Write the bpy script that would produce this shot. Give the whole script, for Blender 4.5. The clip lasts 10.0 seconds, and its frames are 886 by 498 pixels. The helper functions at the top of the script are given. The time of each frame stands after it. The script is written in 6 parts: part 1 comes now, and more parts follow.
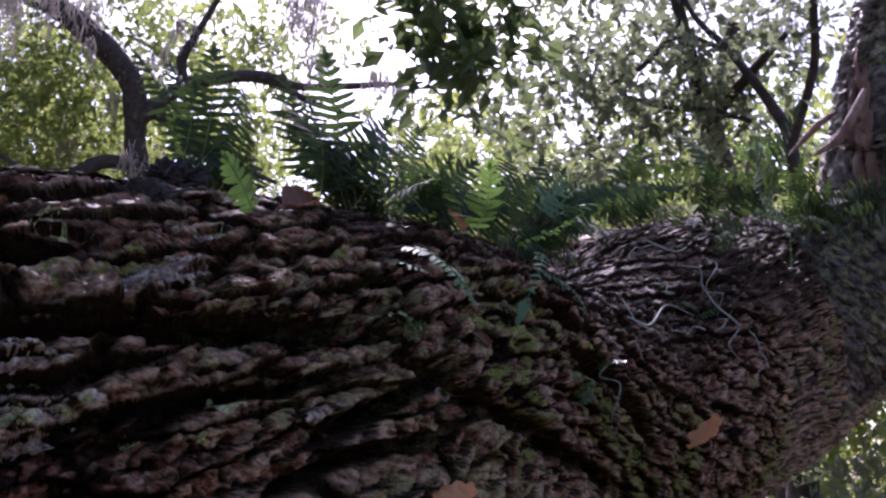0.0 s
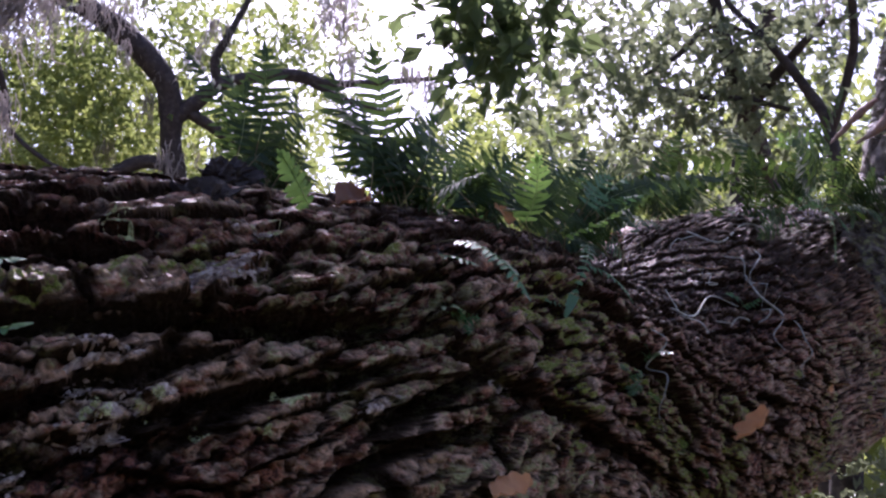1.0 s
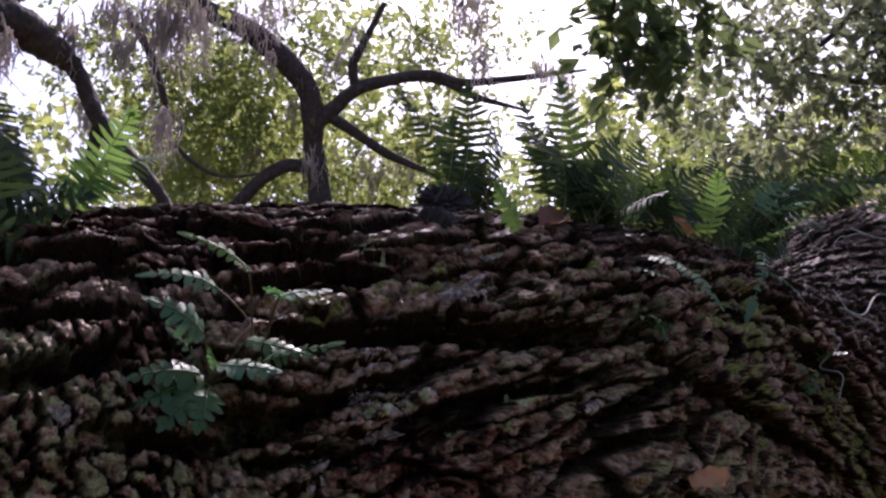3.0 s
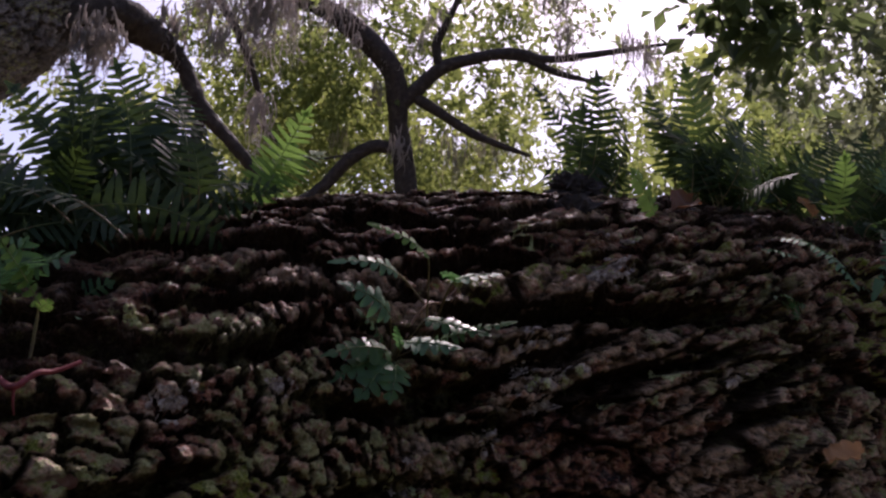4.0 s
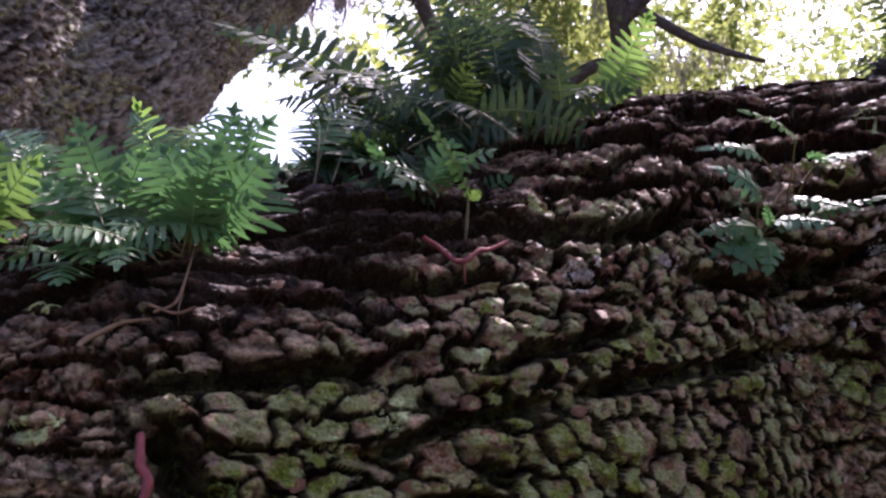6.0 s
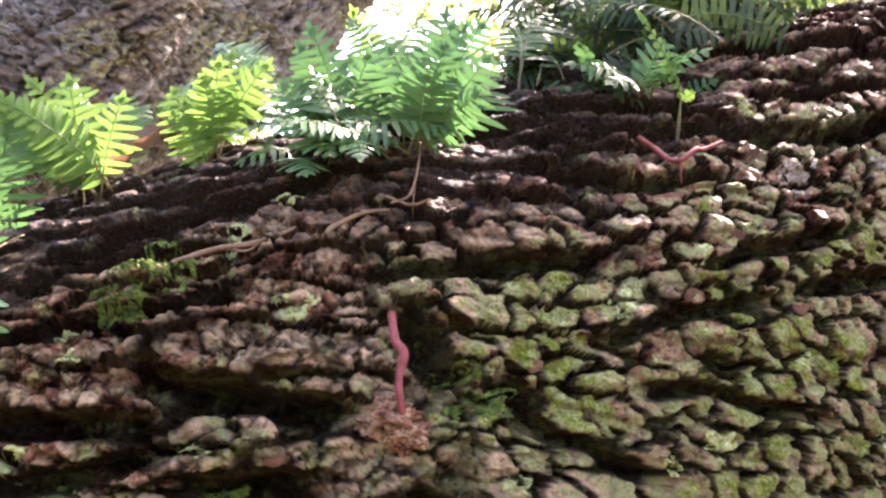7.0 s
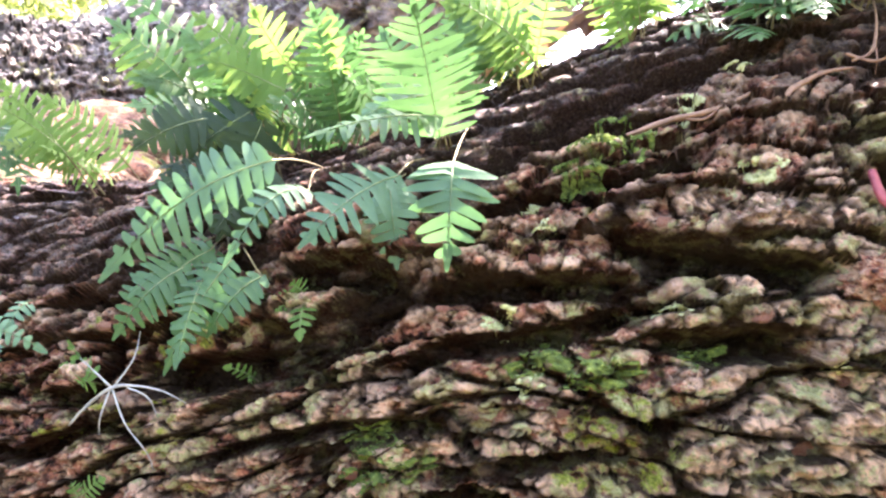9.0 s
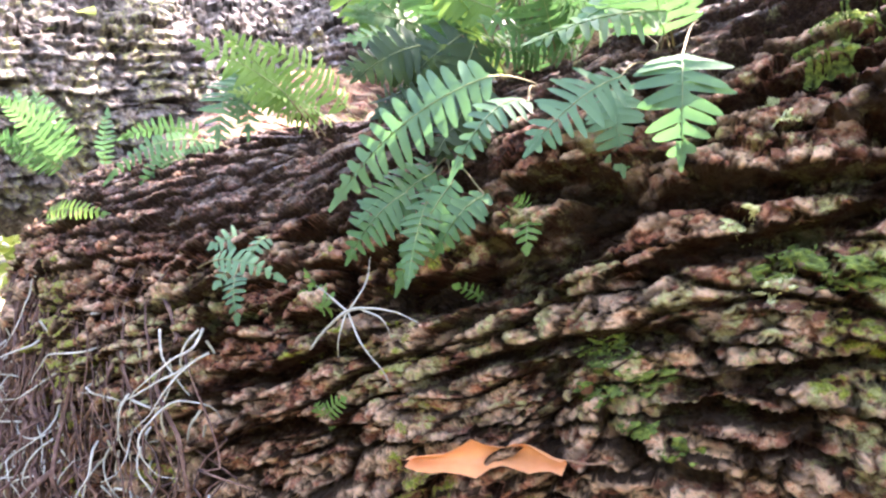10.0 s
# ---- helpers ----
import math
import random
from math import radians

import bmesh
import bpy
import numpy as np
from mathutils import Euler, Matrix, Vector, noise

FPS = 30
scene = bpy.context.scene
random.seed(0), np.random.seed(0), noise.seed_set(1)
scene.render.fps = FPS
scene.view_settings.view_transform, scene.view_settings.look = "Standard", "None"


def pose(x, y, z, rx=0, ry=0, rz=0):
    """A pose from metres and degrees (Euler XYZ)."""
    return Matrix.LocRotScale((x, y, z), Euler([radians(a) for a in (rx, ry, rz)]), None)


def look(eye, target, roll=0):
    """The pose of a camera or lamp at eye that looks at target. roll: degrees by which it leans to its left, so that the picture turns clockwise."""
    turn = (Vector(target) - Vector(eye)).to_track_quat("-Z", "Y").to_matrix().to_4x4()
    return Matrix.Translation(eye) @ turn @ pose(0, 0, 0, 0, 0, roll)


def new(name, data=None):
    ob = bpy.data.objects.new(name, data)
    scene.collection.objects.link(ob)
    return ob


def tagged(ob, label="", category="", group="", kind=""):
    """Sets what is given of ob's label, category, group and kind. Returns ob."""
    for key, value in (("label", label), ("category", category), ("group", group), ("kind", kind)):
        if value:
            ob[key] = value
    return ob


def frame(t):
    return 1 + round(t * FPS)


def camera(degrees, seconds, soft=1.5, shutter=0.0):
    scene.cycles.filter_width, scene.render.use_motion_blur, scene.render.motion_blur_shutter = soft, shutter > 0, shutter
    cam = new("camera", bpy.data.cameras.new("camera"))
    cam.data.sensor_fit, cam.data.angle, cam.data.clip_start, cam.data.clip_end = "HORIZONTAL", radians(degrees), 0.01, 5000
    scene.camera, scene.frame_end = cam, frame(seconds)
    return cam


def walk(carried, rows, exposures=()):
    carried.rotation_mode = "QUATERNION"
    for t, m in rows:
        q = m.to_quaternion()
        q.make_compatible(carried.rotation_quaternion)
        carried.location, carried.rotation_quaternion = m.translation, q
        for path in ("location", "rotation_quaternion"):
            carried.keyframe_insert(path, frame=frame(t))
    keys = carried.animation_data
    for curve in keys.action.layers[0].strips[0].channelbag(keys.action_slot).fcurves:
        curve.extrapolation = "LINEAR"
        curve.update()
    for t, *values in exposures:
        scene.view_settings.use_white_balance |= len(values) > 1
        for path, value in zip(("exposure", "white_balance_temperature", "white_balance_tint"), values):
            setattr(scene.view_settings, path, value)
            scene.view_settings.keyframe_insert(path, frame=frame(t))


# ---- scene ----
cam = camera(53.7, 10.0, soft=2.4)
METRES, EYE, TILT, LEAN, TURN = 0.9, 1.35, 15.0, 0.0, 0.0
ROWS = [
    (0.0, 0.0, 0.0, 0.0, 0.0, 0.0, -0.0),
    (0.5, -0.013, -0.0007, -0.0016, 0.59, -0.07, 0.2),
    (1.0, -0.0283, -0.0145, -0.001, 2.08, -0.33, 0.81),
    (1.5, -0.0614, -0.0478, 0.0048, 4.33, -0.31, 1.39),
    (2.0, -0.0887, -0.0912, 0.0179, 6.33, -0.19, 1.75),
    (3.5, -0.1555, -0.2328, 0.054, 12.91, -1.13, 2.33),
    (4.0, -0.2017, -0.2866, 0.0577, 15.63, -1.84, 2.75),
    (4.5, -0.2349, -0.3249, 0.0542, 18.55, -2.54, 3.56),
    (5.0, -0.2616, -0.3761, 0.0623, 21.75, -3.13, 4.71),
    (5.5, -0.298, -0.419, 0.0509, 25.62, -4.2, 5.78),
    (7.0, -0.4254, -0.5582, 0.0009, 36.53, -8.42, 6.79),
    (7.5, -0.4768, -0.6019, -0.0124, 39.84, -9.63, 7.43),
    (8.0, -0.5089, -0.6599, -0.0176, 44.83, -10.41, 8.88),
    (8.5, -0.5304, -0.686, -0.0177, 48.37, -11.38, 10.05),
    (9.0, -0.5367, -0.7159, -0.0131, 53.55, -10.89, 11.85),
    (9.5, -0.5492, -0.7344, -0.0267, 60.16, -10.92, 14.9),
    (10.0, -0.5686, -0.7462, -0.0571, 65.99, -10.36, 17.01),
]
EXPOSURES = [(0.0, 1.0, 5600, 41), (1.2, 1.2, 5600, 41), (2.2, 1.65, 5400, 42), (3.3, 0.35, 6200, 38), (3.6, 0.2, 6300, 38), (4.0, 0.1, 6300, 38), (4.5, 1.1, 5700, 41), (5.0, 1.3, 5600, 42), (5.7, 1.35, 5700, 43), (6.8, 3.0, 6900, 30), (7.5, 3.8, 6900, 30), (9.0, 4.1, 6600, 29), (10.0, 4.05, 6600, 28)]
walk(cam, [(t, pose(0, 0, EYE, TILT, LEAN, TURN) @ pose(METRES * x, METRES * y, METRES * z, 90 + pitch, roll, yaw)) for t, x, y, z, yaw, pitch, roll in ROWS], EXPOSURES)

# ---- light: sun behind the limb, high, through an open canopy ----
SUN_EL, SUN_AZ = 52.0, -4.0
world = bpy.data.worlds.new("sky")
scene.world = world
world.use_nodes = True
wn = world.node_tree.nodes
sky = wn.new("ShaderNodeTexSky")
sky.sky_type = 'NISHITA'
sky.sun_disc = False
sky.sun_elevation = radians(SUN_EL)
sky.sun_rotation = radians(SUN_AZ)
sky.air_density, sky.dust_density, sky.ozone_density = 1.0, 3.0, 1.0
wn["Background"].inputs["Strength"].default_value = 0.15
world.node_tree.links.new(sky.outputs[0], wn["Background"].inputs[0])
sun = new("sun", bpy.data.lights.new("sun", 'SUN'))
sun.data.energy, sun.data.angle, sun.data.color = 4.5, radians(0.6), (1.0, 0.95, 0.86)
sun.matrix_world = look((8 * math.sin(radians(SUN_AZ)), 8 * math.cos(radians(SUN_AZ)), 8 * math.tan(radians(SUN_EL))), (0, 0, 0))


# ---- materials ----
def material(name):
    m = bpy.data.materials.new(name)
    m.use_nodes = True
    nt = m.node_tree
    return m, nt, nt.nodes["Principled BSDF"]


def ramp(nt, fac, stops):
    r = nt.nodes.new("ShaderNodeValToRGB")
    while len(r.color_ramp.elements) < len(stops):
        r.color_ramp.elements.new(0.5)
    for e, (p, c) in zip(r.color_ramp.elements, stops):
        e.position, e.color = p, (*c, 1)
    nt.links.new(fac, r.inputs[0])
    return r.outputs[0]


def blend(nt, fac, a, b):
    m = nt.nodes.new("ShaderNodeMix")
    m.data_type = 'RGBA'
    for sock, v in ((m.inputs[0], fac), (m.inputs[6], a), (m.inputs[7], b)):
        if isinstance(v, (int, float)):
            sock.default_value = v
        elif isinstance(v, tuple):
            sock.default_value = (*v, 1)
        else:
            nt.links.new(v, sock)
    return m.outputs[2]


def math_node(nt, op, a, b=0.0, clamp=False):
    m = nt.nodes.new("ShaderNodeMath")
    m.operation, m.use_clamp = op, clamp
    for sock, v in ((m.inputs[0], a), (m.inputs[1], b)):
        if isinstance(v, (int, float)):
            sock.default_value = v
        else:
            nt.links.new(v, sock)
    return m.outputs[0]


def noise_node(nt, scale, detail=4.0, rough=0.6, stretch=None):
    tc = nt.nodes.new("ShaderNodeTexCoord")
    n = nt.nodes.new("ShaderNodeTexNoise")
    n.inputs["Scale"].default_value, n.inputs["Detail"].default_value, n.inputs["Roughness"].default_value = scale, detail, rough
    if stretch:
        mp = nt.nodes.new("ShaderNodeMapping")
        mp.inputs["Scale"].default_value = stretch
        nt.links.new(tc.outputs["Object"], mp.inputs[0])
        nt.links.new(mp.outputs[0], n.inputs[0])
    else:
        nt.links.new(tc.outputs["Object"], n.inputs[0])
    return n


def bump(nt, bsdf, height, distance, strength=1.0):
    b = nt.nodes.new("ShaderNodeBump")
    b.inputs["Distance"].default_value, b.inputs["Strength"].default_value = distance, strength
    nt.links.new(height, b.inputs["Height"])
    nt.links.new(b.outputs[0], bsdf.inputs["Normal"])


def attribute(nt, name):
    a = nt.nodes.new("ShaderNodeAttribute")
    a.attribute_name = name
    return a.outputs["Fac"]


def bark_material(name, attrs=True, stops=None, mossy=1.0, pits=0.85):
    m, nt, bsdf = material(name)
    stops = stops or [(0.06, (0.026, 0.01, 0.007)), (0.25, (0.17, 0.05, 0.03)), (0.48, (0.48, 0.165, 0.09)), (0.74, (0.62, 0.27, 0.145)), (1.0, (0.84, 0.53, 0.33))]
    grain = noise_node(nt, 55, 6, 0.7)
    big = noise_node(nt, 5.5, 4, 0.6)
    fine = noise_node(nt, 330, 4, 0.7)
    if attrs:
        tone = math_node(nt, 'ADD', math_node(nt, 'MULTIPLY', attribute(nt, "plate"), 0.85), math_node(nt, 'MULTIPLY', grain.outputs[0], 1.5))
        tone = math_node(nt, 'ADD', tone, math_node(nt, 'MULTIPLY', big.outputs[0], 0.5))
        tone = math_node(nt, 'ADD', tone, math_node(nt, 'MULTIPLY', fine.outputs[0], 0.6))
        tone = math_node(nt, 'ADD', tone, math_node(nt, 'MULTIPLY', attribute(nt, "paler"), 0.32))
        tone = math_node(nt, 'SUBTRACT', math_node(nt, 'MULTIPLY', tone, 1.9), 2.52)
    else:
        oi = nt.nodes.new("ShaderNodeObjectInfo")
        tone = math_node(nt, 'ADD', math_node(nt, 'MULTIPLY', oi.outputs["Random"], 0.4), math_node(nt, 'MULTIPLY', grain.outputs[0], 0.8))
        tone = math_node(nt, 'SUBTRACT', tone, 0.1)
    colour = ramp(nt, tone, stops)
    # pale scales and dark pits a few millimetres wide, with glints and pit shade painted in
    fleck = noise_node(nt, 150, 4, 0.7)
    colour = blend(nt, math_node(nt, 'MULTIPLY', math_node(nt, 'MULTIPLY', math_node(nt, 'SUBTRACT', fleck.outputs[0], 0.54), 9.0, True), 0.5), colour, blend(nt, 0.6, colour, (0.9, 0.6, 0.4)))
    colour = blend(nt, math_node(nt, 'MULTIPLY', math_node(nt, 'MULTIPLY', math_node(nt, 'SUBTRACT', 0.47, fleck.outputs[0]), 6.0, True), pits), colour, (0.014, 0.007, 0.005))
    # humus and crevice shade painted dark in the furrows, then moss, then crusts of lichen
    if attrs:
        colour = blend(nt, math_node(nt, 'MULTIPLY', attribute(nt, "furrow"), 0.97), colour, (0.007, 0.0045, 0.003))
        # mat: dark litter on the crest, with the ferns' shade painted in
        colour = blend(nt, math_node(nt, 'MULTIPLY', math_node(nt, 'ADD', math_node(nt, 'MULTIPLY', attribute(nt, "mat"), 0.55), math_node(nt, 'SUBTRACT', grain.outputs[0], 0.78)), 3.0, True), colour, ramp(nt, fine.outputs[0], [(0.3, (0.016, 0.01, 0.007)), (0.55, (0.06, 0.036, 0.025)), (0.75, (0.15, 0.1, 0.075))]))
        mossmask = math_node(nt, 'MULTIPLY', math_node(nt, 'MULTIPLY', attribute(nt, "moss"), mossy), math_node(nt, 'SUBTRACT', 1.0, math_node(nt, 'MULTIPLY', attribute(nt, "furrow"), 0.5)))
    else:
        mossmask = math_node(nt, 'MULTIPLY', math_node(nt, 'MULTIPLY', math_node(nt, 'SUBTRACT', big.outputs[0], 0.55), 5.0, True), mossy)
    mgreen = ramp(nt, fine.outputs[0], [(0.25, (0.05, 0.065, 0.006)), (0.48, (0.25, 0.29, 0.024)), (0.72, (0.62, 0.62, 0.13))])
    tuft = noise_node(nt, 50, 5, 0.75)
    patchy = math_node(nt, 'MULTIPLY', math_node(nt, 'ADD', math_node(nt, 'SUBTRACT', tuft.outputs[0], 0.86), math_node(nt, 'MULTIPLY', mossmask, 0.54)), 9.0, True)
    colour = blend(nt, patchy, colour, mgreen)
    crust = noise_node(nt, 42, 4, 0.75)
    if attrs:
        edge = math_node(nt, 'SUBTRACT', math_node(nt, 'ADD', crust.outputs[0], math_node(nt, 'MULTIPLY', attribute(nt, "crust"), 0.13)), 0.635)
        lich = math_node(nt, 'MULTIPLY', math_node(nt, 'MULTIPLY', edge, 14.0, True), math_node(nt, 'SUBTRACT', 1.0, math_node(nt, 'MULTIPLY', attribute(nt, "furrow"), 0.9)))
    else:
        lich = math_node(nt, 'MULTIPLY', math_node(nt, 'MULTIPLY', math_node(nt, 'SUBTRACT', crust.outputs[0], 0.565), 14.0, True), 0.6)
    lcol = ramp(nt, fine.outputs[0], [(0.3, (0.29, 0.3, 0.08)), (0.7, (0.68, 0.68, 0.31))])
    colour = blend(nt, lich, colour, lcol)
    nt.links.new(colour, bsdf.inputs["Base Color"])
    bsdf.inputs["Roughness"].default_value = 0.5
    if attrs:
        # gloss is cut in the furrows so that they stay black
        nt.links.new(math_node(nt, 'MULTIPLY', math_node(nt, 'SUBTRACT', 1.0, attribute(nt, "furrow"), True), 0.5), bsdf.inputs["Specular IOR Level"])
    chips = nt.nodes.new("ShaderNodeTexVoronoi")
    chips.feature, chips.inputs["Scale"].default_value = 'F1', 190
    tc = nt.nodes.new("ShaderNodeTexCoord")
    nt.links.new(tc.outputs["Object"], chips.inputs["Vector"])
    rubble = noise_node(nt, 210, 6, 0.8)
    h = math_node(nt, 'ADD', math_node(nt, 'MULTIPLY', rubble.outputs[0], 1.3), math_node(nt, 'MULTIPLY', chips.outputs["Distance"], -0.55))
    h = math_node(nt, 'ADD', h, math_node(nt, 'MULTIPLY', fleck.outputs[0], 1.0))
    bump(nt, bsdf, h, 0.008, 1.0)
    return m


def leaf_material(name, dark, light, through_colour, share=0.42, gloss=0.38, grain_scale=60):
    m, nt, bsdf = material(name)
    oi = nt.nodes.new("ShaderNodeObjectInfo")
    geo = nt.nodes.new("ShaderNodeNewGeometry")
    n = noise_node(nt, grain_scale, 3, 0.6)
    f = math_node(nt, 'ADD', math_node(nt, 'MULTIPLY', oi.outputs["Random"], 0.35), math_node(nt, 'MULTIPLY', geo.outputs["Random Per Island"], 0.3))
    f = math_node(nt, 'ADD', f, math_node(nt, 'MULTIPLY', n.outputs[0], 0.4))
    colour = ramp(nt, f, [(0.15, dark), (0.85, light)])
    nt.links.new(colour, bsdf.inputs["Base Color"])
    bsdf.inputs["Roughness"].default_value = gloss
    bsdf.inputs["Specular IOR Level"].default_value = 0.36
    tr = nt.nodes.new("ShaderNodeBsdfTranslucent")
    tcol = blend(nt, f, tuple(0.7 * c for c in through_colour), through_colour)
    nt.links.new(tcol, tr.inputs[0])
    mix = nt.nodes.new("ShaderNodeMixShader")
    mix.inputs[0].default_value = share
    nt.links.new(bsdf.outputs[0], mix.inputs[1])
    nt.links.new(tr.outputs[0], mix.inputs[2])
    nt.links.new(mix.outputs[0], nt.nodes["Material Output"].inputs[0])
    bump(nt, bsdf, n.outputs[0], 0.002, 0.5)
    return m


def plain_material(name, stops, scale=40, rough=0.7, relief=0.003, stretch=None):
    m, nt, bsdf = material(name)
    n = noise_node(nt, scale, 5, 0.65, stretch)
    nt.links.new(ramp(nt, n.outputs[0], stops), bsdf.inputs["Base Color"])
    bsdf.inputs["Roughness"].default_value = rough
    bump(nt, bsdf, n.outputs[0], relief, 0.8)
    return m


BARK = bark_material("mossy_bark")
BARK_PLATE = bark_material("bark_flake", attrs=False, mossy=0.5)
BARK_GREY = bark_material("grey_bark", stops=[(0.0, (0.07, 0.055, 0.05)), (0.3, (0.2, 0.165, 0.15)), (0.6, (0.31, 0.26, 0.245)), (0.9, (0.45, 0.4, 0.375))], mossy=0.25, pits=0.4)
BARK_BROWN = bark_material("brown_bark", stops=[(0.0, (0.05, 0.034, 0.028)), (0.3, (0.13, 0.092, 0.078)), (0.6, (0.22, 0.165, 0.14)), (0.9, (0.36, 0.3, 0.27))], mossy=0.15, pits=0.4)
DEAD_TAN = leaf_material("tan_leaf", (0.1, 0.055, 0.034), (0.22, 0.125, 0.08), (0.26, 0.14, 0.075), 0.3, 0.6, 45)
# darkened for backlit branches and trunks: their shade is put into the colour
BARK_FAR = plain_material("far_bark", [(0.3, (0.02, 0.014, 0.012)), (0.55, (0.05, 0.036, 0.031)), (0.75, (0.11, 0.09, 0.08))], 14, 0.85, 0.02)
# the dark, young and pale fern blades carry painted shade, glow and sheen
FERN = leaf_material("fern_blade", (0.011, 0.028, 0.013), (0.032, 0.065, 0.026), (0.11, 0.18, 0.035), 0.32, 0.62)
FERN_YOUNG = leaf_material("young_fern_blade", (0.07, 0.15, 0.028), (0.145, 0.25, 0.06), (0.21, 0.36, 0.075), 0.46, 0.7)
FERN_PALE = leaf_material("pale_fern_blade", (0.05, 0.115, 0.05), (0.13, 0.23, 0.12), (0.14, 0.32, 0.1), 0.3, 0.55)
FERN_MID = leaf_material("green_fern_blade", (0.045, 0.095, 0.022), (0.09, 0.195, 0.075), (0.13, 0.3, 0.09), 0.38)
STIPE = plain_material("fern_stipe", [(0.3, (0.09, 0.055, 0.025)), (0.7, (0.2, 0.17, 0.06))], 60, 0.6, 0.001)
LEAF_NEAR = leaf_material("broad_leaf", (0.022, 0.05, 0.014), (0.07, 0.105, 0.04), (0.21, 0.28, 0.1), 0.5, 0.4, 20)
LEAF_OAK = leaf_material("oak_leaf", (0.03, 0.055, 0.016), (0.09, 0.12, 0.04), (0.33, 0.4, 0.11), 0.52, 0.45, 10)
# greyed and lightened leaf: haze is put into the colour
LEAF_HAZE_TINT = leaf_material("haze_tinted_leaf", (0.07, 0.09, 0.05), (0.17, 0.2, 0.12), (0.28, 0.32, 0.17), 0.45, 0.4, 12)
# yellower copy of the oak leaf: sunlight is put into the colour
LEAF_SUN_TINT = leaf_material("sun_tinted_leaf", (0.07, 0.11, 0.02), (0.16, 0.19, 0.05), (0.4, 0.45, 0.12), 0.55, 0.45, 10)
MOSS_GREY = leaf_material("spanish_moss", (0.2, 0.18, 0.16), (0.4, 0.37, 0.34), (0.7, 0.65, 0.62), 0.7, 0.9, 30)
# raised dry-leaf colour: the light these leaves catch is put into it
DEAD_LEAF = leaf_material("dead_leaf", (0.75, 0.3, 0.12), (0.92, 0.5, 0.25), (0.8, 0.45, 0.22), 0.45, 0.6, 45)
DEAD_ORANGE = leaf_material("orange_leaf", (0.5, 0.17, 0.05), (0.8, 0.36, 0.16), (0.6, 0.25, 0.08), 0.2, 0.6, 60)
DEAD_BROWN = leaf_material("brown_leaf", (0.08, 0.035, 0.02), (0.16, 0.075, 0.045), (0.3, 0.12, 0.05), 0.25, 0.6, 45)
ROOT_RED = plain_material("red_root", [(0.3, (0.14, 0.02, 0.022)), (0.7, (0.3, 0.055, 0.055))], 80, 0.7, 0.001)
ROOT_BROWN = plain_material("brown_root", [(0.3, (0.13, 0.06, 0.03)), (0.7, (0.3, 0.16, 0.08))], 60, 0.6, 0.002)
FIBRE = plain_material("bark_fibre", [(0.3, (0.025, 0.012, 0.009)), (0.5, (0.1, 0.05, 0.037)), (0.7, (0.24, 0.145, 0.11))], 45, 0.85, 0.002)
MIDRIB = plain_material("fern_midrib", [(0.3, (0.12, 0.17, 0.05)), (0.7, (0.26, 0.3, 0.12))], 60, 0.6, 0.0005)
ROOT_PALE = plain_material("pale_root", [(0.3, (0.24, 0.22, 0.18)), (0.7, (0.46, 0.45, 0.38))], 70, 0.7, 0.001)
LICHEN = plain_material("lichen_crust", [(0.35, (0.17, 0.17, 0.06)), (0.5, (0.4, 0.4, 0.16)), (0.68, (0.6, 0.59, 0.33))], 220, 0.9, 0.003)
CREAM = plain_material("cream_crust", [(0.35, (0.1, 0.06, 0.045)), (0.52, (0.34, 0.24, 0.18)), (0.7, (0.68, 0.58, 0.47))], 130, 0.75, 0.004)
CUSHION = plain_material("moss_cushion", [(0.32, (0.025, 0.04, 0.006)), (0.5, (0.09, 0.125, 0.016)), (0.7, (0.22, 0.26, 0.045))], 160, 0.95, 0.004)
RAW_WOOD = plain_material("torn_wood", [(0.3, (0.12, 0.05, 0.035)), (0.55, (0.28, 0.16, 0.12)), (0.75, (0.45, 0.33, 0.27))], 18, 0.75, 0.01, (1, 1, 0.2))
STUB = plain_material("stub_bark", [(0.3, (0.014, 0.01, 0.008)), (0.55, (0.045, 0.032, 0.027)), (0.75, (0.11, 0.085, 0.075))], 60, 0.85, 0.01)
SOIL = plain_material("leaf_litter_soil", [(0.3, (0.06, 0.045, 0.03)), (0.5, (0.12, 0.1, 0.06)), (0.7, (0.16, 0.17, 0.08))], 3, 0.95, 0.05)


# ---- geometry helpers ----
def mesh_from(name, verts, faces, mat, smooth=True):
    me = bpy.data.meshes.new(name)
    verts = np.asarray(verts, np.float32)
    me.vertices.add(len(verts))
    me.vertices.foreach_set("co", verts.ravel())
    if isinstance(faces, np.ndarray):
        k = faces.shape[1]
        me.loops.add(faces.size)
        me.loops.foreach_set("vertex_index", faces.astype(np.int32).ravel())
        me.polygons.add(len(faces))
        me.polygons.foreach_set("loop_start", np.arange(0, faces.size, k, dtype=np.int32))
        me.polygons.foreach_set("loop_total", np.full(len(faces), k, np.int32))
    else:
        loops = [i for f in faces for i in f]
        total = [len(f) for f in faces]
        me.loops.add(len(loops))
        me.loops.foreach_set("vertex_index", np.array(loops, np.int32))
        me.polygons.add(len(faces))
        me.polygons.foreach_set("loop_start", np.cumsum([0] + total[:-1]).astype(np.int32))
        me.polygons.foreach_set("loop_total", np.array(total, np.int32))
    me.polygons.foreach_set("use_smooth", np.full(len(faces), smooth, bool))
    me.materials.append(mat)
    me.update(calc_edges=True)
    me.validate()
    return me


def thing(name, me, label, category, group="", kind=""):
    return tagged(new(name, me), label, category, group, kind)


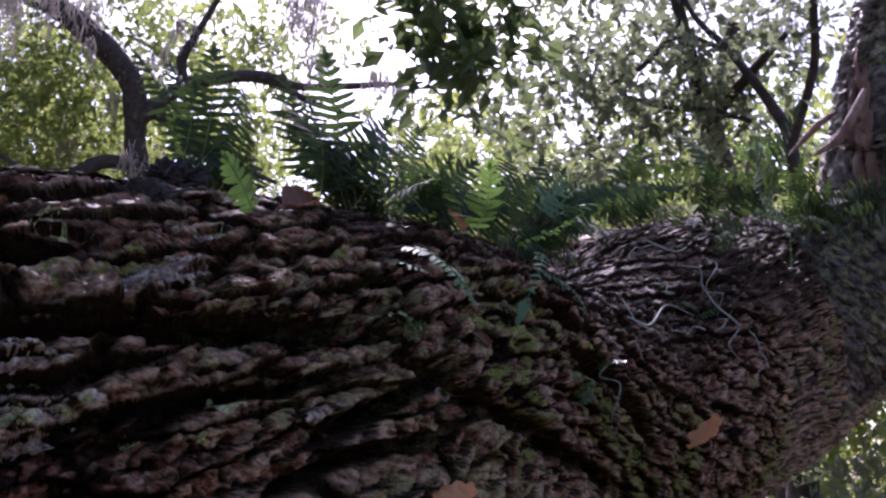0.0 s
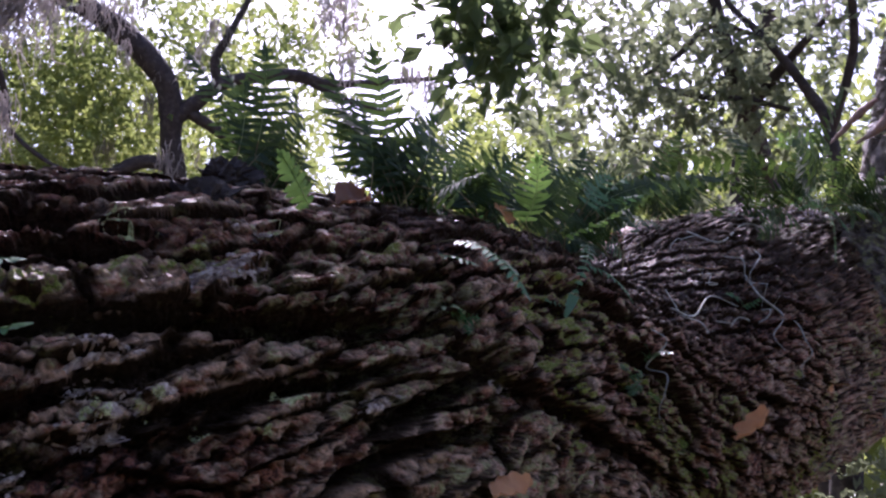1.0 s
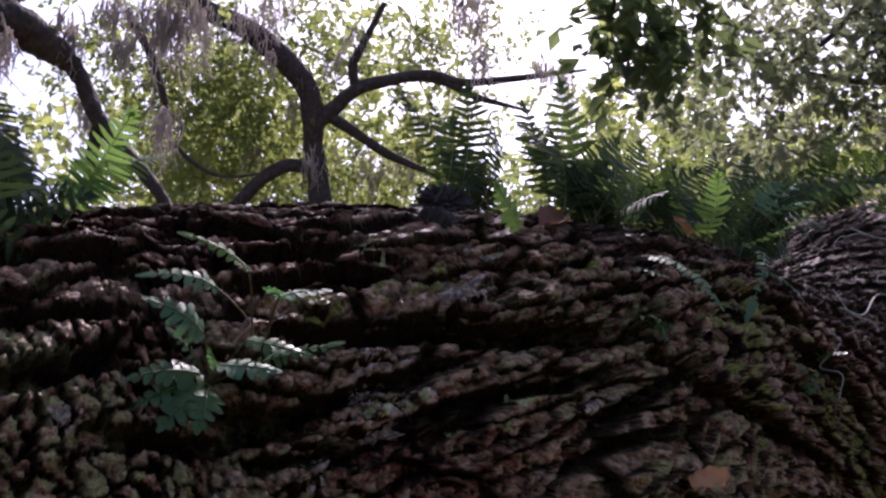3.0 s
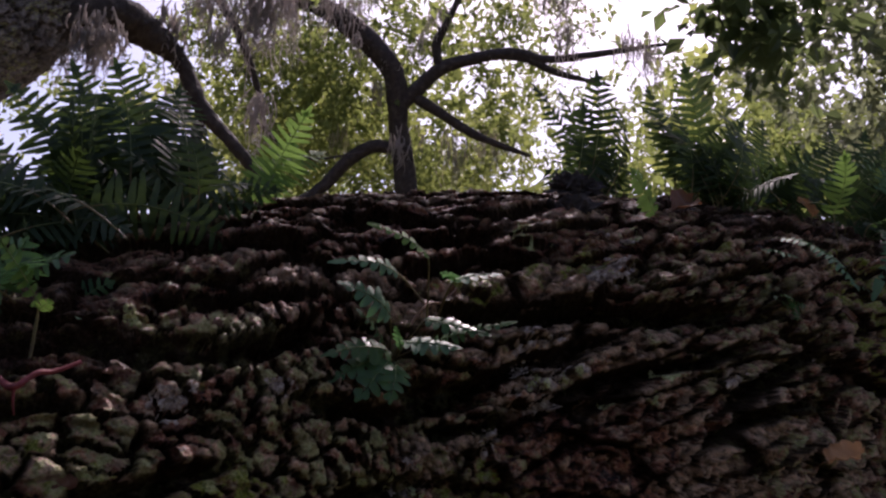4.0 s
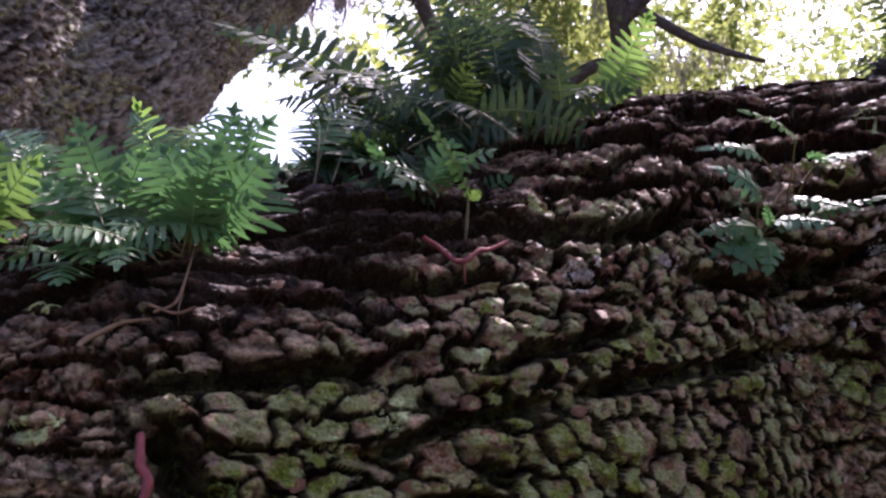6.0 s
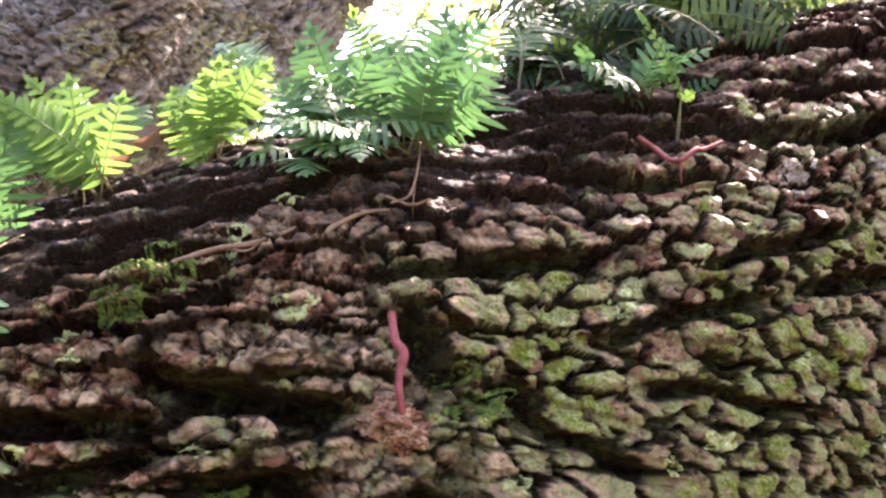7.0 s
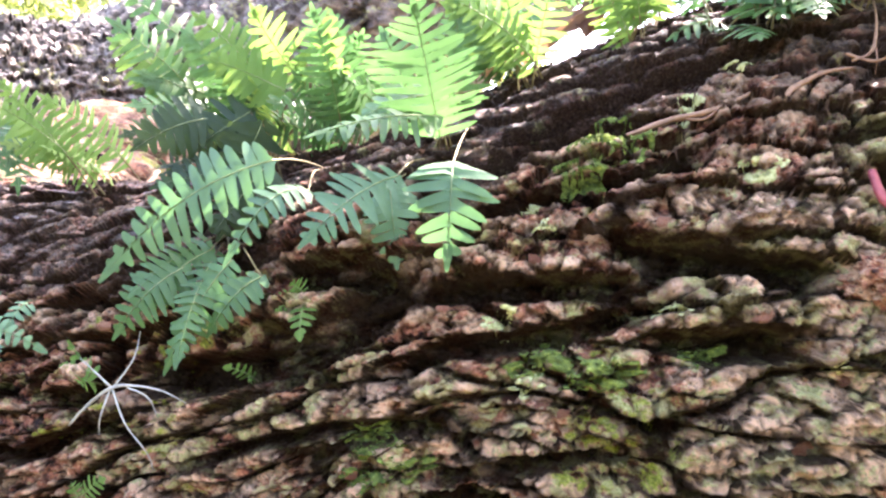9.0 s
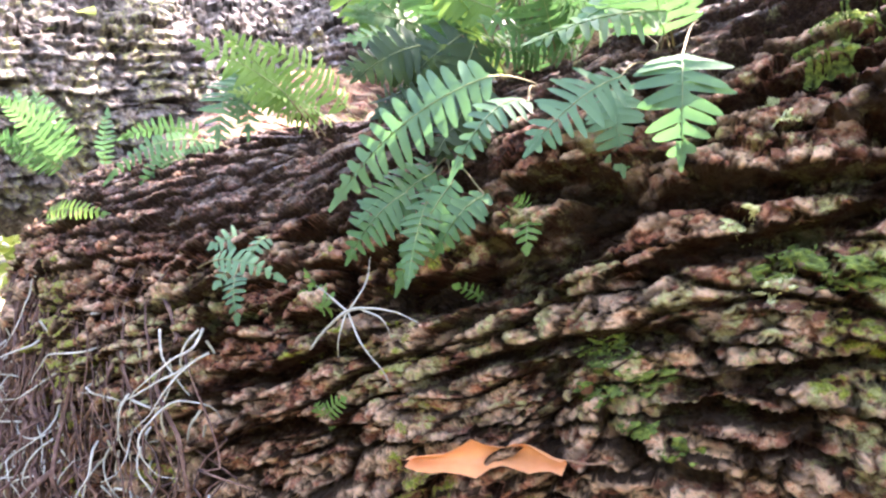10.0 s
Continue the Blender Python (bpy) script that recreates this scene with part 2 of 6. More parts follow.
def part(name, me, parent, label=""):
    ob = new(name, me)
    ob.parent = parent
    ob.matrix_parent_inverse = parent.matrix_world.inverted() if parent.data is None and parent.location.length == 0 else Matrix.Translation(-parent.location)
    return tagged(ob, label)


def unit(v):
    return v / (np.linalg.norm(v, axis=-1, keepdims=True) + 1e-9)


def catmull(points, res=10):
    p = np.asarray(points, float)
    p = np.vstack([2 * p[0] - p[1], p, 2 * p[-1] - p[-2]])
    out = []
    for i in range(1, len(p) - 2):
        t = np.linspace(0, 1, res, endpoint=False)[:, None]
        a, b, c, e = p[i - 1], p[i], p[i + 1], p[i + 2]
        out.append(0.5 * (2 * b + (c - a) * t + (2 * a - 5 * b + 4 * c - e) * t ** 2 + (3 * b - a - 3 * c + e) * t ** 3))
    out.append(p[-2:-1])
    return np.vstack(out)


def frames_along(c):
    t = np.gradient(c, axis=0)
    t /= np.linalg.norm(t, axis=1)[:, None] + 1e-12
    ref = np.array([0, 0, 1.0]) if abs(t[:, 2]).mean() < 0.8 else np.array([0.3, -1.0, 0.0])
    u = ref - t * (t @ ref)[:, None]
    u /= np.linalg.norm(u, axis=1)[:, None] + 1e-12
    return t, u, np.cross(u, t)


def tube_arrays(knots, res=8, sides=8, rough=0.0, seed=0):
    """Verts and quads of a tapered tube through knots (x, y, z, radius), with uneven skin."""
    s = catmull(knots, res)
    c, r = s[:, :3], np.maximum(s[:, 3], 0.0004)
    t, u, w = frames_along(c)
    ang = np.linspace(0, 2 * np.pi, sides, endpoint=False)
    rad = r[:, None] * np.ones(sides)
    if rough:
        rng = np.random.RandomState(seed)
        k = rng.rand(len(c), sides)
        k = (k + np.roll(k, 1, 0) + np.roll(k, 1, 1)) / 3 - 0.5
        rad = rad * (1 + rough * 2 * k)
    v = c[:, None] + rad[..., None] * (np.cos(ang)[None, :, None] * w[:, None] + np.sin(ang)[None, :, None] * u[:, None])
    n = len(c)
    i, j = np.meshgrid(np.arange(n - 1), np.arange(sides), indexing="ij")
    a, b = i * sides + j, i * sides + (j + 1) % sides
    f = np.stack([a, b, b + sides, a + sides], -1).reshape(-1, 4)
    return v.reshape(-1, 3), f


def join_arrays(parts):
    vs, fs, k = [], [], 0
    for v, f in parts:
        vs.append(v)
        fs.append(f + k)
        k += len(v)
    return np.vstack(vs), np.vstack(fs)


def tube(name, knots, mat, res=8, sides=8, rough=0.0, seed=0):
    return mesh_from(name, *tube_arrays(knots, res, sides, rough, seed), mat)


# ---- vector noise on the bark's own coordinates ----
def hash01(ix, iy, seed):
    h = (ix.astype(np.int64) * 374761393 + iy.astype(np.int64) * 668265263 + seed * 974634777) & 0xFFFFFFFF
    h = ((h ^ (h >> 13)) * 1274126177) & 0xFFFFFFFF
    h = ((h ^ (h >> 16)) * 2246822519) & 0xFFFFFFFF
    return ((h ^ (h >> 15)) & 0xFFFFFF) / float(0x1000000)


def vnoise(x, y, seed):
    ix, iy = np.floor(x), np.floor(y)
    fx, fy = x - ix, y - iy
    fx, fy = fx * fx * (3 - 2 * fx), fy * fy * (3 - 2 * fy)
    a, b = hash01(ix, iy, seed), hash01(ix + 1, iy, seed)
    c, e = hash01(ix, iy + 1, seed), hash01(ix + 1, iy + 1, seed)
    return (a + (b - a) * fx) * (1 - fy) + (c + (e - c) * fx) * fy


def fbm(x, y, seed, octaves=4, gain=0.5):
    s, amp, tot = 0.0, 1.0, 0.0
    for o in range(octaves):
        s = s + amp * vnoise(x * 2.03 ** o + 17.1 * o, y * 2.03 ** o - 9.7 * o, seed + o)
        tot += amp
        amp *= gain
    return s / tot


def cells(x, y, seed):
    """Distance to the nearest and second nearest seed of a jittered grid, the nearest one's number, and the way to it."""
    ix, iy = np.floor(x), np.floor(y)
    f1, f2, num = np.full(x.shape, 9.0), np.full(x.shape, 9.0), np.zeros(x.shape)
    ox, oy = np.zeros(x.shape), np.zeros(x.shape)
    for dx in (-1, 0, 1):
        for dy in (-1, 0, 1):
            cx, cy = ix + dx, iy + dy
            px, py = cx + 0.1 + 0.8 * hash01(cx, cy, seed), cy + 0.1 + 0.8 * hash01(cx, cy, seed + 7)
            q = 0.5 * np.hypot(px - x, py - y) + 0.55 * np.maximum(np.abs(px - x), np.abs(py - y))
            near = q < f1
            f2 = np.where(near, f1, np.minimum(f2, q))
            num = np.where(near, hash01(cx, cy, seed + 31), num)
            ox, oy = np.where(near, x - px, ox), np.where(near, y - py, oy)
            f1 = np.where(near, q, f1)
    return f1, f2, num, ox, oy


def step(a, b, x):
    t = np.clip((x - a) / (b - a), 0, 1)
    return t * t * (3 - 2 * t)


NET = (4.0, 4.95)

# the long furrows of the low limb: half width, depth, then places (metres along, metres round)
FURROWS_NEAR = [
    (0.013, 0.034, (3.85, 1.105), (3.89, 1.136), (3.94, 1.154), (3.99, 1.173), (4.01, 1.19)),
    (0.011, 0.028, (3.68, 1.12), (3.74, 1.122), (3.82, 1.146), (3.88, 1.16)),
    (0.010, 0.028, (3.66, 1.2), (3.72, 1.181), (3.8, 1.188), (3.88, 1.173)),
    (0.011, 0.03, (3.87, 1.205), (3.92, 1.222), (3.98, 1.226)),
    (0.009, 0.024, (3.7, 1.058), (3.75, 1.056), (3.82, 1.048), (3.91, 1.058), (3.96, 1.047)),
    (0.009, 0.02, (3.76, 1.006), (3.82, 0.988), (3.88, 0.993), (3.96, 1.017)),
    (0.010, 0.022, (3.77, 0.972), (3.9, 0.953), (4.04, 0.966)),
    (0.022, 0.045, (3.42, 1.17), (3.5, 1.17), (3.58, 1.157), (3.65, 1.118), (3.69, 1.081)),
    (0.007, 0.018, (3.46, 1.286), (3.55, 1.259), (3.61, 1.248), (3.74, 1.261)),
    (0.008, 0.02, (3.68, 1.31), (3.75, 1.3), (3.84, 1.293)),
]
FURROWS_END = [
    (0.008, 0.02, (3.5, 1.23), (3.56, 1.198), (3.62, 1.171), (3.69, 1.136)),
    (0.02, 0.035, (3.57, 1.06), (3.65, 1.075), (3.69, 1.12)),
    (0.016, 0.03, (3.55, 1.13), (3.61, 1.155), (3.66, 1.141)),
    (0.007, 0.018, (3.58, 1.288), (3.63, 1.264), (3.73, 1.244)),
    (0.009, 0.02, (3.63, 1.355), (3.67, 1.387), (3.72, 1.4)),
    (0.009, 0.022, (3.67, 1.332), (3.72, 1.328), (3.78, 1.357)),
    (0.010, 0.022, (3.21, 1.26), (3.3, 1.262), (3.38, 1.227)),
    (0.010, 0.022, (3.22, 1.353), (3.34, 1.325), (3.42, 1.342)),
    (0.012, 0.022, (3.31, 1.19), (3.38, 1.189), (3.41, 1.107)),
]
FURROWS_NET = [
    (0.010, 0.026, (4.04, 1.076), (4.11, 1.08), (4.19, 1.091), (4.23, 1.106)),
    (0.014, 0.036, (4.06, 1.111), (4.08, 1.137), (4.09, 1.185)),
    (0.010, 0.024, (4.2, 0.955), (4.34, 0.983), (4.44, 1.015), (4.54, 1.045)),
    (0.007, 0.018, (4.2, 1.0), (4.29, 1.039), (4.38, 1.056)),
    (0.006, 0.014, (4.08, 1.286), (4.04, 1.246)),
    (0.006, 0.014, (4.12, 1.174), (4.13, 1.221), (4.21, 1.286)),
    (0.006, 0.016, (4.19, 1.171), (4.25, 1.159), (4.36, 1.173)),
    (0.006, 0.016, (4.21, 1.213), (4.26, 1.225), (4.35, 1.272)),
    (0.010, 0.024, (4.38, 0.987), (4.44, 1.025), (4.57, 1.059), (4.74, 1.073)),
    (0.008, 0.02, (4.49, 0.979), (4.6, 0.999), (4.74, 1.045)),
    (0.007, 0.018, (4.37, 1.173), (4.45, 1.178), (4.58, 1.2), (4.81, 1.24)),
    (0.006, 0.016, (4.3, 1.128), (4.39, 1.132), (4.48, 1.137)),
]
FURROWS_FAR = [
    (0.008, 0.02, (4.59, 0.918), (4.77, 0.976), (4.92, 1.028)),
    (0.008, 0.02, (4.6, 1.118), (4.8, 1.18), (4.98, 1.2)),
    (0.013, 0.034, (4.97, 1.111), (5.05, 1.125), (5.14, 1.137), (5.28, 1.158), (5.36, 1.159)),
    (0.008, 0.024, (4.81, 1.163), (4.96, 1.188), (5.03, 1.183), (5.17, 1.177)),
    (0.007, 0.022, (4.97, 1.219), (5.04, 1.228), (5.17, 1.216), (5.26, 1.222), (5.36, 1.205)),
    (0.006, 0.018, (5.08, 1.249), (5.14, 1.235), (5.21, 1.214)),
    (0.011, 0.026, (5.29, 1.268), (5.38, 1.241), (5.48, 1.212)),
    (0.010, 0.024, (4.94, 1.056), (5.04, 1.044), (5.17, 1.05)),
    (0.010, 0.022, (4.87, 0.95), (4.96, 0.946), (5.05, 0.985), (5.19, 0.96)),
    (0.008, 0.02, (4.91, 1.015), (5.03, 1.01), (5.12, 1.004)),
    (0.006, 0.018, (4.85, 1.209), (4.95, 1.227), (5.02, 1.24)),
    (0.008, 0.02, (5.2, 1.325), (5.29, 1.3), (5.43, 1.298), (5.56, 1.268)),
    (0.014, 0.026, (5.4, 1.205), (5.5, 1.26), (5.78, 1.361), (6.22, 1.468)),
    (0.022, 0.03, (5.87, 1.186), (6.14, 1.261), (6.34, 1.388)),
]
FURROWS = FURROWS_NEAR + FURROWS_END + FURROWS_NET + FURROWS_FAR
GRAIN_A = np.linspace(2.5, 8.0, 111)
GRAIN = np.cumsum(np.interp(GRAIN_A, [3.3, 3.6, 3.75, 4.05, 4.3, 4.8, 5.1, 5.3, 5.6, 6.0], [-0.2, -0.35, 0.3, 0.32, 0.26, 0.25, 0.1, -0.18, -0.2, 0.3])) * 0.05


def long_furrows(a, b):
    """Relief of the limb's long furrows (a lip above, an undercut, a slow rise below), and soil: humus with the
    furrow's shade painted in.
    """
    up, soil = np.zeros(a.shape), np.zeros(a.shape)
    for w, depth, *pts in FURROWS:
        pts = np.array(pts)
        lo, hi = pts.min(0) - 6 * w, pts.max(0) + 6 * w
        near = (a > lo[0]) & (a < hi[0]) & (b > lo[1]) & (b < hi[1])
        if not near.any():
            continue
        x, y = a[near], b[near]
        best, side, run = np.full(x.shape, 9.0), np.zeros(x.shape), np.zeros(x.shape)
        for k in range(len(pts) - 1):
            e = pts[k + 1] - pts[k]
            f = np.clip(((x - pts[k, 0]) * e[0] + (y - pts[k, 1]) * e[1]) / (e @ e), 0, 1)
            dx, dy = x - pts[k, 0] - f * e[0], y - pts[k, 1] - f * e[1]
            d = np.hypot(dx, dy)
            side = np.where(d < best, dy, side)
            run = np.where(d < best, (k + f) / (len(pts) - 1), run)
            best = np.minimum(best, d)
        fade = np.clip(5 * np.minimum(run, 1 - run) + 0.35, 0, 1)
        d = np.where(side < 0, best / (0.7 * w), best / (1.7 * w))
        cut = (1 - step(0.5, 1.15, d)) * fade
        lip = np.exp(-((np.where(side < 0, best, 9.0) - 1.5 * w) / (1.1 * w)) ** 2) * fade
        up[near] = np.minimum(up[near], -depth * cut) + 0.3 * depth * lip * (1 - cut)
        soil[near] = np.maximum(soil[near], (1 - step(0.75, 1.35, d)) * fade)
    return up, soil


def bark_relief(a, b, seed, coarse=1.0):
    """Relief in metres, and the furrow and plate values, at a metres along and b metres round (b grows downwards)."""
    low = seed == 5
    wa, wb = fbm(a * 7, b * 7, seed + 1, 3) - 0.5, fbm(a * 7, b * 7, seed + 2, 3) - 0.5
    fa, fb = fbm(a * 34, b * 44, seed + 5, 2, 0.6) - 0.5, fbm(a * 34, b * 44, seed + 6, 2, 0.6) - 0.5
    x, y = a + 0.06 * wa + 0.012 * fa, b + 0.045 * wb + 0.005 * fb
    skew = y - np.interp(x, GRAIN_A, GRAIN) if low else y + 0.06 * x
    ledge = step(0.35, 0.65, fbm(a * 2.6, b * 2.6, seed + 8, 2))
    crest = step(1.12, 0.95, b) if low else 0.0 * a
    net = net_zone(a, b, seed)
    # long ledges, each leaning out to its lower lip
    f1, f2, n1, ox1, oy1 = cells(x / ((0.17 if low else 0.2) * coarse), skew / ((0.046 if low else 0.027) * coarse), seed + 11)
    furrow = 1 - step(0.0, 0.13, f2 - f1)
    # plates broken across the ledges, each tilted its own way
    g1, g2, n2, ox2, oy2 = cells((x + 0.5 * skew) / (0.036 * coarse), skew / (0.023 * coarse), seed + 12)
    crack = 1 - step(0.0, 0.08, g2 - g1)
    lean = ox2 * np.cos(44 * n2) + oy2 * np.sin(44 * n2)
    # the net of blocks
    ragged = 0.022 * (fbm(a * 55, b * 55, seed + 41, 3, 0.6) - 0.5)
    ragged_too = 0.022 * (fbm(a * 55, b * 55, seed + 45, 3, 0.6) - 0.5)
    k1, k2, n4, ox4, oy4 = cells((x - 0.2 * y + ragged) / 0.03, (skew + 0.1 * x + ragged_too) / 0.027, seed + 14)
    worn = 0.75 + 0.25 * step(0.38, 0.56, fbm(a * 22, b * 22, seed + 48, 2))
    block = worn * (1 - step(0.03, 0.2, k2 - k1))
    lean4 = ox4 * np.cos(44 * n4) + oy4 * np.sin(44 * n4)
    big = fbm(a * 3.0, b * 3.0, seed + 3, 3) - 0.5
    ridge = (0.5 + 0.5 * ledge) * (1 - 0.5 * crest) * (1 - 0.85 * net) * (1.0 if low else 0.85)
    relief = 0.04 * big + ridge * ((0.03 - 0.01 * step(4.3, 4.0, a)) * oy1 - 0.02 * furrow + 0.011 * (n1 - 0.5))
    relief = relief + (1 - net) * (1 - 0.5 * crest) * (0.012 * (n2 - 0.5) + 0.017 * lean - 0.01 * crack)
    relief = relief + net * (0.01 * (n4 - 0.5) + 0.006 * lean4 - 0.018 * block) + 0.01
    # darkness painted into furrows and cracks: humus and the shade inside them
    humus_shade = np.maximum((1 - step(0.05, 0.2, f2 - f1)) * (1 - 0.5 * net), 0.8 * (1 - step(0.03, 0.14, g2 - g1)) * (1 - net))
    humus_shade = np.maximum(humus_shade, 1.5 * net * worn * (1 - step(0.1, 0.25, k2 - k1)))
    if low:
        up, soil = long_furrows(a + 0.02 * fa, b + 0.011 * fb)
        relief, humus_shade = relief * (1 - 0.5 * soil) + up, np.maximum(humus_shade, soil)
    return coarse * relief, np.clip(humus_shade * (0.7 + 0.8 * fbm(a * 30, b * 30, seed + 9, 2)) * (1.0 if low else 0.65), 0, 1), n2, n1


def net_zone(a, b, seed):
    return step(NET[0] + 0.03, NET[0] + 0.1, a + 0.1 * (fbm(a * 9, b * 9, 78, 2) - 0.5)) * step(NET[1], NET[1] - 0.3, a) * step(0.98, 1.06, b + 0.12 * (fbm(a * 6, b * 6, 77, 2) - 0.5)) if seed == 5 else 0.0 * a


def hash3(ix, iy, iz, seed):
    return hash01(ix + 7919 * iz, iy - 6151 * iz, seed)


def vnoise3(x, y, z, seed):
    iz = np.floor(z)
    fz = z - iz
    fz = fz * fz * (3 - 2 * fz)
    lo, hi = vnoise(x + 57.3 * iz, y - 31.7 * iz, seed), vnoise(x + 57.3 * (iz + 1), y - 31.7 * (iz + 1), seed)
    return lo + (hi - lo) * fz


def cells3(x, y, z, seed):
    ix, iy, iz = np.floor(x), np.floor(y), np.floor(z)
    f1, f2, num = np.full(x.shape, 9.0), np.full(x.shape, 9.0), np.zeros(x.shape)
    for dx in (-1, 0, 1):
        for dy in (-1, 0, 1):
            for dz in (-1, 0, 1):
                cx, cy, cz = ix + dx, iy + dy, iz + dz
                h = hash3(cx, cy, cz, seed)
                k = h * 97.0
                ex, ey = np.abs(cx + 0.1 + 0.8 * h - x), np.abs(cy + 0.1 + 0.8 * (k - np.floor(k)) - y)
                k = h * 9409.0
                ez = np.abs(cz + 0.1 + 0.8 * (k - np.floor(k)) - z)
                q = 0.5 * np.sqrt(ex * ex + ey * ey + ez * ez) + 0.6 * np.maximum(np.maximum(ex, ey), ez)
                near = q < f1
                f2 = np.where(near, f1, np.minimum(f2, q))
                k = h * 331.0
                num = np.where(near, k - np.floor(k), num)
                f1 = np.where(near, q, f1)
    return f1, f2, num


def crumble(x, y, z, seed, coarse, net):
    """Chips and crumbs of dead bark in space: height in metres, dirt and painted shade in the cracks, tone of each
    chip.
    """
    k = 1.0 / coarse
    wx, wy, wz = (vnoise3(x * 50 * k, y * 70 * k, z * 70 * k, seed + q) + 0.4 * vnoise3(x * 100 * k, y * 130 * k, z * 130 * k, seed + q) - 0.7 for q in (61, 62, 63))
    X, Y, Z = (x + 0.012 * wx * coarse) * k, (y + 0.009 * wy * coarse) * k, (z + 0.009 * wz * coarse) * k
    f1, f2, n2 = cells3(X / 0.04, Y / 0.021, Z / 0.021, seed + 64)
    g1, g2, n3 = cells3(X / 0.015, Y / 0.0105, Z / 0.0105, seed + 65)
    crack, chip = 1 - step(0.0, 0.11, f2 - f1), 1 - step(0.0, 0.16, g2 - g1)
    crumb = np.abs(vnoise3(x * 100 * k, y * 120 * k, z * 120 * k, seed + 66) - 0.5)
    up = -0.005 * crack + 0.007 * (n2 - 0.5) - 0.0025 * chip + 0.0045 * (n3 - 0.5) - 0.006 * crumb + 0.003
    dirt_shade = np.maximum(0.8 * (1 - step(0.03, 0.15, f2 - f1)), 0.6 * (1 - step(0.02, 0.18, g2 - g1)))
    up, dirt_shade = up * (1 - 0.4 * net) * (1.0 if seed == 5 else 0.7), dirt_shade * (1 - 0.5 * net) * (1.0 if seed == 5 else 0.6)
    return coarse * up, dirt_shade, 0.4 * n2 + 0.6 * n3


def add_float(me, name, values):
    at = me.attributes.new(name, 'FLOAT', 'POINT')
    at.data.foreach_set("value", np.asarray(values, np.float32).ravel())


class Limb:
    """The skin of a limb through knots (x, y, z, radius): places on its bark at a metres along and an angle round."""

    def __init__(self, knots, seed, coarse=1.0, harmonics=None):
        s = catmull(knots, 60)
        self.s, self.seed, self.coarse, self.h = s, seed, coarse, harmonics
        self.length = np.concatenate([[0], np.cumsum(np.linalg.norm(np.diff(s[:, :3], axis=0), axis=1))])
        self.t0, self.u0, self.w0 = frames_along(s[:, :3])

    def ride(self, a, table):
        return np.stack([np.interp(a, self.length, table[:, k]) for k in range(3)], -1)

    def skin(self, A, TH, lift=0.0, detail=True):
        c, u, w = self.ride(A, self.s), unit(self.ride(A, self.u0)), unit(self.ride(A, self.w0))
        rad = np.interp(A, self.length, self.s[:, 3])
        if self.h:
            g = np.clip(c @ np.array([0.6198, 0.7848, 0.0]), -1.2, 2.0) - 0.2
            h = self.h
            rad = rad + h[0] * np.cos(2 * TH) + h[1] * np.sin(2 * TH) + h[2] * np.cos(3 * TH) + h[3] * np.sin(3 * TH) + g * (h[4] * np.cos(2 * TH) + h[5] * np.sin(2 * TH))
        B = TH * 0.42
        extra = bark_relief(A, B, self.seed, self.coarse)
        if detail:
            rad = rad + extra[0]
        out = np.cos(TH)[..., None] * w + np.sin(TH)[..., None] * u
        return c + (rad + lift)[..., None] * out, extra, out

    def find(self, p):
        """The place along and round that lies under a point."""
        i = np.linalg.norm(self.s[:, :3] - np.array(p), axis=1).argmin()
        q = np.array(p) - self.s[i, :3]
        a = self.length[i] + q @ self.t0[i]
        return a, math.atan2(q @ self.u0[i], q @ self.w0[i]) % (2 * math.pi)

    def seat(self, p, lift=0.0):
        """The point of the bark under p, and the way out of the limb there."""
        a, th = self.find(p)
        v, _, out = self.skin(np.array([a]), np.array([th]), np.array([lift]))
        return v[0], out[0]


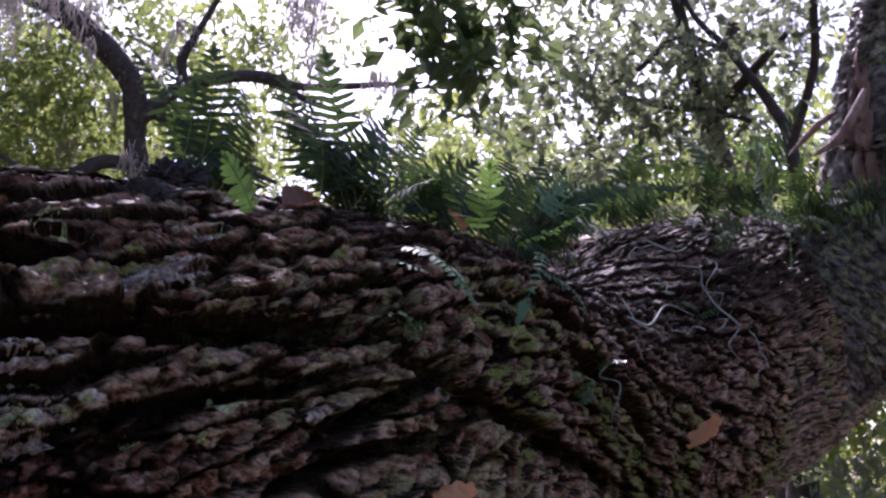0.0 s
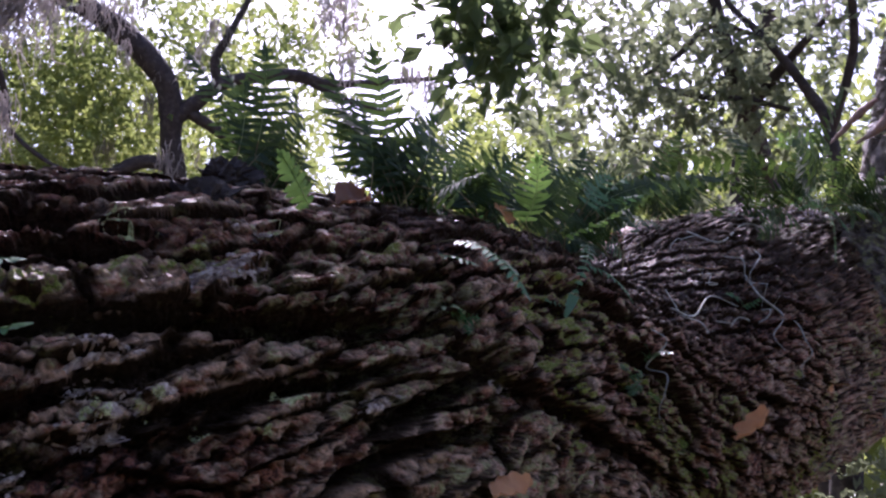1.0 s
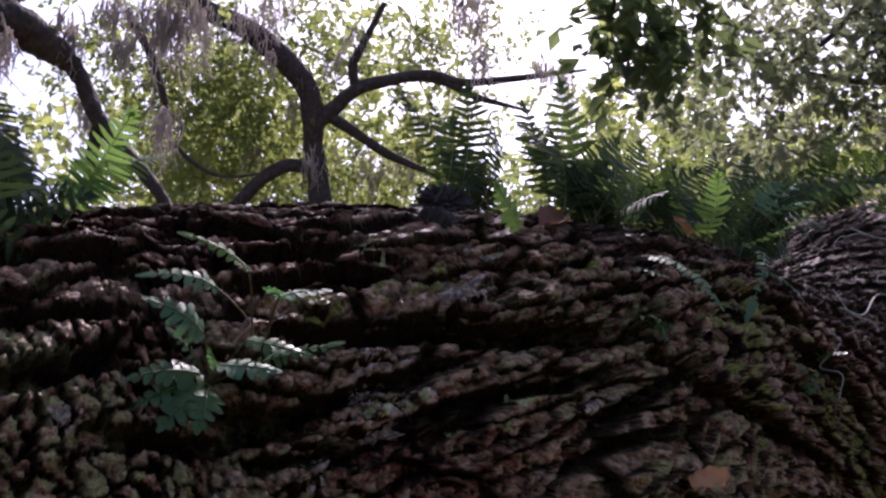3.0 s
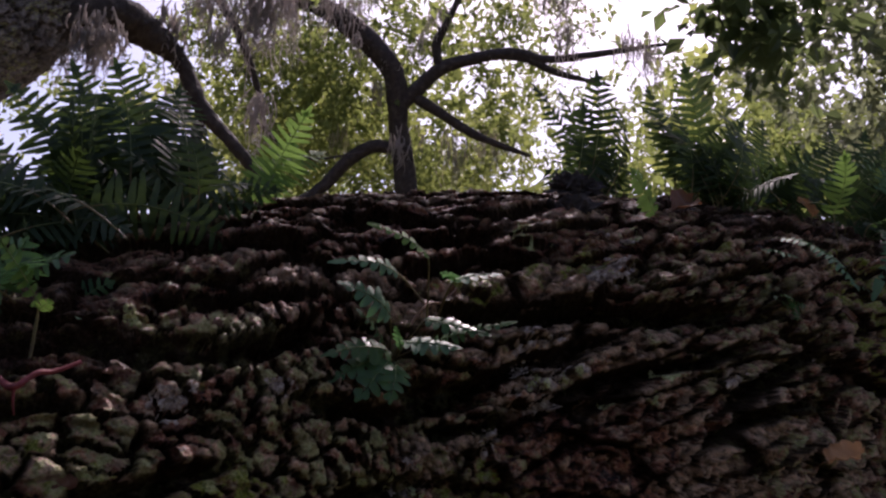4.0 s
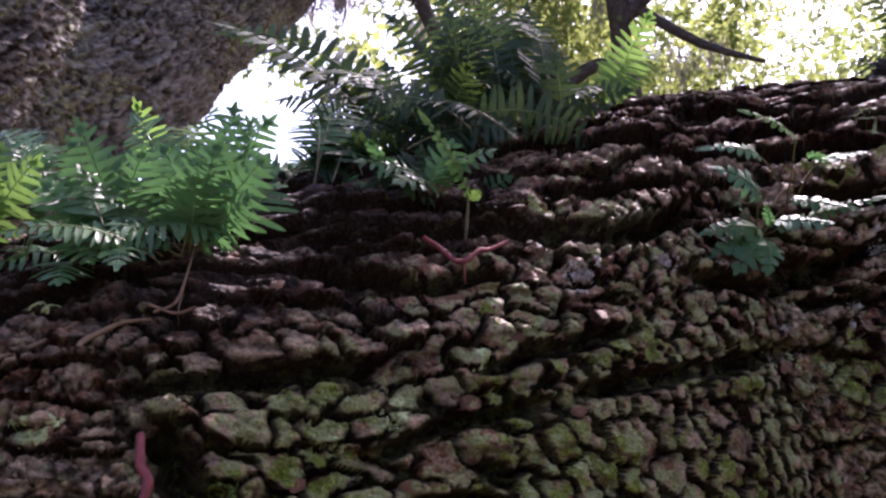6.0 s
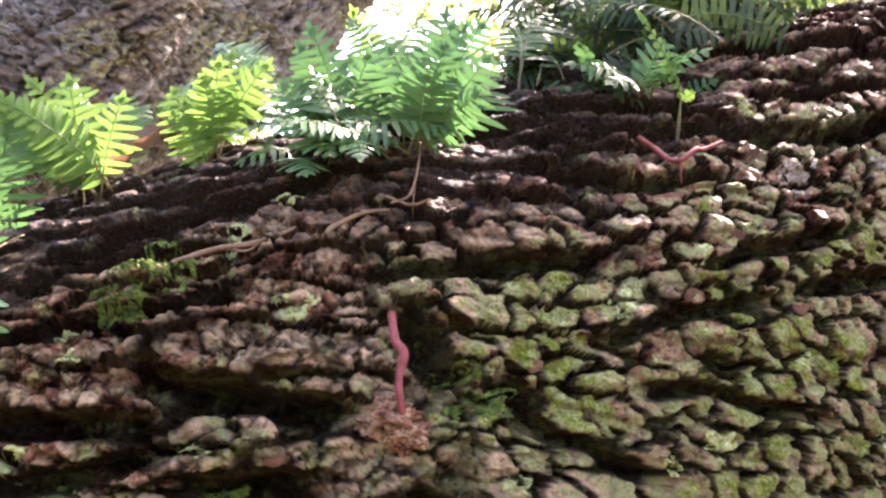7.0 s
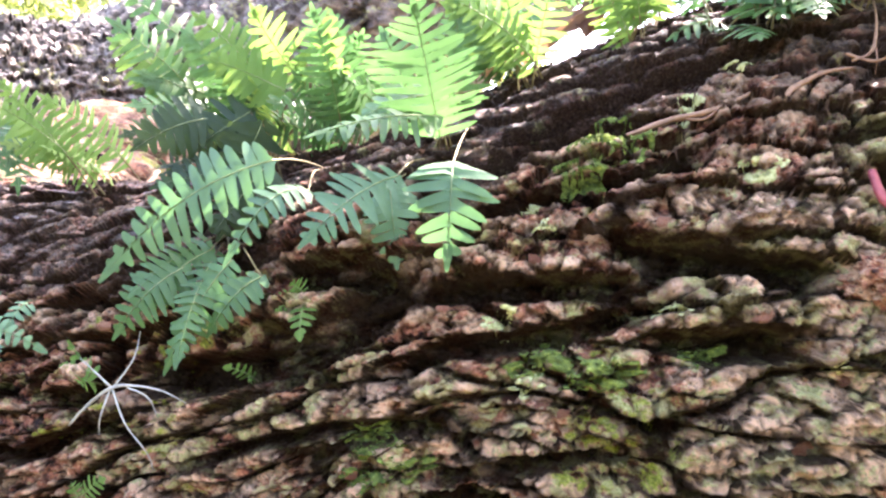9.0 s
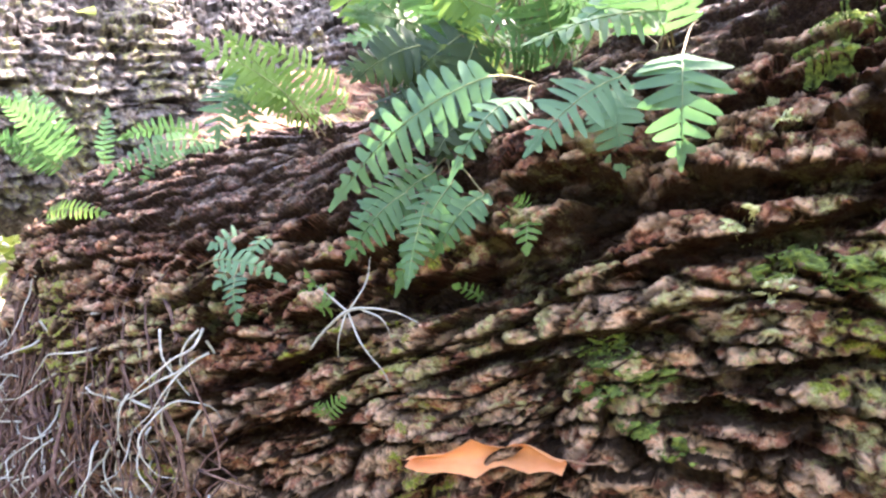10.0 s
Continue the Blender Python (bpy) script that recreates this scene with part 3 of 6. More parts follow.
def barked_tube(name, knots, mat, along, around, seed, coarse=1.0, harmonics=None, moss_bias=0.0):
    """A limb with modelled bark. along: (start, end, step) stretches in metres; around: angles in radians."""
    body = knots if isinstance(knots, Limb) else Limb(knots, seed, coarse, harmonics)
    a = np.concatenate([np.arange(p, q, st) for p, q, st in along])
    a = a[a < body.length[-1]]
    A, TH = np.meshgrid(a, np.asarray(around), indexing="ij")
    if len(around) > 400:
        # spread the rows evenly over ledges and risers
        m = 450
        length = np.linalg.norm(np.diff(body.skin(A[:, :m], TH[:, :m])[0], axis=1), axis=2)
        share = length / length.sum(1, keepdims=True)
        wide = np.cumsum(np.pad(share, ((13, 12), (0, 0)), mode="edge"), 0)
        share = (wide[25:] - wide[:-25]) / 25
        share = np.vstack([share[:1], share])[:len(a)]
        run = np.hstack([np.zeros((len(a), 1)), np.cumsum(share, 1)])
        run = 0.8 * run / run[:, -1:] + 0.2 * np.linspace(0, 1, m)
        for r in range(len(a)):
            TH[r, :m] = np.interp(np.linspace(0, 1, m), run[r], TH[r, :m])
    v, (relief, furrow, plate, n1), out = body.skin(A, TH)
    B = TH * 0.42
    n, k = A.shape
    # the skin's own slope, so that chips stand square on the faces of the ledges
    slope = np.cross(np.gradient(v, axis=0), np.gradient(v, axis=1))
    slope = unit(slope) * np.sign((slope * out).sum(-1, keepdims=True))
    middle = v - body.ride(A, body.s)
    up, dirt_shade, plate = crumble(A, (middle * unit(body.ride(A, body.w0))).sum(-1), (middle * unit(body.ride(A, body.u0))).sum(-1), seed, coarse, net_zone(A, B, seed))
    v = v + unit(0.75 * slope + 0.25 * out) * (up * (1 - 0.6 * step(1.08, 0.9, B)) * np.clip((slope * out).sum(-1) * 1.3, 0.15, 1))[..., None]
    # risers and ledge undersides are coloured dark, as shade would leave them
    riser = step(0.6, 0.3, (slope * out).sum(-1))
    furrow = np.maximum(furrow * (1 - riser) + 0.97 * riser, dirt_shade * (0.65 + 0.6 * fbm(A * 30, B * 30, seed + 19, 2)))
    i, j = np.meshgrid(np.arange(n - 1), np.arange(k), indexing="ij")
    p, q = i * k + j, i * k + (j + 1) % k
    me = mesh_from(name, v.reshape(-1, 3), np.stack([p, q, q + k, p + k], -1).reshape(-1, 4), mat, False)
    x, z = v[..., 0], v[..., 2]
    mossy = fbm(A * 5.5, B * 5.5, seed + 21, 4)
    crust = fbm(A * 7, B * 7, seed + 23, 3)
    # moss is thickest low on the limb's nearer, damper stretch
    damp = step(0.0, -0.35, x) * step(-1.3, -0.7, x) * step(1.4, 1.2, z) + 0.4 * step(-0.1, 0.3, x)
    if seed == 5:
        # paler tone on a far band of ledges
        paler_far = 0.7 * step(4.8, 4.95, A) * step(5.6, 5.35, A) * step(1.06, 1.14, B) * step(0.45, 0.62, fbm(A * 9, B * 14, seed + 28, 3))
    else:
        paler_far = 0 * A
    thick = B + 0.22 * (fbm(A * 8, B * 8, seed + 29, 3) - 0.5)
    # crest litter and the shade under the ferns, both put into one dark mask
    litter = step(1.13, 0.97, thick) * (1 - 0.35 * step(4.35, 4.6, A) * step(5.5, 5.2, A)) + step(5.7, 6.2, A) * step(1.35, 1.1, thick)
    litter = np.clip(litter, 0, 1) if seed == 5 else 0 * A
    net = net_zone(A, B, seed)
    bare = 1 - 0.3 * net * step(0.42, 0.58, fbm(A * 26, B * 26, seed + 51, 3))
    add_float(me, "moss", bare * (1 - 0.8 * litter) * np.clip((mossy - 0.53 + 0.14 * damp + 0.1 * net + moss_bias + (0.34 * np.exp(-((A - 5.85 - 1.9 * (B - 1.22)) / 0.13) ** 2) * step(1.08, 1.17, B) if seed == 5 else 0.0)) * 6, 0, 1))
    # paler tone in patches low on the near flank
    paler = step(0.1, -0.4, x) * (0.45 * step(-1.7, -1.4, x) + 0.55 * step(-1.12, -0.9, x)) * step(1.32, 1.12, z) * step(0.3, 0.6, fbm(A * 6 + 40, B * 6, seed + 27, 3))
    add_float(me, "mat", litter)
    paler = np.maximum(paler, paler_far) + (1.8 * np.exp(-((A - 3.93) / 0.07) ** 2 - ((B - 1.315) / 0.045) ** 2) if seed == 5 else 0.0)
    add_float(me, "paler", paler + 0.25 * net)
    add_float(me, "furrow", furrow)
    add_float(me, "plate", np.clip(plate * 0.75 + 0.25 * n1, 0, 1))
    add_float(me, "crust", np.clip((crust - 0.5) * 5 + 0.3 * paler + 0.9 * damp + 0.5 * step(0.3, -0.1, x) * step(0.45, 0.6, crust), 0, 1) * (1 - 0.7 * litter) + 0.4 * net)
    return me


# ---- ground ----
def ground_mesh():
    n = 90
    g = np.linspace(-1, 1, n)
    g = np.sign(g) * np.abs(g) ** 2.5 * 400
    X, Y = np.meshgrid(g, g, indexing="ij")
    Z = 0.25 * (fbm(X * 0.25 + 50, Y * 0.25 + 50, 3) - 0.5) * np.minimum(1, 40 / (np.abs(X) + np.abs(Y) + 1)) - 0.05
    i, j = np.meshgrid(np.arange(n - 1), np.arange(n - 1), indexing="ij")
    a = i * n + j
    return mesh_from("ground", np.stack([X, Y, Z], -1).reshape(-1, 3), np.stack([a, a + n, a + n + 1, a + 1], -1).reshape(-1, 4), SOIL)


thing("ground", ground_mesh(), "forest floor of dark soil and leaf litter", "ground", kind="structure")

# ---- the live oak: near limb, main trunk and other limbs ----
LIMB = [
    (-4.7, 0.6, 1.1, 0.7),
    (-3.6, 0.02, 0.95, 0.5),
    (-2.65, -0.36, 0.85, 0.4),
    (-2.05, -0.34, 0.84, 0.37),
    (-1.542, -0.056, 0.897, 0.353),
    (-1.14, 0.39, 1.013, 0.445),
    (-0.836, 0.915, 1.186, 0.484),
    (-0.388, 1.326, 1.373, 0.413),
    (-0.098, 1.823, 1.466, 0.4),
    (0.217, 2.377, 1.488, 0.416),
    (0.643, 3.06, 1.701, 0.559),
    (1.5, 4.3, 2.05, 0.62),
    (2.5, 5.5, 2.35, 0.5), (4.0, 7.0, 2.9, 0.36), (6.0, 8.3, 3.5, 0.22), (8.0, 9.0, 3.8, 0.05),
]
SHAPE = (0.0207, 0.0056, 0.0153, 0.0100, 0.0129, -0.0086)
VISIBLE = np.concatenate([np.linspace(radians(96), radians(244), 450), np.linspace(radians(244), radians(456), 44)[1:-1]])
oak = tagged(new("live_oak"), "old spreading live oak with a huge low mossy limb", "tree")
LOW = Limb(LIMB, 5, 1.0, SHAPE)
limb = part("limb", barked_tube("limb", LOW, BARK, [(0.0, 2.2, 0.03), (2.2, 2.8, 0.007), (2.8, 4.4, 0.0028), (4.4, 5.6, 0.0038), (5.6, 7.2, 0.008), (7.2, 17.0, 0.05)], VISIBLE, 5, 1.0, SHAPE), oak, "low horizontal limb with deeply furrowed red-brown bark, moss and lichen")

RING = np.linspace(0, 2 * np.pi, 200, endpoint=False)
trunk_knots = [(-5.0, 0.9, -0.3, 1.0), (-4.95, 0.85, 0.5, 0.85), (-4.9, 0.8, 1.2, 0.7), (-4.95, 0.75, 1.7, 0.45)]
part("trunk", barked_tube("trunk", trunk_knots, BARK_GREY, [(0, 4.0, 0.025)], RING, 41, 1.7), oak, "thick grey-brown trunk with blocky bark")
# limb that rises and runs away behind the ferns
j_limb = [(-5.2, 0.6, 1.5, 0.62), (-4.788, 2.058, 2.301, 0.6), (-4.47, 2.805, 2.87, 0.52), (-4.356, 3.08, 3.255, 0.5), (-4.186, 3.511, 3.65, 0.4), (-4.01, 3.944, 4.248, 0.34), (-3.989, 4.622, 4.981, 0.26)]
part("limb", barked_tube("limb", j_limb, BARK_GREY, [(0, 7.0, 0.02)], RING, 43, 1.5), oak, "thick grey limb with scaly horizontal bark ridges")
l_limb = [(-2.422, -5.724, 2.659, 0.05), (-2.898, -4.518, 2.175, 0.28), (-3.485, -3.032, 1.765, 0.44), (-4.071, -1.547, 1.559, 0.5), (-4.268, -1.049, 1.525, 0.47), (-4.438, -0.449, 1.52, 0.45), (-4.547, 0.24, 1.544, 0.42), (-4.226, 1.437, 1.675, 0.36)]
part("limb", barked_tube("limb", l_limb, BARK_GREY, [(0, 3.4, 0.05), (3.4, 9.0, 0.011)], np.linspace(0, 2 * np.pi, 320, endpoint=False), 45, 1.5), oak, "thick pale grey limb lying behind the ferns")
k_limb = [(-4.264, 0.935, 1.488, 0.4), (-3.654, 1.116, 1.874, 0.32), (-3.418, 1.235, 2.107, 0.26), (-3.355, 1.388, 2.38, 0.24), (-3.424, 1.588, 2.787, 0.22), (-3.644, 1.782, 3.541, 0.2)]
part("limb", barked_tube("limb", k_limb, BARK_BROWN, [(0, 4.5, 0.009)], RING[::2], 47, 1.2), oak, "upward leaning brown limb")
arch = [(-4.209, 3.389, 3.614, 0.145), (-4.024, 3.601, 3.578, 0.128), (-3.868, 3.743, 3.715, 0.102), (-3.736, 3.85, 3.85, 0.093), (-3.608, 4.034, 3.953, 0.102), (-3.551, 4.235, 3.923, 0.111), (-3.438, 4.502, 3.821, 0.062), (-3.31, 4.61, 3.523, 0.053), (-3.137, 4.69, 3.31, 0.046), (-2.949, 4.77, 3.083, 0.04), (-2.808, 4.808, 2.852, 0.037)]
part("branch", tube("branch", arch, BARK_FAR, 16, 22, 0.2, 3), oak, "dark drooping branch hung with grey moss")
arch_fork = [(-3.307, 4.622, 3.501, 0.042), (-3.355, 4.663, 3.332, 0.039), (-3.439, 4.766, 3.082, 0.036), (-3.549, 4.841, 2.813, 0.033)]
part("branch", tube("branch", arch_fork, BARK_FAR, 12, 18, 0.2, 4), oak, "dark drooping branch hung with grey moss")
r_limb = [(0.95, 3.45, 1.55, 0.3), (1.818, 3.32, 2.288, 0.36), (1.896, 3.183, 2.568, 0.38), (1.878, 3.081, 2.829, 0.33), (1.92, 3.011, 3.152, 0.29), (2.045, 3.002, 3.652, 0.25), (2.256, 3.084, 4.575, 0.2)]
UPRIGHT = Limb(r_limb, 53, 0.9)
part("limb", barked_tube("limb", UPRIGHT, BARK_BROWN, [(0, 3.5, 0.008)], RING[::2], 53, 0.9), oak, "upright limb with rough brown bark")


# ---- further trees ----
def leaf_arrays(cent, direct, norm, ln, wd, fold=0.25):
    """Pointed leaves of four triangles each, folded along the midrib."""
    side = np.cross(norm, direct)
    side /= np.linalg.norm(side, axis=1)[:, None] + 1e-9
    up = np.cross(direct, side)
    L, W = ln[:, None], wd[:, None]
    v = np.stack([cent, cent + direct * L * 0.45 + side * W * 0.5 + up * W * fold, cent + direct * L, cent + direct * L * 0.45 - side * W * 0.5 + up * W * fold, cent + direct * L * 0.5], 1)
    k = np.arange(len(cent))[:, None] * 5
    f = np.concatenate([k + np.array([[0, 4, 1]]), k + np.array([[1, 4, 2]]), k + np.array([[2, 4, 3]]), k + np.array([[3, 4, 0]])], 0)
    return v.reshape(-1, 3), f


def crown_arrays(clumps, per, leaf, seed, droop=0.3, simple=False):
    """Sprays of leaves on short twigs, scattered in uneven clumps (x, y, z, radius)."""
    rng = np.random.RandomState(seed)
    out = []
    for x, y, z, r in clumps:
        n = max(3, int(1.6 * per * r * r))
        q = unit(rng.normal(size=(n, 3))) * (rng.rand(n, 1) ** 0.45) * r * np.array([1.15, 1.15, 0.8])
        keep = fbm(q[:, 0] * 2.2 / r + 9 + x, q[:, 2] * 2.2 / r + 9 + y, seed + 3, 2) > 0.44
        keep &= fbm(q[:, 0] * 5.5 / r + 3 + y, q[:, 2] * 5.5 / r + 5 + x, seed + 9, 2) > 0.47
        q = q[keep]
        n = len(q)
        tw = unit(rng.normal(size=(n, 3)) + np.array([0, 0, -droop]) + 0.5 * q / r)
        m = 9
        base = np.array([x, y, z]) + q
        along = np.linspace(0.05, 1.0, m)[None, :, None] * leaf * 3.2
        c = (base[:, None] + tw[:, None] * along).reshape(-1, 3)
        dr = unit(np.repeat(tw, m, 0) * 0.7 + rng.normal(size=(n * m, 3)) * 0.75)
        nm = unit(rng.normal(size=(n * m, 3)) * 0.7 + np.array([0, 0, 1.0]))
        ln = leaf * (0.6 + 0.7 * rng.rand(n * m))
        wd = ln * (0.46 + 0.2 * rng.rand(n * m))
        if simple:
            sd = unit(np.cross(nm, dr)) * wd[:, None] * 0.5
            v = np.stack([c, c + dr * ln[:, None] * 0.5 + sd, c + dr * ln[:, None], c + dr * ln[:, None] * 0.5 - sd], 1)
            out.append((v.reshape(-1, 3), np.arange(len(c) * 4).reshape(-1, 4)))
        else:
            out.append(leaf_arrays(c, dr, nm, ln, wd))
    return join_arrays(out)


def tree(label, wood, clumps, per, leaf, leaf_mat, seed, category="tree"):
    t = tagged(new("tree"), label, category, "trees behind the limb")
    for i, kn in enumerate(wood):
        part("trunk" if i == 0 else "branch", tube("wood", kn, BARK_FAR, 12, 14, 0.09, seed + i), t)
    for cl in clumps:
        v, f = crown_arrays(cl[0], per * cl[1], leaf, seed + 50 + len(cl[0]), 0.3)
        part("crown", mesh_from("crown", v, f, cl[2] if len(cl) > 2 else leaf_mat, False), t)
    return t


s_wood = [
    [(-4.017, 12.108, -0.113, 0.24), (-4.24, 12.005, 3.037, 0.19), (-4.196, 11.56, 5.07, 0.17), (-4.238, 11.27, 5.85, 0.15), (-4.214, 11.089, 6.306, 0.16), (-4.269, 10.901, 6.671, 0.16), (-4.614, 10.562, 7.073, 0.17), (-5.08, 10.191, 7.369, 0.15), (-5.607, 9.825, 7.532, 0.13), (-6.372, 9.144, 7.867, 0.1)],
    [(-4.177, 11.149, 6.196, 0.13), (-3.926, 11.148, 6.397, 0.11), (-3.586, 11.131, 6.672, 0.1), (-3.097, 11.198, 6.82, 0.09), (-2.53, 11.294, 6.894, 0.08), (-2.053, 11.425, 6.806, 0.06), (-1.324, 11.502, 6.848, 0.05), (-0.284, 11.528, 6.917, 0.02)],
    [(-4.086, 11.114, 6.351, 0.1), (-3.712, 11.326, 6.143, 0.08), (-3.254, 11.573, 5.852, 0.07), (-2.86, 11.734, 5.682, 0.05), (-2.38, 11.892, 5.513, 0.03)],
    [(-4.242, 11.37, 5.579, 0.09), (-4.612, 11.227, 5.596, 0.1), (-4.969, 11.16, 5.377, 0.1), (-5.33, 11.13, 4.999, 0.09), (-5.785, 11.02, 4.647, 0.08)],
    [(-3.586, 11.131, 6.672, 0.07), (-3.593, 10.97, 6.998, 0.07), (-3.358, 10.85, 7.36, 0.05), (-3.076, 10.691, 7.78, 0.04)],
    [(-2.934, 11.216, 6.867, 0.05), (-2.375, 11.36, 6.822, 0.06), (-1.904, 11.534, 6.62, 0.05), (-1.186, 11.702, 6.432, 0.02)],
    [(-4.925, 7.269, 5.936, 0.05), (-4.785, 7.547, 5.605, 0.045), (-4.697, 7.837, 5.137, 0.035), (-4.682, 7.994, 4.803, 0.02)],
    [(-5.766, 9.488, 5.608, 0.02), (-5.423, 9.83, 5.24, 0.03), (-5.042, 10.086, 5.066, 0.02), (-4.415, 10.318, 5.187, 0.01)],
]
tree("crooked live oak with a bent dark trunk and leaves coloured as sunlit", s_wood, [
    ([(-5.943, 11.146, 7.11, 1.38), (-5.388, 11.677, 6.543, 1.12), (-5.281, 12.142, 8.117, 0.88), (-3.783, 11.693, 7.741, 1), (-2.933, 11.907, 7.766, 1.12), (-3.669, 12.73, 6.841, 1.12), (-2.869, 12.544, 6.418, 0.75), (-2.402, 12.961, 8.145, 0.88), (-6.547, 10.62, 7.47, 1.25), (-4.451, 12.246, 8.494, 0.88), (-1.922, 12.912, 8.379, 0.62)], 130),
    ([(-7.513, 13.991, 7.072, 1.62), (-6.946, 15.309, 7.399, 1.38), (-5.027, 16.053, 7.299, 1.5), (-3.93, 15.473, 6.684, 1.25), (-6.124, 14.877, 6.386, 1.25), (-7.764, 14.165, 6.251, 1.12), (-3.247, 16.585, 7.008, 1.12), (-7.216, 14.609, 8.703, 1.12), (-5.289, 16.201, 6.634, 1)], 110, LEAF_SUN_TINT),
    ([(-7.242, 13.139, 6.912, 1.5), (-6.442, 13.381, 7.3, 1.38), (-5.983, 13.783, 6.841, 1), (-6.435, 12.119, 7.409, 1), (-5.756, 12.356, 7.606, 0.88), (-7.882, 14.052, 6.773, 1.25), (-4.157, 12.535, 8.452, 0.75), (-3.516, 13.632, 8.938, 1), (-2.756, 13.819, 8.911, 0.62)], 110, LEAF_SUN_TINT),
], 1.0, 0.12, LEAF_OAK, 100)

tree("dense broad-leaved tree with glossy leaves, haze put into their colour", [
    [(2.381, 6.046, 1.191, 0.11), (2.501, 5.85, 2.681, 0.07), (2.425, 5.705, 3.616, 0.045), (2.307, 5.721, 3.965, 0.036), (2.065, 5.733, 4.369, 0.028), (1.85, 5.765, 4.66, 0.02), (1.655, 5.709, 5.047, 0.02)],
    [(2.425, 5.705, 3.616, 0.035), (2.49, 5.363, 4.049, 0.03), (2.415, 5.086, 4.393, 0.026), (2.363, 4.72, 4.969, 0.02)],
    [(2.065, 5.733, 4.369, 0.02), (1.667, 5.604, 4.411, 0.016), (1.426, 5.656, 4.218, 0.02), (1.182, 5.671, 4.072, 0.01)],
    [(2.207, 5.81, 3.852, 0.018), (1.937, 5.954, 4.004, 0.022), (1.689, 6.102, 4.093, 0.02), (1.379, 6.224, 4.242, 0.02)],
], [
    ([(0.796, 5.708, 4.356, 0.5), (1.074, 5.439, 4.342, 0.5), (0.939, 5.924, 4.103, 0.5), (1.261, 5.69, 3.994, 0.5), (0.781, 6.075, 3.808, 0.4), (1.15, 6.04, 3.749, 0.5), (1.517, 5.768, 4.616, 0.5), (1.706, 6.12, 4.288, 0.4), (1.611, 6.059, 3.712, 0.4), (1.438, 6.28, 3.525, 0.4)], 260),
    ([(1.89, 5.944, 4.527, 0.5), (2.294, 5.98, 4.64, 0.6), (2.336, 6.444, 4.394, 0.4), (2.606, 6.167, 4.501, 0.5), (2.697, 5.659, 4.464, 0.5), (1.874, 5.829, 4.743, 0.5), (2.505, 6.134, 3.607, 0.4), (2.125, 6.668, 3.755, 0.4), (2.464, 5.468, 1.536, 0.5), (2.674, 5.371, 1.402, 0.6), (2.264, 5.556, 1.27, 0.5), (1.048, 7.144, 3.721, 0.4)], 240),
], 0.6, 0.095, LEAF_HAZE_TINT, 140)

tree("tree far behind the limb with pale hazy leaves", [
    [(3.089, 10.445, 1.024, 0.2), (3.138, 9.857, 4.785, 0.15), (3.376, 9.022, 6.458, 0.12)],
], [
    ([(1.467, 9.421, 6.835, 1), (2.351, 10.512, 6.639, 1.12), (3.084, 10.666, 5.904, 0.88), (3.96, 10.473, 5.665, 0.88), (4.192, 9.302, 5.461, 1), (1.276, 11.275, 5.254, 1), (2.249, 11.187, 5.063, 0.88), (3.247, 10.964, 4.989, 1), (3.917, 10.742, 4.992, 0.88), (-0.215, 12.909, 6.765, 0.75), (-0.996, 13.802, 7.14, 1), (0.858, 12.851, 6.837, 0.75)], 130),
    ([(-7.98, 7.822, 5.459, 0.8), (-8.029, 8.846, 6.167, 0.9), (-7.845, 9.298, 5.539, 0.7), (-6.677, 10.801, 6.774, 1.12), (-6.185, 11.413, 5.987, 1.12), (-5.616, 12.34, 7.187, 1.12), (-5.59, 12.782, 6.148, 1), (-4.155, 13.226, 6.284, 1), (-3.298, 13.231, 6.834, 0.88), (-3.767, 13.519, 5.735, 1), (-2.509, 13.688, 6.005, 1), (-1.759, 13.508, 6.775, 1), (-1.23, 13.789, 6.137, 1)], 110),
], 0.55, 0.12, LEAF_OAK, 170)

tree("live oak with loose clumps of small leaves coloured as sunlit", [
    [(-3.2, 15.0, -0.1, 0.22), (-3.4, 15.2, 2.6, 0.16), (-3.6, 15.6, 4.0, 0.1)],
], [
    ([(-5.354, 11.717, 6.723, 0.82), (-5.909, 11.306, 7.027, 0.64), (-5.268, 12.917, 6.736, 0.58), (-6.89, 11.177, 6.122, 0.64), (-3.393, 11.755, 8.043, 0.5), (-2.659, 12.077, 7.784, 0.55), (-4.298, 13.158, 6.988, 0.49), (-6.713, 9.985, 6.204, 0.42), (-6.98, 12.384, 6.028, 0.58), (-6.055, 12.844, 6.054, 0.58), (-4.165, 13.474, 6.295, 0.58), (-4.189, 11.822, 7.458, 0.36), (-2.442, 13.465, 7.332, 0.58), (-6.58, 10.882, 7.132, 0.55), (-0.743, 13.766, 7.066, 0.39), (-6.977, 10.448, 7.468, 0.55)], 62, LEAF_SUN_TINT),
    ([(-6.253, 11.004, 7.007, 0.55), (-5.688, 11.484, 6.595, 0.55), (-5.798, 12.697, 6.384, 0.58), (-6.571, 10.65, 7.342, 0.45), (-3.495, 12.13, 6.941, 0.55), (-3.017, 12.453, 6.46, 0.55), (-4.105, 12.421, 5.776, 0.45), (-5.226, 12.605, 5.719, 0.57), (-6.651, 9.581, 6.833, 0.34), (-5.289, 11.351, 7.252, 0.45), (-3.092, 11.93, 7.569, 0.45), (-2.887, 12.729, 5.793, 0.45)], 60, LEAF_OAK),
], 1.0, 0.14, LEAF_OAK, 230)
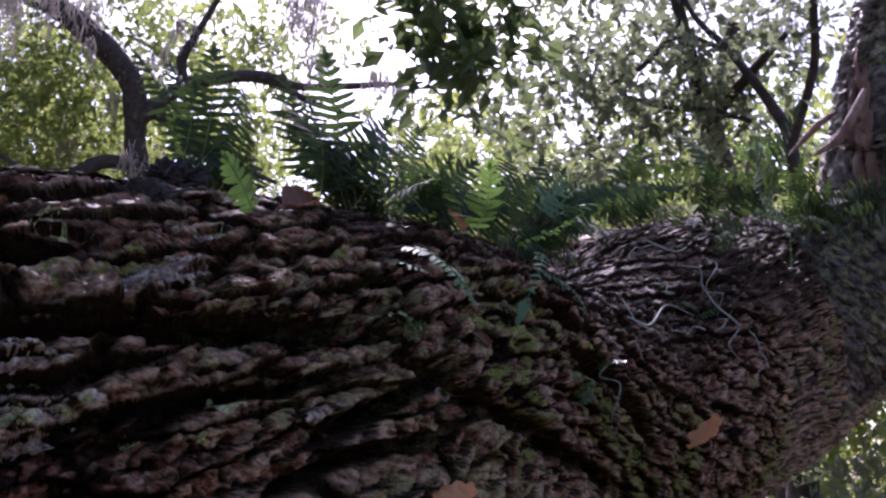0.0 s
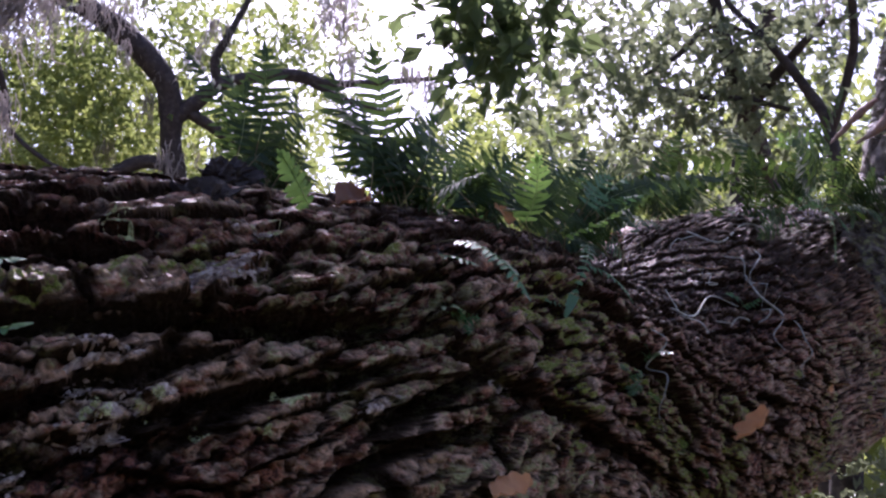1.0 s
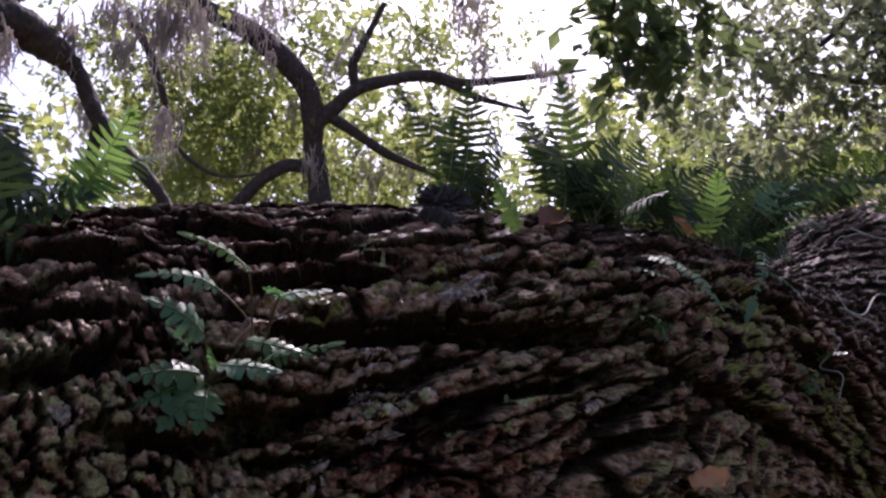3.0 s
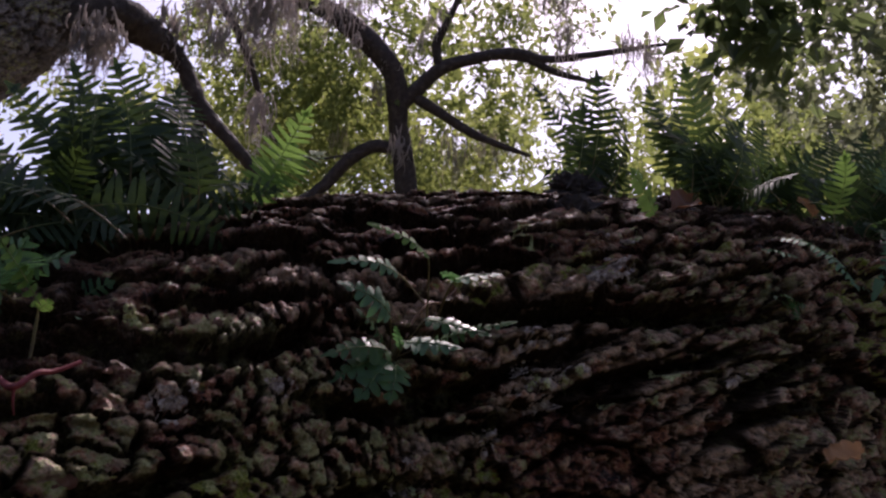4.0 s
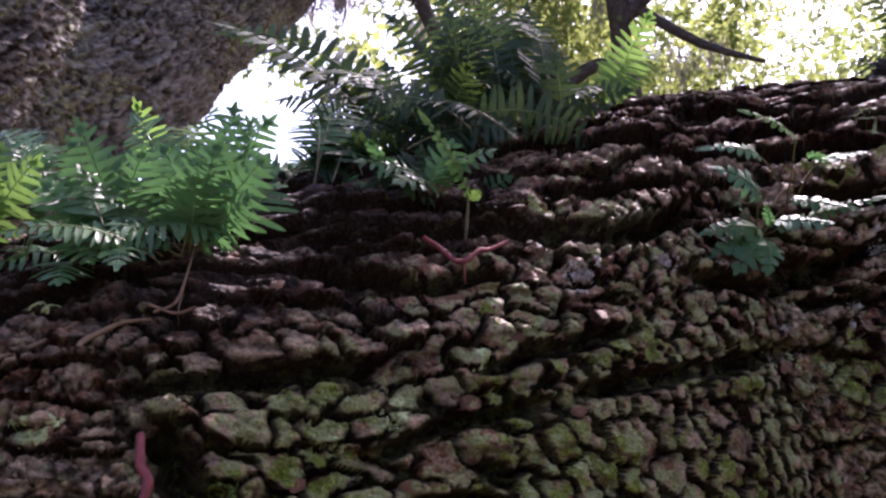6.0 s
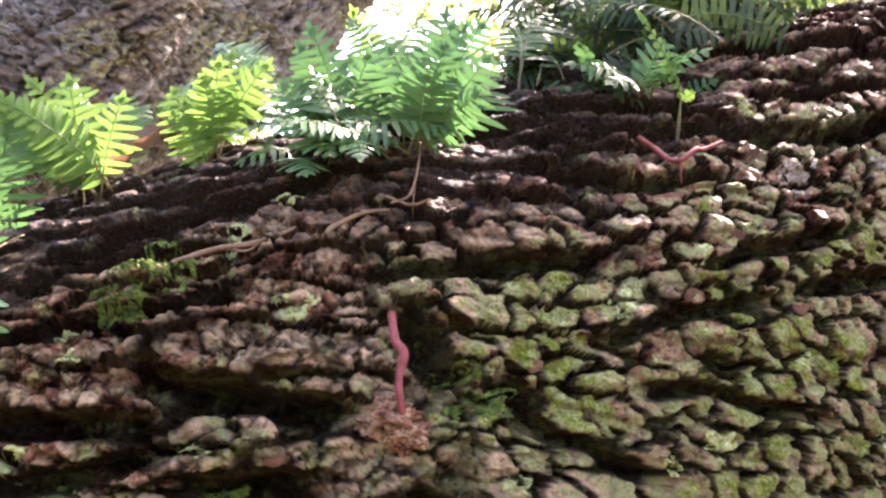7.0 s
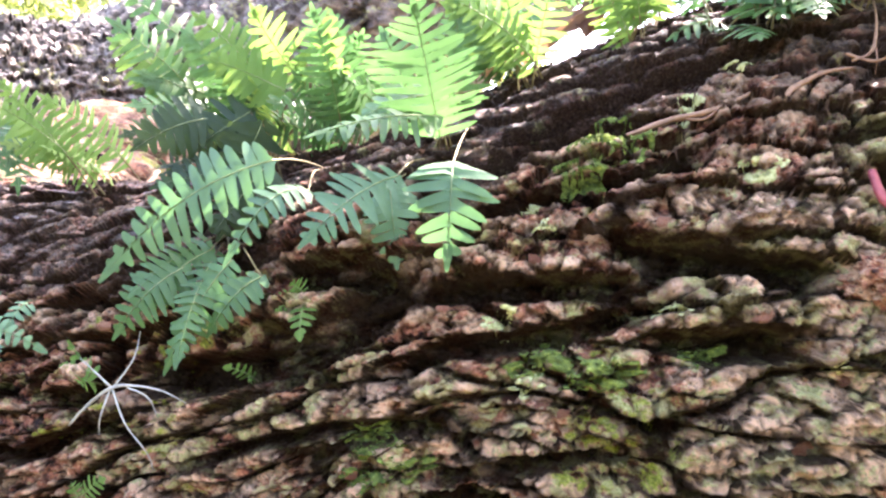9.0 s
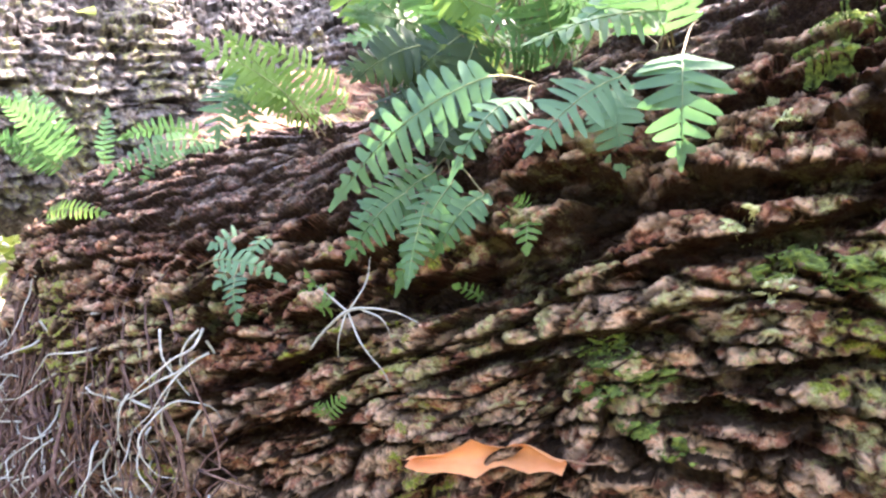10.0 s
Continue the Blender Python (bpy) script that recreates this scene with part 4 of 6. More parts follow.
tree("tall dark broad-leaved tree, haze put into its grey-green leaves", [
    [(3.3, 8.2, 0, 0.16), (2.464, 7.132, 3.684, 0.1), (2.013, 6.288, 4.228, 0.07), (1.682, 5.691, 4.887, 0.04)],
    [(2.084, 6.45, 4.064, 0.05), (2.205, 5.884, 4.201, 0.04), (2.384, 5.488, 4.365, 0.02)],
], [
    ([(0.79, 6.272, 4.146, 0.36), (1.278, 6.288, 4.41, 0.42), (1.632, 6.16, 4.006, 0.41), (1.072, 6.842, 3.984, 0.34), (1.936, 5.769, 4.159, 0.35), (1.394, 5.957, 4.56, 0.36), (2.181, 6.082, 3.768, 0.36), (0.632, 6.505, 4.857, 0.29), (1.997, 6.68, 3.832, 0.34), (0.471, 7.327, 4.308, 0.31), (2.099, 5.361, 4.147, 0.3), (1.059, 6.914, 5.051, 0.31)], 300),
], 0.8, 0.085, LEAF_HAZE_TINT, 260)

# a spray of big dark leaves hanging into the gap
tree("drooping bough of broad dark leaves", [
    [(0.074, 2.004, 3.445, 0.02), (0.042, 2.187, 2.932, 0.014), (0.042, 2.247, 2.658, 0.008), (0.084, 2.343, 2.474, 0.004)],
    [(0.042, 2.187, 2.932, 0.01), (-0.055, 2.215, 2.711, 0.006), (-0.072, 2.277, 2.603, 0.003)],
], [
    ([(-0.063, 2.246, 2.658, 0.06), (0.01, 2.27, 2.617, 0.07), (0.109, 2.304, 2.654, 0.07), (0.067, 2.315, 2.533, 0.07), (0.109, 2.342, 2.474, 0.05), (-0.007, 2.241, 2.764, 0.1), (0.124, 2.239, 2.763, 0.1), (0.01, 2.378, 2.401, 0.03), (-0.023, 2.3, 2.561, 0.05), (0.144, 2.349, 2.568, 0.04)], 2200),
], 1.0, 0.07, LEAF_NEAR, 200, "bough")


def forest_ring():
    """Leafy distance all round; behind the walk it is unseen, and lower to let skylight in."""
    rng = np.random.RandomState(77)
    out = []
    for i in range(300):
        az = rng.uniform(-0.9, 2.3) if i < 220 else rng.uniform(2.3, 5.4)
        az = -az
        if -0.93 < az < -0.66:
            continue
        dist = 17 + 14 * rng.rand() if i < 220 else 13 + 6 * rng.rand()
        top = 9.0 if i < 220 else 3.0
        z = 0.4 + top * rng.rand() ** 1.5
        out.append((dist * math.sin(az), dist * math.cos(az), z, 1.5 + 1.1 * rng.rand()))
    return mesh_from("forest", *crown_arrays(out, 22, 0.28, 5, 0.3, True), LEAF_SUN_TINT, False)


def tree_row(seed, near, far, low, high, count, mat):
    """A row of crowns behind the clearing, closed below and ragged on top."""
    rng = np.random.RandomState(seed)
    out = []
    for i in range(count):
        az = -rng.uniform(-0.9, 1.7)
        if -0.93 < az < -0.62:
            continue
        dist = rng.uniform(near, far)
        out.append((dist * math.sin(az), dist * math.cos(az), 1.35 + dist * (low + (high - low) * rng.rand() ** 1.4), 0.9 + 0.9 * rng.rand()))
    return mesh_from("forest", *crown_arrays(out, 56, 0.22, seed, 0.3, True), mat, False)


thing("forest", forest_ring(), "distant yellow-green forest edge, sunlight put into its colour", "forest", kind="stuff")
# two rows of crowns: sun and shade painted by two leaf colours
thing("forest", tree_row(61, 24, 30, 0.16, 0.42, 170, LEAF_SUN_TINT), "yellow-green crowns behind the clearing, sunlight put into their colour", "forest", kind="stuff")
thing("forest", tree_row(62, 17, 22, 0.16, 0.36, 110, LEAF_OAK), "dark green crowns behind the clearing, shade put into their colour", "forest", kind="stuff")


def unseen_canopy():
    """Unseen crown of the oak overhead, added to block the sun, which it lets through in patches."""
    rng = np.random.RandomState(91)
    out = [(rng.uniform(-5, 4.5), rng.uniform(2.6, 7.5), rng.uniform(6.0, 8.0), 0.7 + 0.5 * rng.rand()) for _ in range(46)]
    return mesh_from("crown", *crown_arrays(out, 60, 0.11, 15, 0.3, True), LEAF_OAK, False)


def unseen_boughs():
    """Unseen leafy boughs, added straight above the limb to block light from overhead."""
    rng = np.random.RandomState(33)
    out = [(rng.uniform(-4.5, 3.5), rng.uniform(-0.3, 3.6), rng.uniform(3.6, 5.2), rng.uniform(0.6, 1.0)) for _ in range(26)]
    return mesh_from("crown", *crown_arrays(out, 85, 0.12, 25, 0.3, True), LEAF_OAK, False)


def unseen_thicket():
    """Unseen thicket, added to close the clearing behind the walk and block low skylight."""
    rng = np.random.RandomState(34)
    out = []
    for i in range(84):
        az = math.pi + rng.uniform(-1.5, 1.5)
        dist = rng.uniform(5.0, 7.5)
        out.append((dist * math.sin(az), dist * math.cos(az), rng.uniform(0.2, 3.4), rng.uniform(0.9, 1.3)))
    return mesh_from("thicket", *crown_arrays(out, 90, 0.16, 26, 0.3, True), LEAF_OAK, False)


thing("thicket", unseen_thicket(), "unseen dense dark green thicket of young trees, added to block low skylight", "thicket", kind="stuff")
part("crown", unseen_boughs(), oak, "unseen leafy boughs, added close above the limb to shade it")
part("crown", unseen_canopy(), oak, "unseen open crown of small leathery leaves, added overhead to block the sun")


# ---- hanging grey moss ----
def moss_clump(points, seed, length, count, spread):
    rng = np.random.RandomState(seed)
    parts = []
    a, b = np.array(points[0]), np.array(points[-1])
    tufts = [(rng.rand(), rng.uniform(0.35, 1.0)) for _ in range(max(4, count // 7))]
    for _ in range(int(0.6 * count)):
        t, size = tufts[rng.randint(len(tufts))]
        p = a + (b - a) * t + rng.normal(size=3) * spread * np.array([0.5, 0.5, 0.4])
        ln = length * size * (0.3 + 0.7 * rng.rand())
        q, kn = p, [(*p, 0.004)]
        way = rng.normal(size=3) * 0.05 * ln
        for k in range(1, 6):
            way = 0.5 * way + rng.normal(size=3) * 0.045 * ln
            q = q + np.array([way[0], way[1], -ln / 5 * (0.7 + 0.5 * rng.rand())])
            kn.append((*q, 0.009 - 0.0014 * k))
        parts.append(tube_arrays(kn, 3, 3))
        for k in range(4):
            q = np.array(kn[1 + k][:3])
            w = rng.normal(size=3) * 0.07 * ln
            w[2] = -abs(w[2]) - 0.03 * ln
            parts.append(tube_arrays([(*q, 0.005), (*(q + w * 0.5 + rng.normal(size=3) * 0.015 * ln), 0.005), (*(q + w), 0.002)], 2, 3))
    me = mesh_from("spanish_moss", *join_arrays(parts), MOSS_GREY)
    return thing("spanish_moss", me, "grey strands of moss hanging from an oak branch", "hanging moss", "hanging moss", "stuff")


for k, (a, b, ln, num, sp) in enumerate([
    ((-5.392, 9.749, 7.423), (-4.644, 10.172, 7.314), 0.9, 60, 0.15),
    ((-2.16, 10.598, 7.887), (-1.624, 10.729, 7.814), 0.9, 70, 0.12),
    ((-4.595, 10.494, 7.213), (-4.208, 10.921, 6.675), 0.5, 40, 0.1),
    ((-3.523, 10.842, 7.284), (-3.343, 10.778, 7.499), 0.6, 30, 0.08),
    ((-3.916, 13.322, 6.585), (-3.274, 13.547, 6.421), 0.7, 60, 0.2),
    ((-3.817, 3.925, 3.852), (-3.615, 4.048, 3.922), 0.55, 60, 0.05),
    ((-3.425, 4.306, 4.184), (-3.428, 4.399, 4.025), 0.5, 50, 0.08),
    ((-4.199, 6.612, 5.492), (-3.789, 6.755, 5.623), 1.0, 70, 0.15),
    ((-4.303, 6.568, 5.546), (-3.96, 6.678, 5.689), 1.3, 90, 0.2),
    ((-3.859, 4.109, 4.02), (-3.743, 4.242, 3.959), 0.5, 60, 0.08),
    ((-1.782, 10.931, 8.158), (-0.834, 11.012, 8.208), 0.8, 70, 0.2),
    ((2.515, 6.446, 5.365), (3.043, 6.482, 4.917), 0.8, 90, 0.25),
    ((-4.509, 10.353, 7.377), (-4.817, 10.177, 7.439), 0.5, 40, 0.1),
    ((-4.268, 4.538, 4.272), (-4.167, 4.611, 4.284), 0.5, 60, 0.05),
    ((-4.518, 12.55, 6.306), (-3.75, 12.791, 6.272), 0.7, 50, 0.15),
    ((-4.318, 7.106, 4.497), (-4.247, 7.052, 4.707), 0.7, 40, 0.06),
    ((-5.037, 5.191, 4.58), (-4.922, 5.3, 4.564), 0.7, 50, 0.05),
    ((-4.821, 5.395, 4.543), (-4.739, 5.429, 4.599), 0.6, 40, 0.05),
    ((-5.085, 8.147, 6.418), (-4.926, 8.193, 6.491), 1.5, 40, 0.06),
    ((-4.716, 8.294, 6.511), (-4.595, 8.35, 6.522), 1.2, 40, 0.06),
    ((-4.439, 9.553, 6.72), (-4.26, 9.726, 6.535), 0.7, 40, 0.06),
    ((-4.578, 10.916, 6.244), (-4.436, 10.869, 6.471), 0.8, 30, 0.06),
    ((-3.321, 9.841, 6.942), (-3.135, 9.861, 7.005), 0.8, 40, 0.06),
    ((-3.937, 12.429, 5.819), (-3.679, 12.501, 5.819), 0.9, 40, 0.08),
    ((-3.3, 12.446, 6.234), (-2.711, 12.64, 6.058), 0.8, 50, 0.12),
    ((-5.687, 11.736, 5.933), (-5.333, 11.787, 6.199), 0.8, 40, 0.08),
    ((-1.805, 10.307, 6.712), (-1.298, 10.323, 6.805), 1.2, 50, 0.1),
    ((-0.626, 10.586, 6.365), (-0.484, 10.567, 6.415), 0.9, 30, 0.05),
    ((-3.936, 10.642, 6.831), (-3.68, 10.617, 7.043), 0.5, 30, 0.05),
    ((-4.407, 6.066, 5.308), (-4.155, 6.247, 5.29), 0.77, 70, 0.10),
    ((-4.118, 6.753, 5.581), (-3.953, 6.868, 5.548), 0.88, 60, 0.11),
    ((-4.065, 6.709, 4.543), (-4.01, 6.768, 4.484), 0.77, 45, 0.10),
    ((-3.623, 7.809, 6.359), (-3.42, 7.941, 6.289), 0.71, 45, 0.12),
    ((-1.632, 8.356, 6.479), (-1.302, 8.452, 6.409), 0.84, 70, 0.12),
    ((-0.627, 8.912, 5.677), (-0.554, 8.944, 5.62), 0.52, 25, 0.12),
    ((-4.094, 5.896, 4.827), (-4.028, 5.954, 4.804), 0.62, 40, 0.10),
    ((-1.794, 8.319, 6.208), (-1.318, 8.432, 6.14), 0.65, 70, 0.12),
    ((-3.698, 7.292, 5.896), (-3.355, 7.454, 5.876), 0.49, 50, 0.11),
    ((-3.647, 9.484, 5.074), (-3.552, 9.541, 5.012), 0.64, 40, 0.13),
    ((-3.047, 9.694, 5.028), (-2.779, 9.79, 4.967), 0.64, 40, 0.13),
    ((-3.283, 3.328, 3.444), (-3.084, 3.474, 3.47), 0.37, 70, 0.06),
    ((-4.328, 5.892, 4.293), (-4.273, 5.946, 4.256), 0.62, 40, 0.10),
    ((-3.412, 3.525, 3.672), (-3.277, 3.65, 3.649), 0.39, 70, 0.07),
    ((-0.835, 9.14, 5.962), (-0.618, 9.187, 5.891), 0.75, 50, 0.13),
    ((-4.373, 7.686, 6.028), (-3.857, 7.915, 6.098), 0.71, 60, 0.12),
]):
    moss_clump((a, b), 300 + k, ln, num, sp)


# ---- ferns on the limb ----
OUT = np.array([0.785, -0.62, 0.0])


def frond_arrays(base, tip, width, rng, sag=0.1, face=None, hang=0.0, bare=None, start=None):
    """Blade (pinnae along the midrib) and stalk of one fern frond."""
    base, tip = np.array(base, float), np.array(tip, float)
    chord = tip - base
    L = np.linalg.norm(chord)
    face = OUT + np.array([0, 0, 0.45]) + rng.normal(size=3) * 0.45 if face is None else np.array(face, float)
    axis = chord / L
    nrm = face - axis * (face @ axis)
    nrm = nrm / (np.linalg.norm(nrm) + 1e-9)
    lift = np.array([0, 0, 1.0]) - axis * axis[2]
    outward = OUT - axis * (OUT @ axis)
    bow = lift * sag * L + outward * 0.1 * L + nrm * 0.04 * L * rng.normal()
    ts = np.linspace(0, 1, 15)
    path = base + chord * ts[:, None] + bow * (4 * ts * (1 - ts))[:, None]
    if hang:
        ctrl = tip + np.array([0, 0, hang]) + 0.1 * (base - tip) + outward * 0.1 * L
        path = base * ((1 - ts) ** 2)[:, None] + ctrl * (2 * ts * (1 - ts))[:, None] + tip * (ts ** 2)[:, None]
    if start is not None:
        start = np.array(start, float)
        mid = (base + start) / 2 + lift * 0.12 * np.linalg.norm(start - base)
        u, v = np.linspace(0, 1, 6)[:-1, None], np.linspace(0, 1, 10)[:, None]
        blade = start + (tip - start) * v + bow * 0.6 * (4 * v * (1 - v))
        path = np.vstack([base * (1 - u) ** 2 + mid * 2 * u * (1 - u) + start * u ** 2, blade])
        bare = 5 / 14
    bare = bare or (0.22 + 0.1 * rng.rand() if not hang else 0.38)
    L = np.linalg.norm(np.diff(path, axis=0), axis=1).sum()
    stalk = tube_arrays([(*path[i], 0.0011 - 0.0004 * ts[i]) for i in range(0, 6)], 2, 5)
    rach = tube_arrays([(*path[i], 0.0009 - 0.0006 * ts[i]) for i in range(4, 15)], 2, 4)
    blade_len = L * (1 - bare) if start is None else np.linalg.norm(tip - start)
    n = int(np.clip(blade_len / max(0.009, 0.07 * blade_len), 5, 14))
    V, F = [], []
    for i in range(n):
        f = (i + 0.3) / n
        t = bare + (1 - bare) * f
        k = min(13, int(t * 14))
        o = path[k] + (path[k + 1] - path[k]) * (t * 14 - k)
        tg = unit(path[k + 1] - path[k])
        nm = unit(nrm - tg * (nrm @ tg))
        sd = np.cross(tg, nm)
        prof = (0.62 + 0.38 * math.sin(min(1.0, f * 3.2) * math.pi / 2)) * (1 - max(0.0, f - 0.35) ** 1.7 * 1.75)
        for sgn in (-1, 1):
            ln = width * max(0.14, prof) * (0.9 + 0.2 * rng.rand())
            wd = min(blade_len / n, 0.45 * width + 0.003) * ((0.6 if start is None else 0.74 if blade_len > 0.09 else 0.95) + 0.12 * rng.rand())
            dr = unit(sd * sgn + tg * (0.12 + 0.4 * f * f + 0.1 * rng.normal()) + nm * 0.1 * rng.normal())
            dn = nm * (-0.16 - 0.1 * rng.rand())
            w = unit(tg - dr * (tg @ dr))
            c0 = len(V)
            oo = o + tg * (0.25 * wd * sgn * 0.5)
            bend = 0.14 * (rng.rand() - 0.3)
            for s, hw in ((0.0, 0.7), (0.18, 0.47), (0.5, 0.45), (0.78, 0.35), (0.93, 0.19), (1.0, 0.03)):
                m = oo + dr * ln * s + dn * ln * s * s + tg * bend * ln * s * s
                V += [m - w * wd * hw, m - nm * wd * 0.1 * (1 - s), m + w * wd * hw]
            for s in range(5):
                a = c0 + 3 * s
                F += [(a, a + 1, a + 4, a + 3), (a + 1, a + 2, a + 5, a + 4)]
    # end lobe
    a, b = path[13], path[14] + (path[14] - path[13]) * 0.6
    tg = unit(b - a)
    sd = np.cross(tg, unit(nrm - tg * (nrm @ tg)))
    wd = blade_len / n * 0.45
    c0 = len(V)
    V += [a - sd * wd, a + sd * wd, (a + b) / 2 - sd * wd * 0.85, (a + b) / 2 + sd * wd * 0.85, b - sd * wd * 0.3, b + sd * wd * 0.3]
    F += [(c0, c0 + 1, c0 + 3, c0 + 2), (c0 + 2, c0 + 3, c0 + 5, c0 + 4)]
    V, F = np.array(V), np.array(F)
    thin = tube_arrays([(*path[i], 0.0006) for i in range(4, 15)], 2, 3)
    return join_arrays([(V, F), thin]), stalk, rach


FERN_LABELS = {"mid": "leafy mid-green fern with broad lobed fronds on the limb", "dark": "dark green fern with narrow comb-like fronds rooted on the limb, shade put into its colour", "young": "bright yellow-green young fern rooted in the bark, sun glow put into its colour", "pale": "fern with pale blue-green drooping fronds rooted on the limb"}


def fern(base, fronds, look_of="dark", seed=0, sag=0.1, face=None, extra=0, reach=0.05, spread=0.025, hang=0.0, bare=None):
    """One fern plant: a frond to each tip (x, y, z, half width), and further ones like them."""
    rng = np.random.RandomState(seed)
    mat = {"dark": FERN, "young": FERN_YOUNG, "pale": FERN_PALE, "mid": FERN_MID}[look_of]
    plant = tagged(new("fern"), FERN_LABELS[look_of], "fern", "ferns on the limb")
    b = LOW.seat(base, -0.004)[0] if np.linalg.norm(LOW.seat(base)[0] - np.array(base)) < 0.06 else np.array(base)
    plant.location = Vector(b)
    todo = [(np.array(f[:3]), f[3], f[4:7] if len(f) > 4 else None) for f in fronds]
    for _ in range(extra):
        t, w, _ = todo[rng.randint(len(fronds))]
        v = t - b
        todo.append((b + v * (0.55 + 0.5 * rng.rand()) + rng.normal(size=3) * reach * np.array([0.7, 0.7, 0.35]), w * (0.8 + 0.3 * rng.rand()), None))
    for tip, w, start in todo:
        off = rng.normal(size=3) * spread * np.array([1, 1, 0.15])
        blade, stalk, rach = frond_arrays(b + off, tip, w, rng, sag, face, hang, bare, start)
        fr = part("frond", mesh_from("frond", *blade, mat), plant)
        for nm, arr, mt in (("stalk", stalk, STIPE), ("midrib", rach, MIDRIB)):
            st = part(nm, mesh_from(nm, *arr, mt), fr)
            st.matrix_parent_inverse = Matrix()
            st.location = (0, 0, 0)
    return plant


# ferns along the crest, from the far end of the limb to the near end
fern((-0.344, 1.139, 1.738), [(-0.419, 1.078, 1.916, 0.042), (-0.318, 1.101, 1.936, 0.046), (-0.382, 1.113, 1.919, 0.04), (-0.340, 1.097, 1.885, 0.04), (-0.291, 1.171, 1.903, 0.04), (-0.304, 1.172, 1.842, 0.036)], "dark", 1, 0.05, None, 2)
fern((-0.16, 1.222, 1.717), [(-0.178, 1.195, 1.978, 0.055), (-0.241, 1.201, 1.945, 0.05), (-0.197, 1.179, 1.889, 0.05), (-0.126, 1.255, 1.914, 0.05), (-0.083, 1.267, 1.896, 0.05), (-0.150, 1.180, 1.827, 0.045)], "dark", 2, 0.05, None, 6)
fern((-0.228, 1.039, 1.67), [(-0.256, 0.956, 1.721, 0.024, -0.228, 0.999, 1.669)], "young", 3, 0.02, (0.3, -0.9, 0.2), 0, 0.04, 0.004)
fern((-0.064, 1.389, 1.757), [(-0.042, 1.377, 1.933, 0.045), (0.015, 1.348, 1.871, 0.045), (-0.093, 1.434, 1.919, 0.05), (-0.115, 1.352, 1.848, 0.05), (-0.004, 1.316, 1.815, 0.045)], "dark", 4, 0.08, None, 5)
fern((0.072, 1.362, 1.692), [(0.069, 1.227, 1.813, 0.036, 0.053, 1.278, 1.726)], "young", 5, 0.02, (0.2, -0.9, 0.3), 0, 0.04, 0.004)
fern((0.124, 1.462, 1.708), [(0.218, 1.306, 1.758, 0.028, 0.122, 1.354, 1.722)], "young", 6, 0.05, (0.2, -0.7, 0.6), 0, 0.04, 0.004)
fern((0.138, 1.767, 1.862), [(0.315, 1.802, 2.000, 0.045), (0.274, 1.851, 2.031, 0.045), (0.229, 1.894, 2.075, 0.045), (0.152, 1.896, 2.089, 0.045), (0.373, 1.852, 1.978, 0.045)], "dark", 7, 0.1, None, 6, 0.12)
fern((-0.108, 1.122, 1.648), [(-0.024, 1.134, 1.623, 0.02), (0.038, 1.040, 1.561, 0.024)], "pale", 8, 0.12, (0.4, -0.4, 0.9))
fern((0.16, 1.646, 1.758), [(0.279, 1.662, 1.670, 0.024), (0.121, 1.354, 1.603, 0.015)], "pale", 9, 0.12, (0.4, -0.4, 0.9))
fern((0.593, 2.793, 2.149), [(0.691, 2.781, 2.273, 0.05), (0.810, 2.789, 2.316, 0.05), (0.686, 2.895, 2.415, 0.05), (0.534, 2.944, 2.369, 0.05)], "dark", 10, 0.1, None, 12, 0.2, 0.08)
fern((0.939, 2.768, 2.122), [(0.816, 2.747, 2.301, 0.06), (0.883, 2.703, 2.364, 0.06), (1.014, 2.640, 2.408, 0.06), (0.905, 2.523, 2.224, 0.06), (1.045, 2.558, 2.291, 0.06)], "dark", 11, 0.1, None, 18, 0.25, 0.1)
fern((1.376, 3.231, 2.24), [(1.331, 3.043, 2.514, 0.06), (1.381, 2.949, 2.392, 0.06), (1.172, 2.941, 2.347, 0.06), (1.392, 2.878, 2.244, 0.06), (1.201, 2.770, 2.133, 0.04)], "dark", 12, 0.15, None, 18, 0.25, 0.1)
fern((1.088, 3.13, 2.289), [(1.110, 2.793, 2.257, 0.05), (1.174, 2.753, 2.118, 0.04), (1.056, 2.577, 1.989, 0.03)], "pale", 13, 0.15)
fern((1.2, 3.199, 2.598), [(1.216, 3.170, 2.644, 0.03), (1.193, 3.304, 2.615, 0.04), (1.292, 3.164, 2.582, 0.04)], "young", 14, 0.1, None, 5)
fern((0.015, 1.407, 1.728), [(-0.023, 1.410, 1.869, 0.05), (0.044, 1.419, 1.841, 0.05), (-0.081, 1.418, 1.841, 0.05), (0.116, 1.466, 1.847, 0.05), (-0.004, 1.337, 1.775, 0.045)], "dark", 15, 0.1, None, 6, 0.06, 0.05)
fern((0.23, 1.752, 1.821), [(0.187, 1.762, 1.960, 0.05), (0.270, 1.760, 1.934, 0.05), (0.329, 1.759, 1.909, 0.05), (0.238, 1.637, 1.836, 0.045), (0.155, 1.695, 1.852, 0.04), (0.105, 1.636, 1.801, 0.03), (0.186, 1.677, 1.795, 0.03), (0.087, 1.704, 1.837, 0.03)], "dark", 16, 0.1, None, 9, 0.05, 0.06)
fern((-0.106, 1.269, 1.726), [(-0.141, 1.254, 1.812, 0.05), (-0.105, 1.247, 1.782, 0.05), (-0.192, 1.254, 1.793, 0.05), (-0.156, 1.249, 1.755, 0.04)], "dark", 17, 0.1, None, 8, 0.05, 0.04)
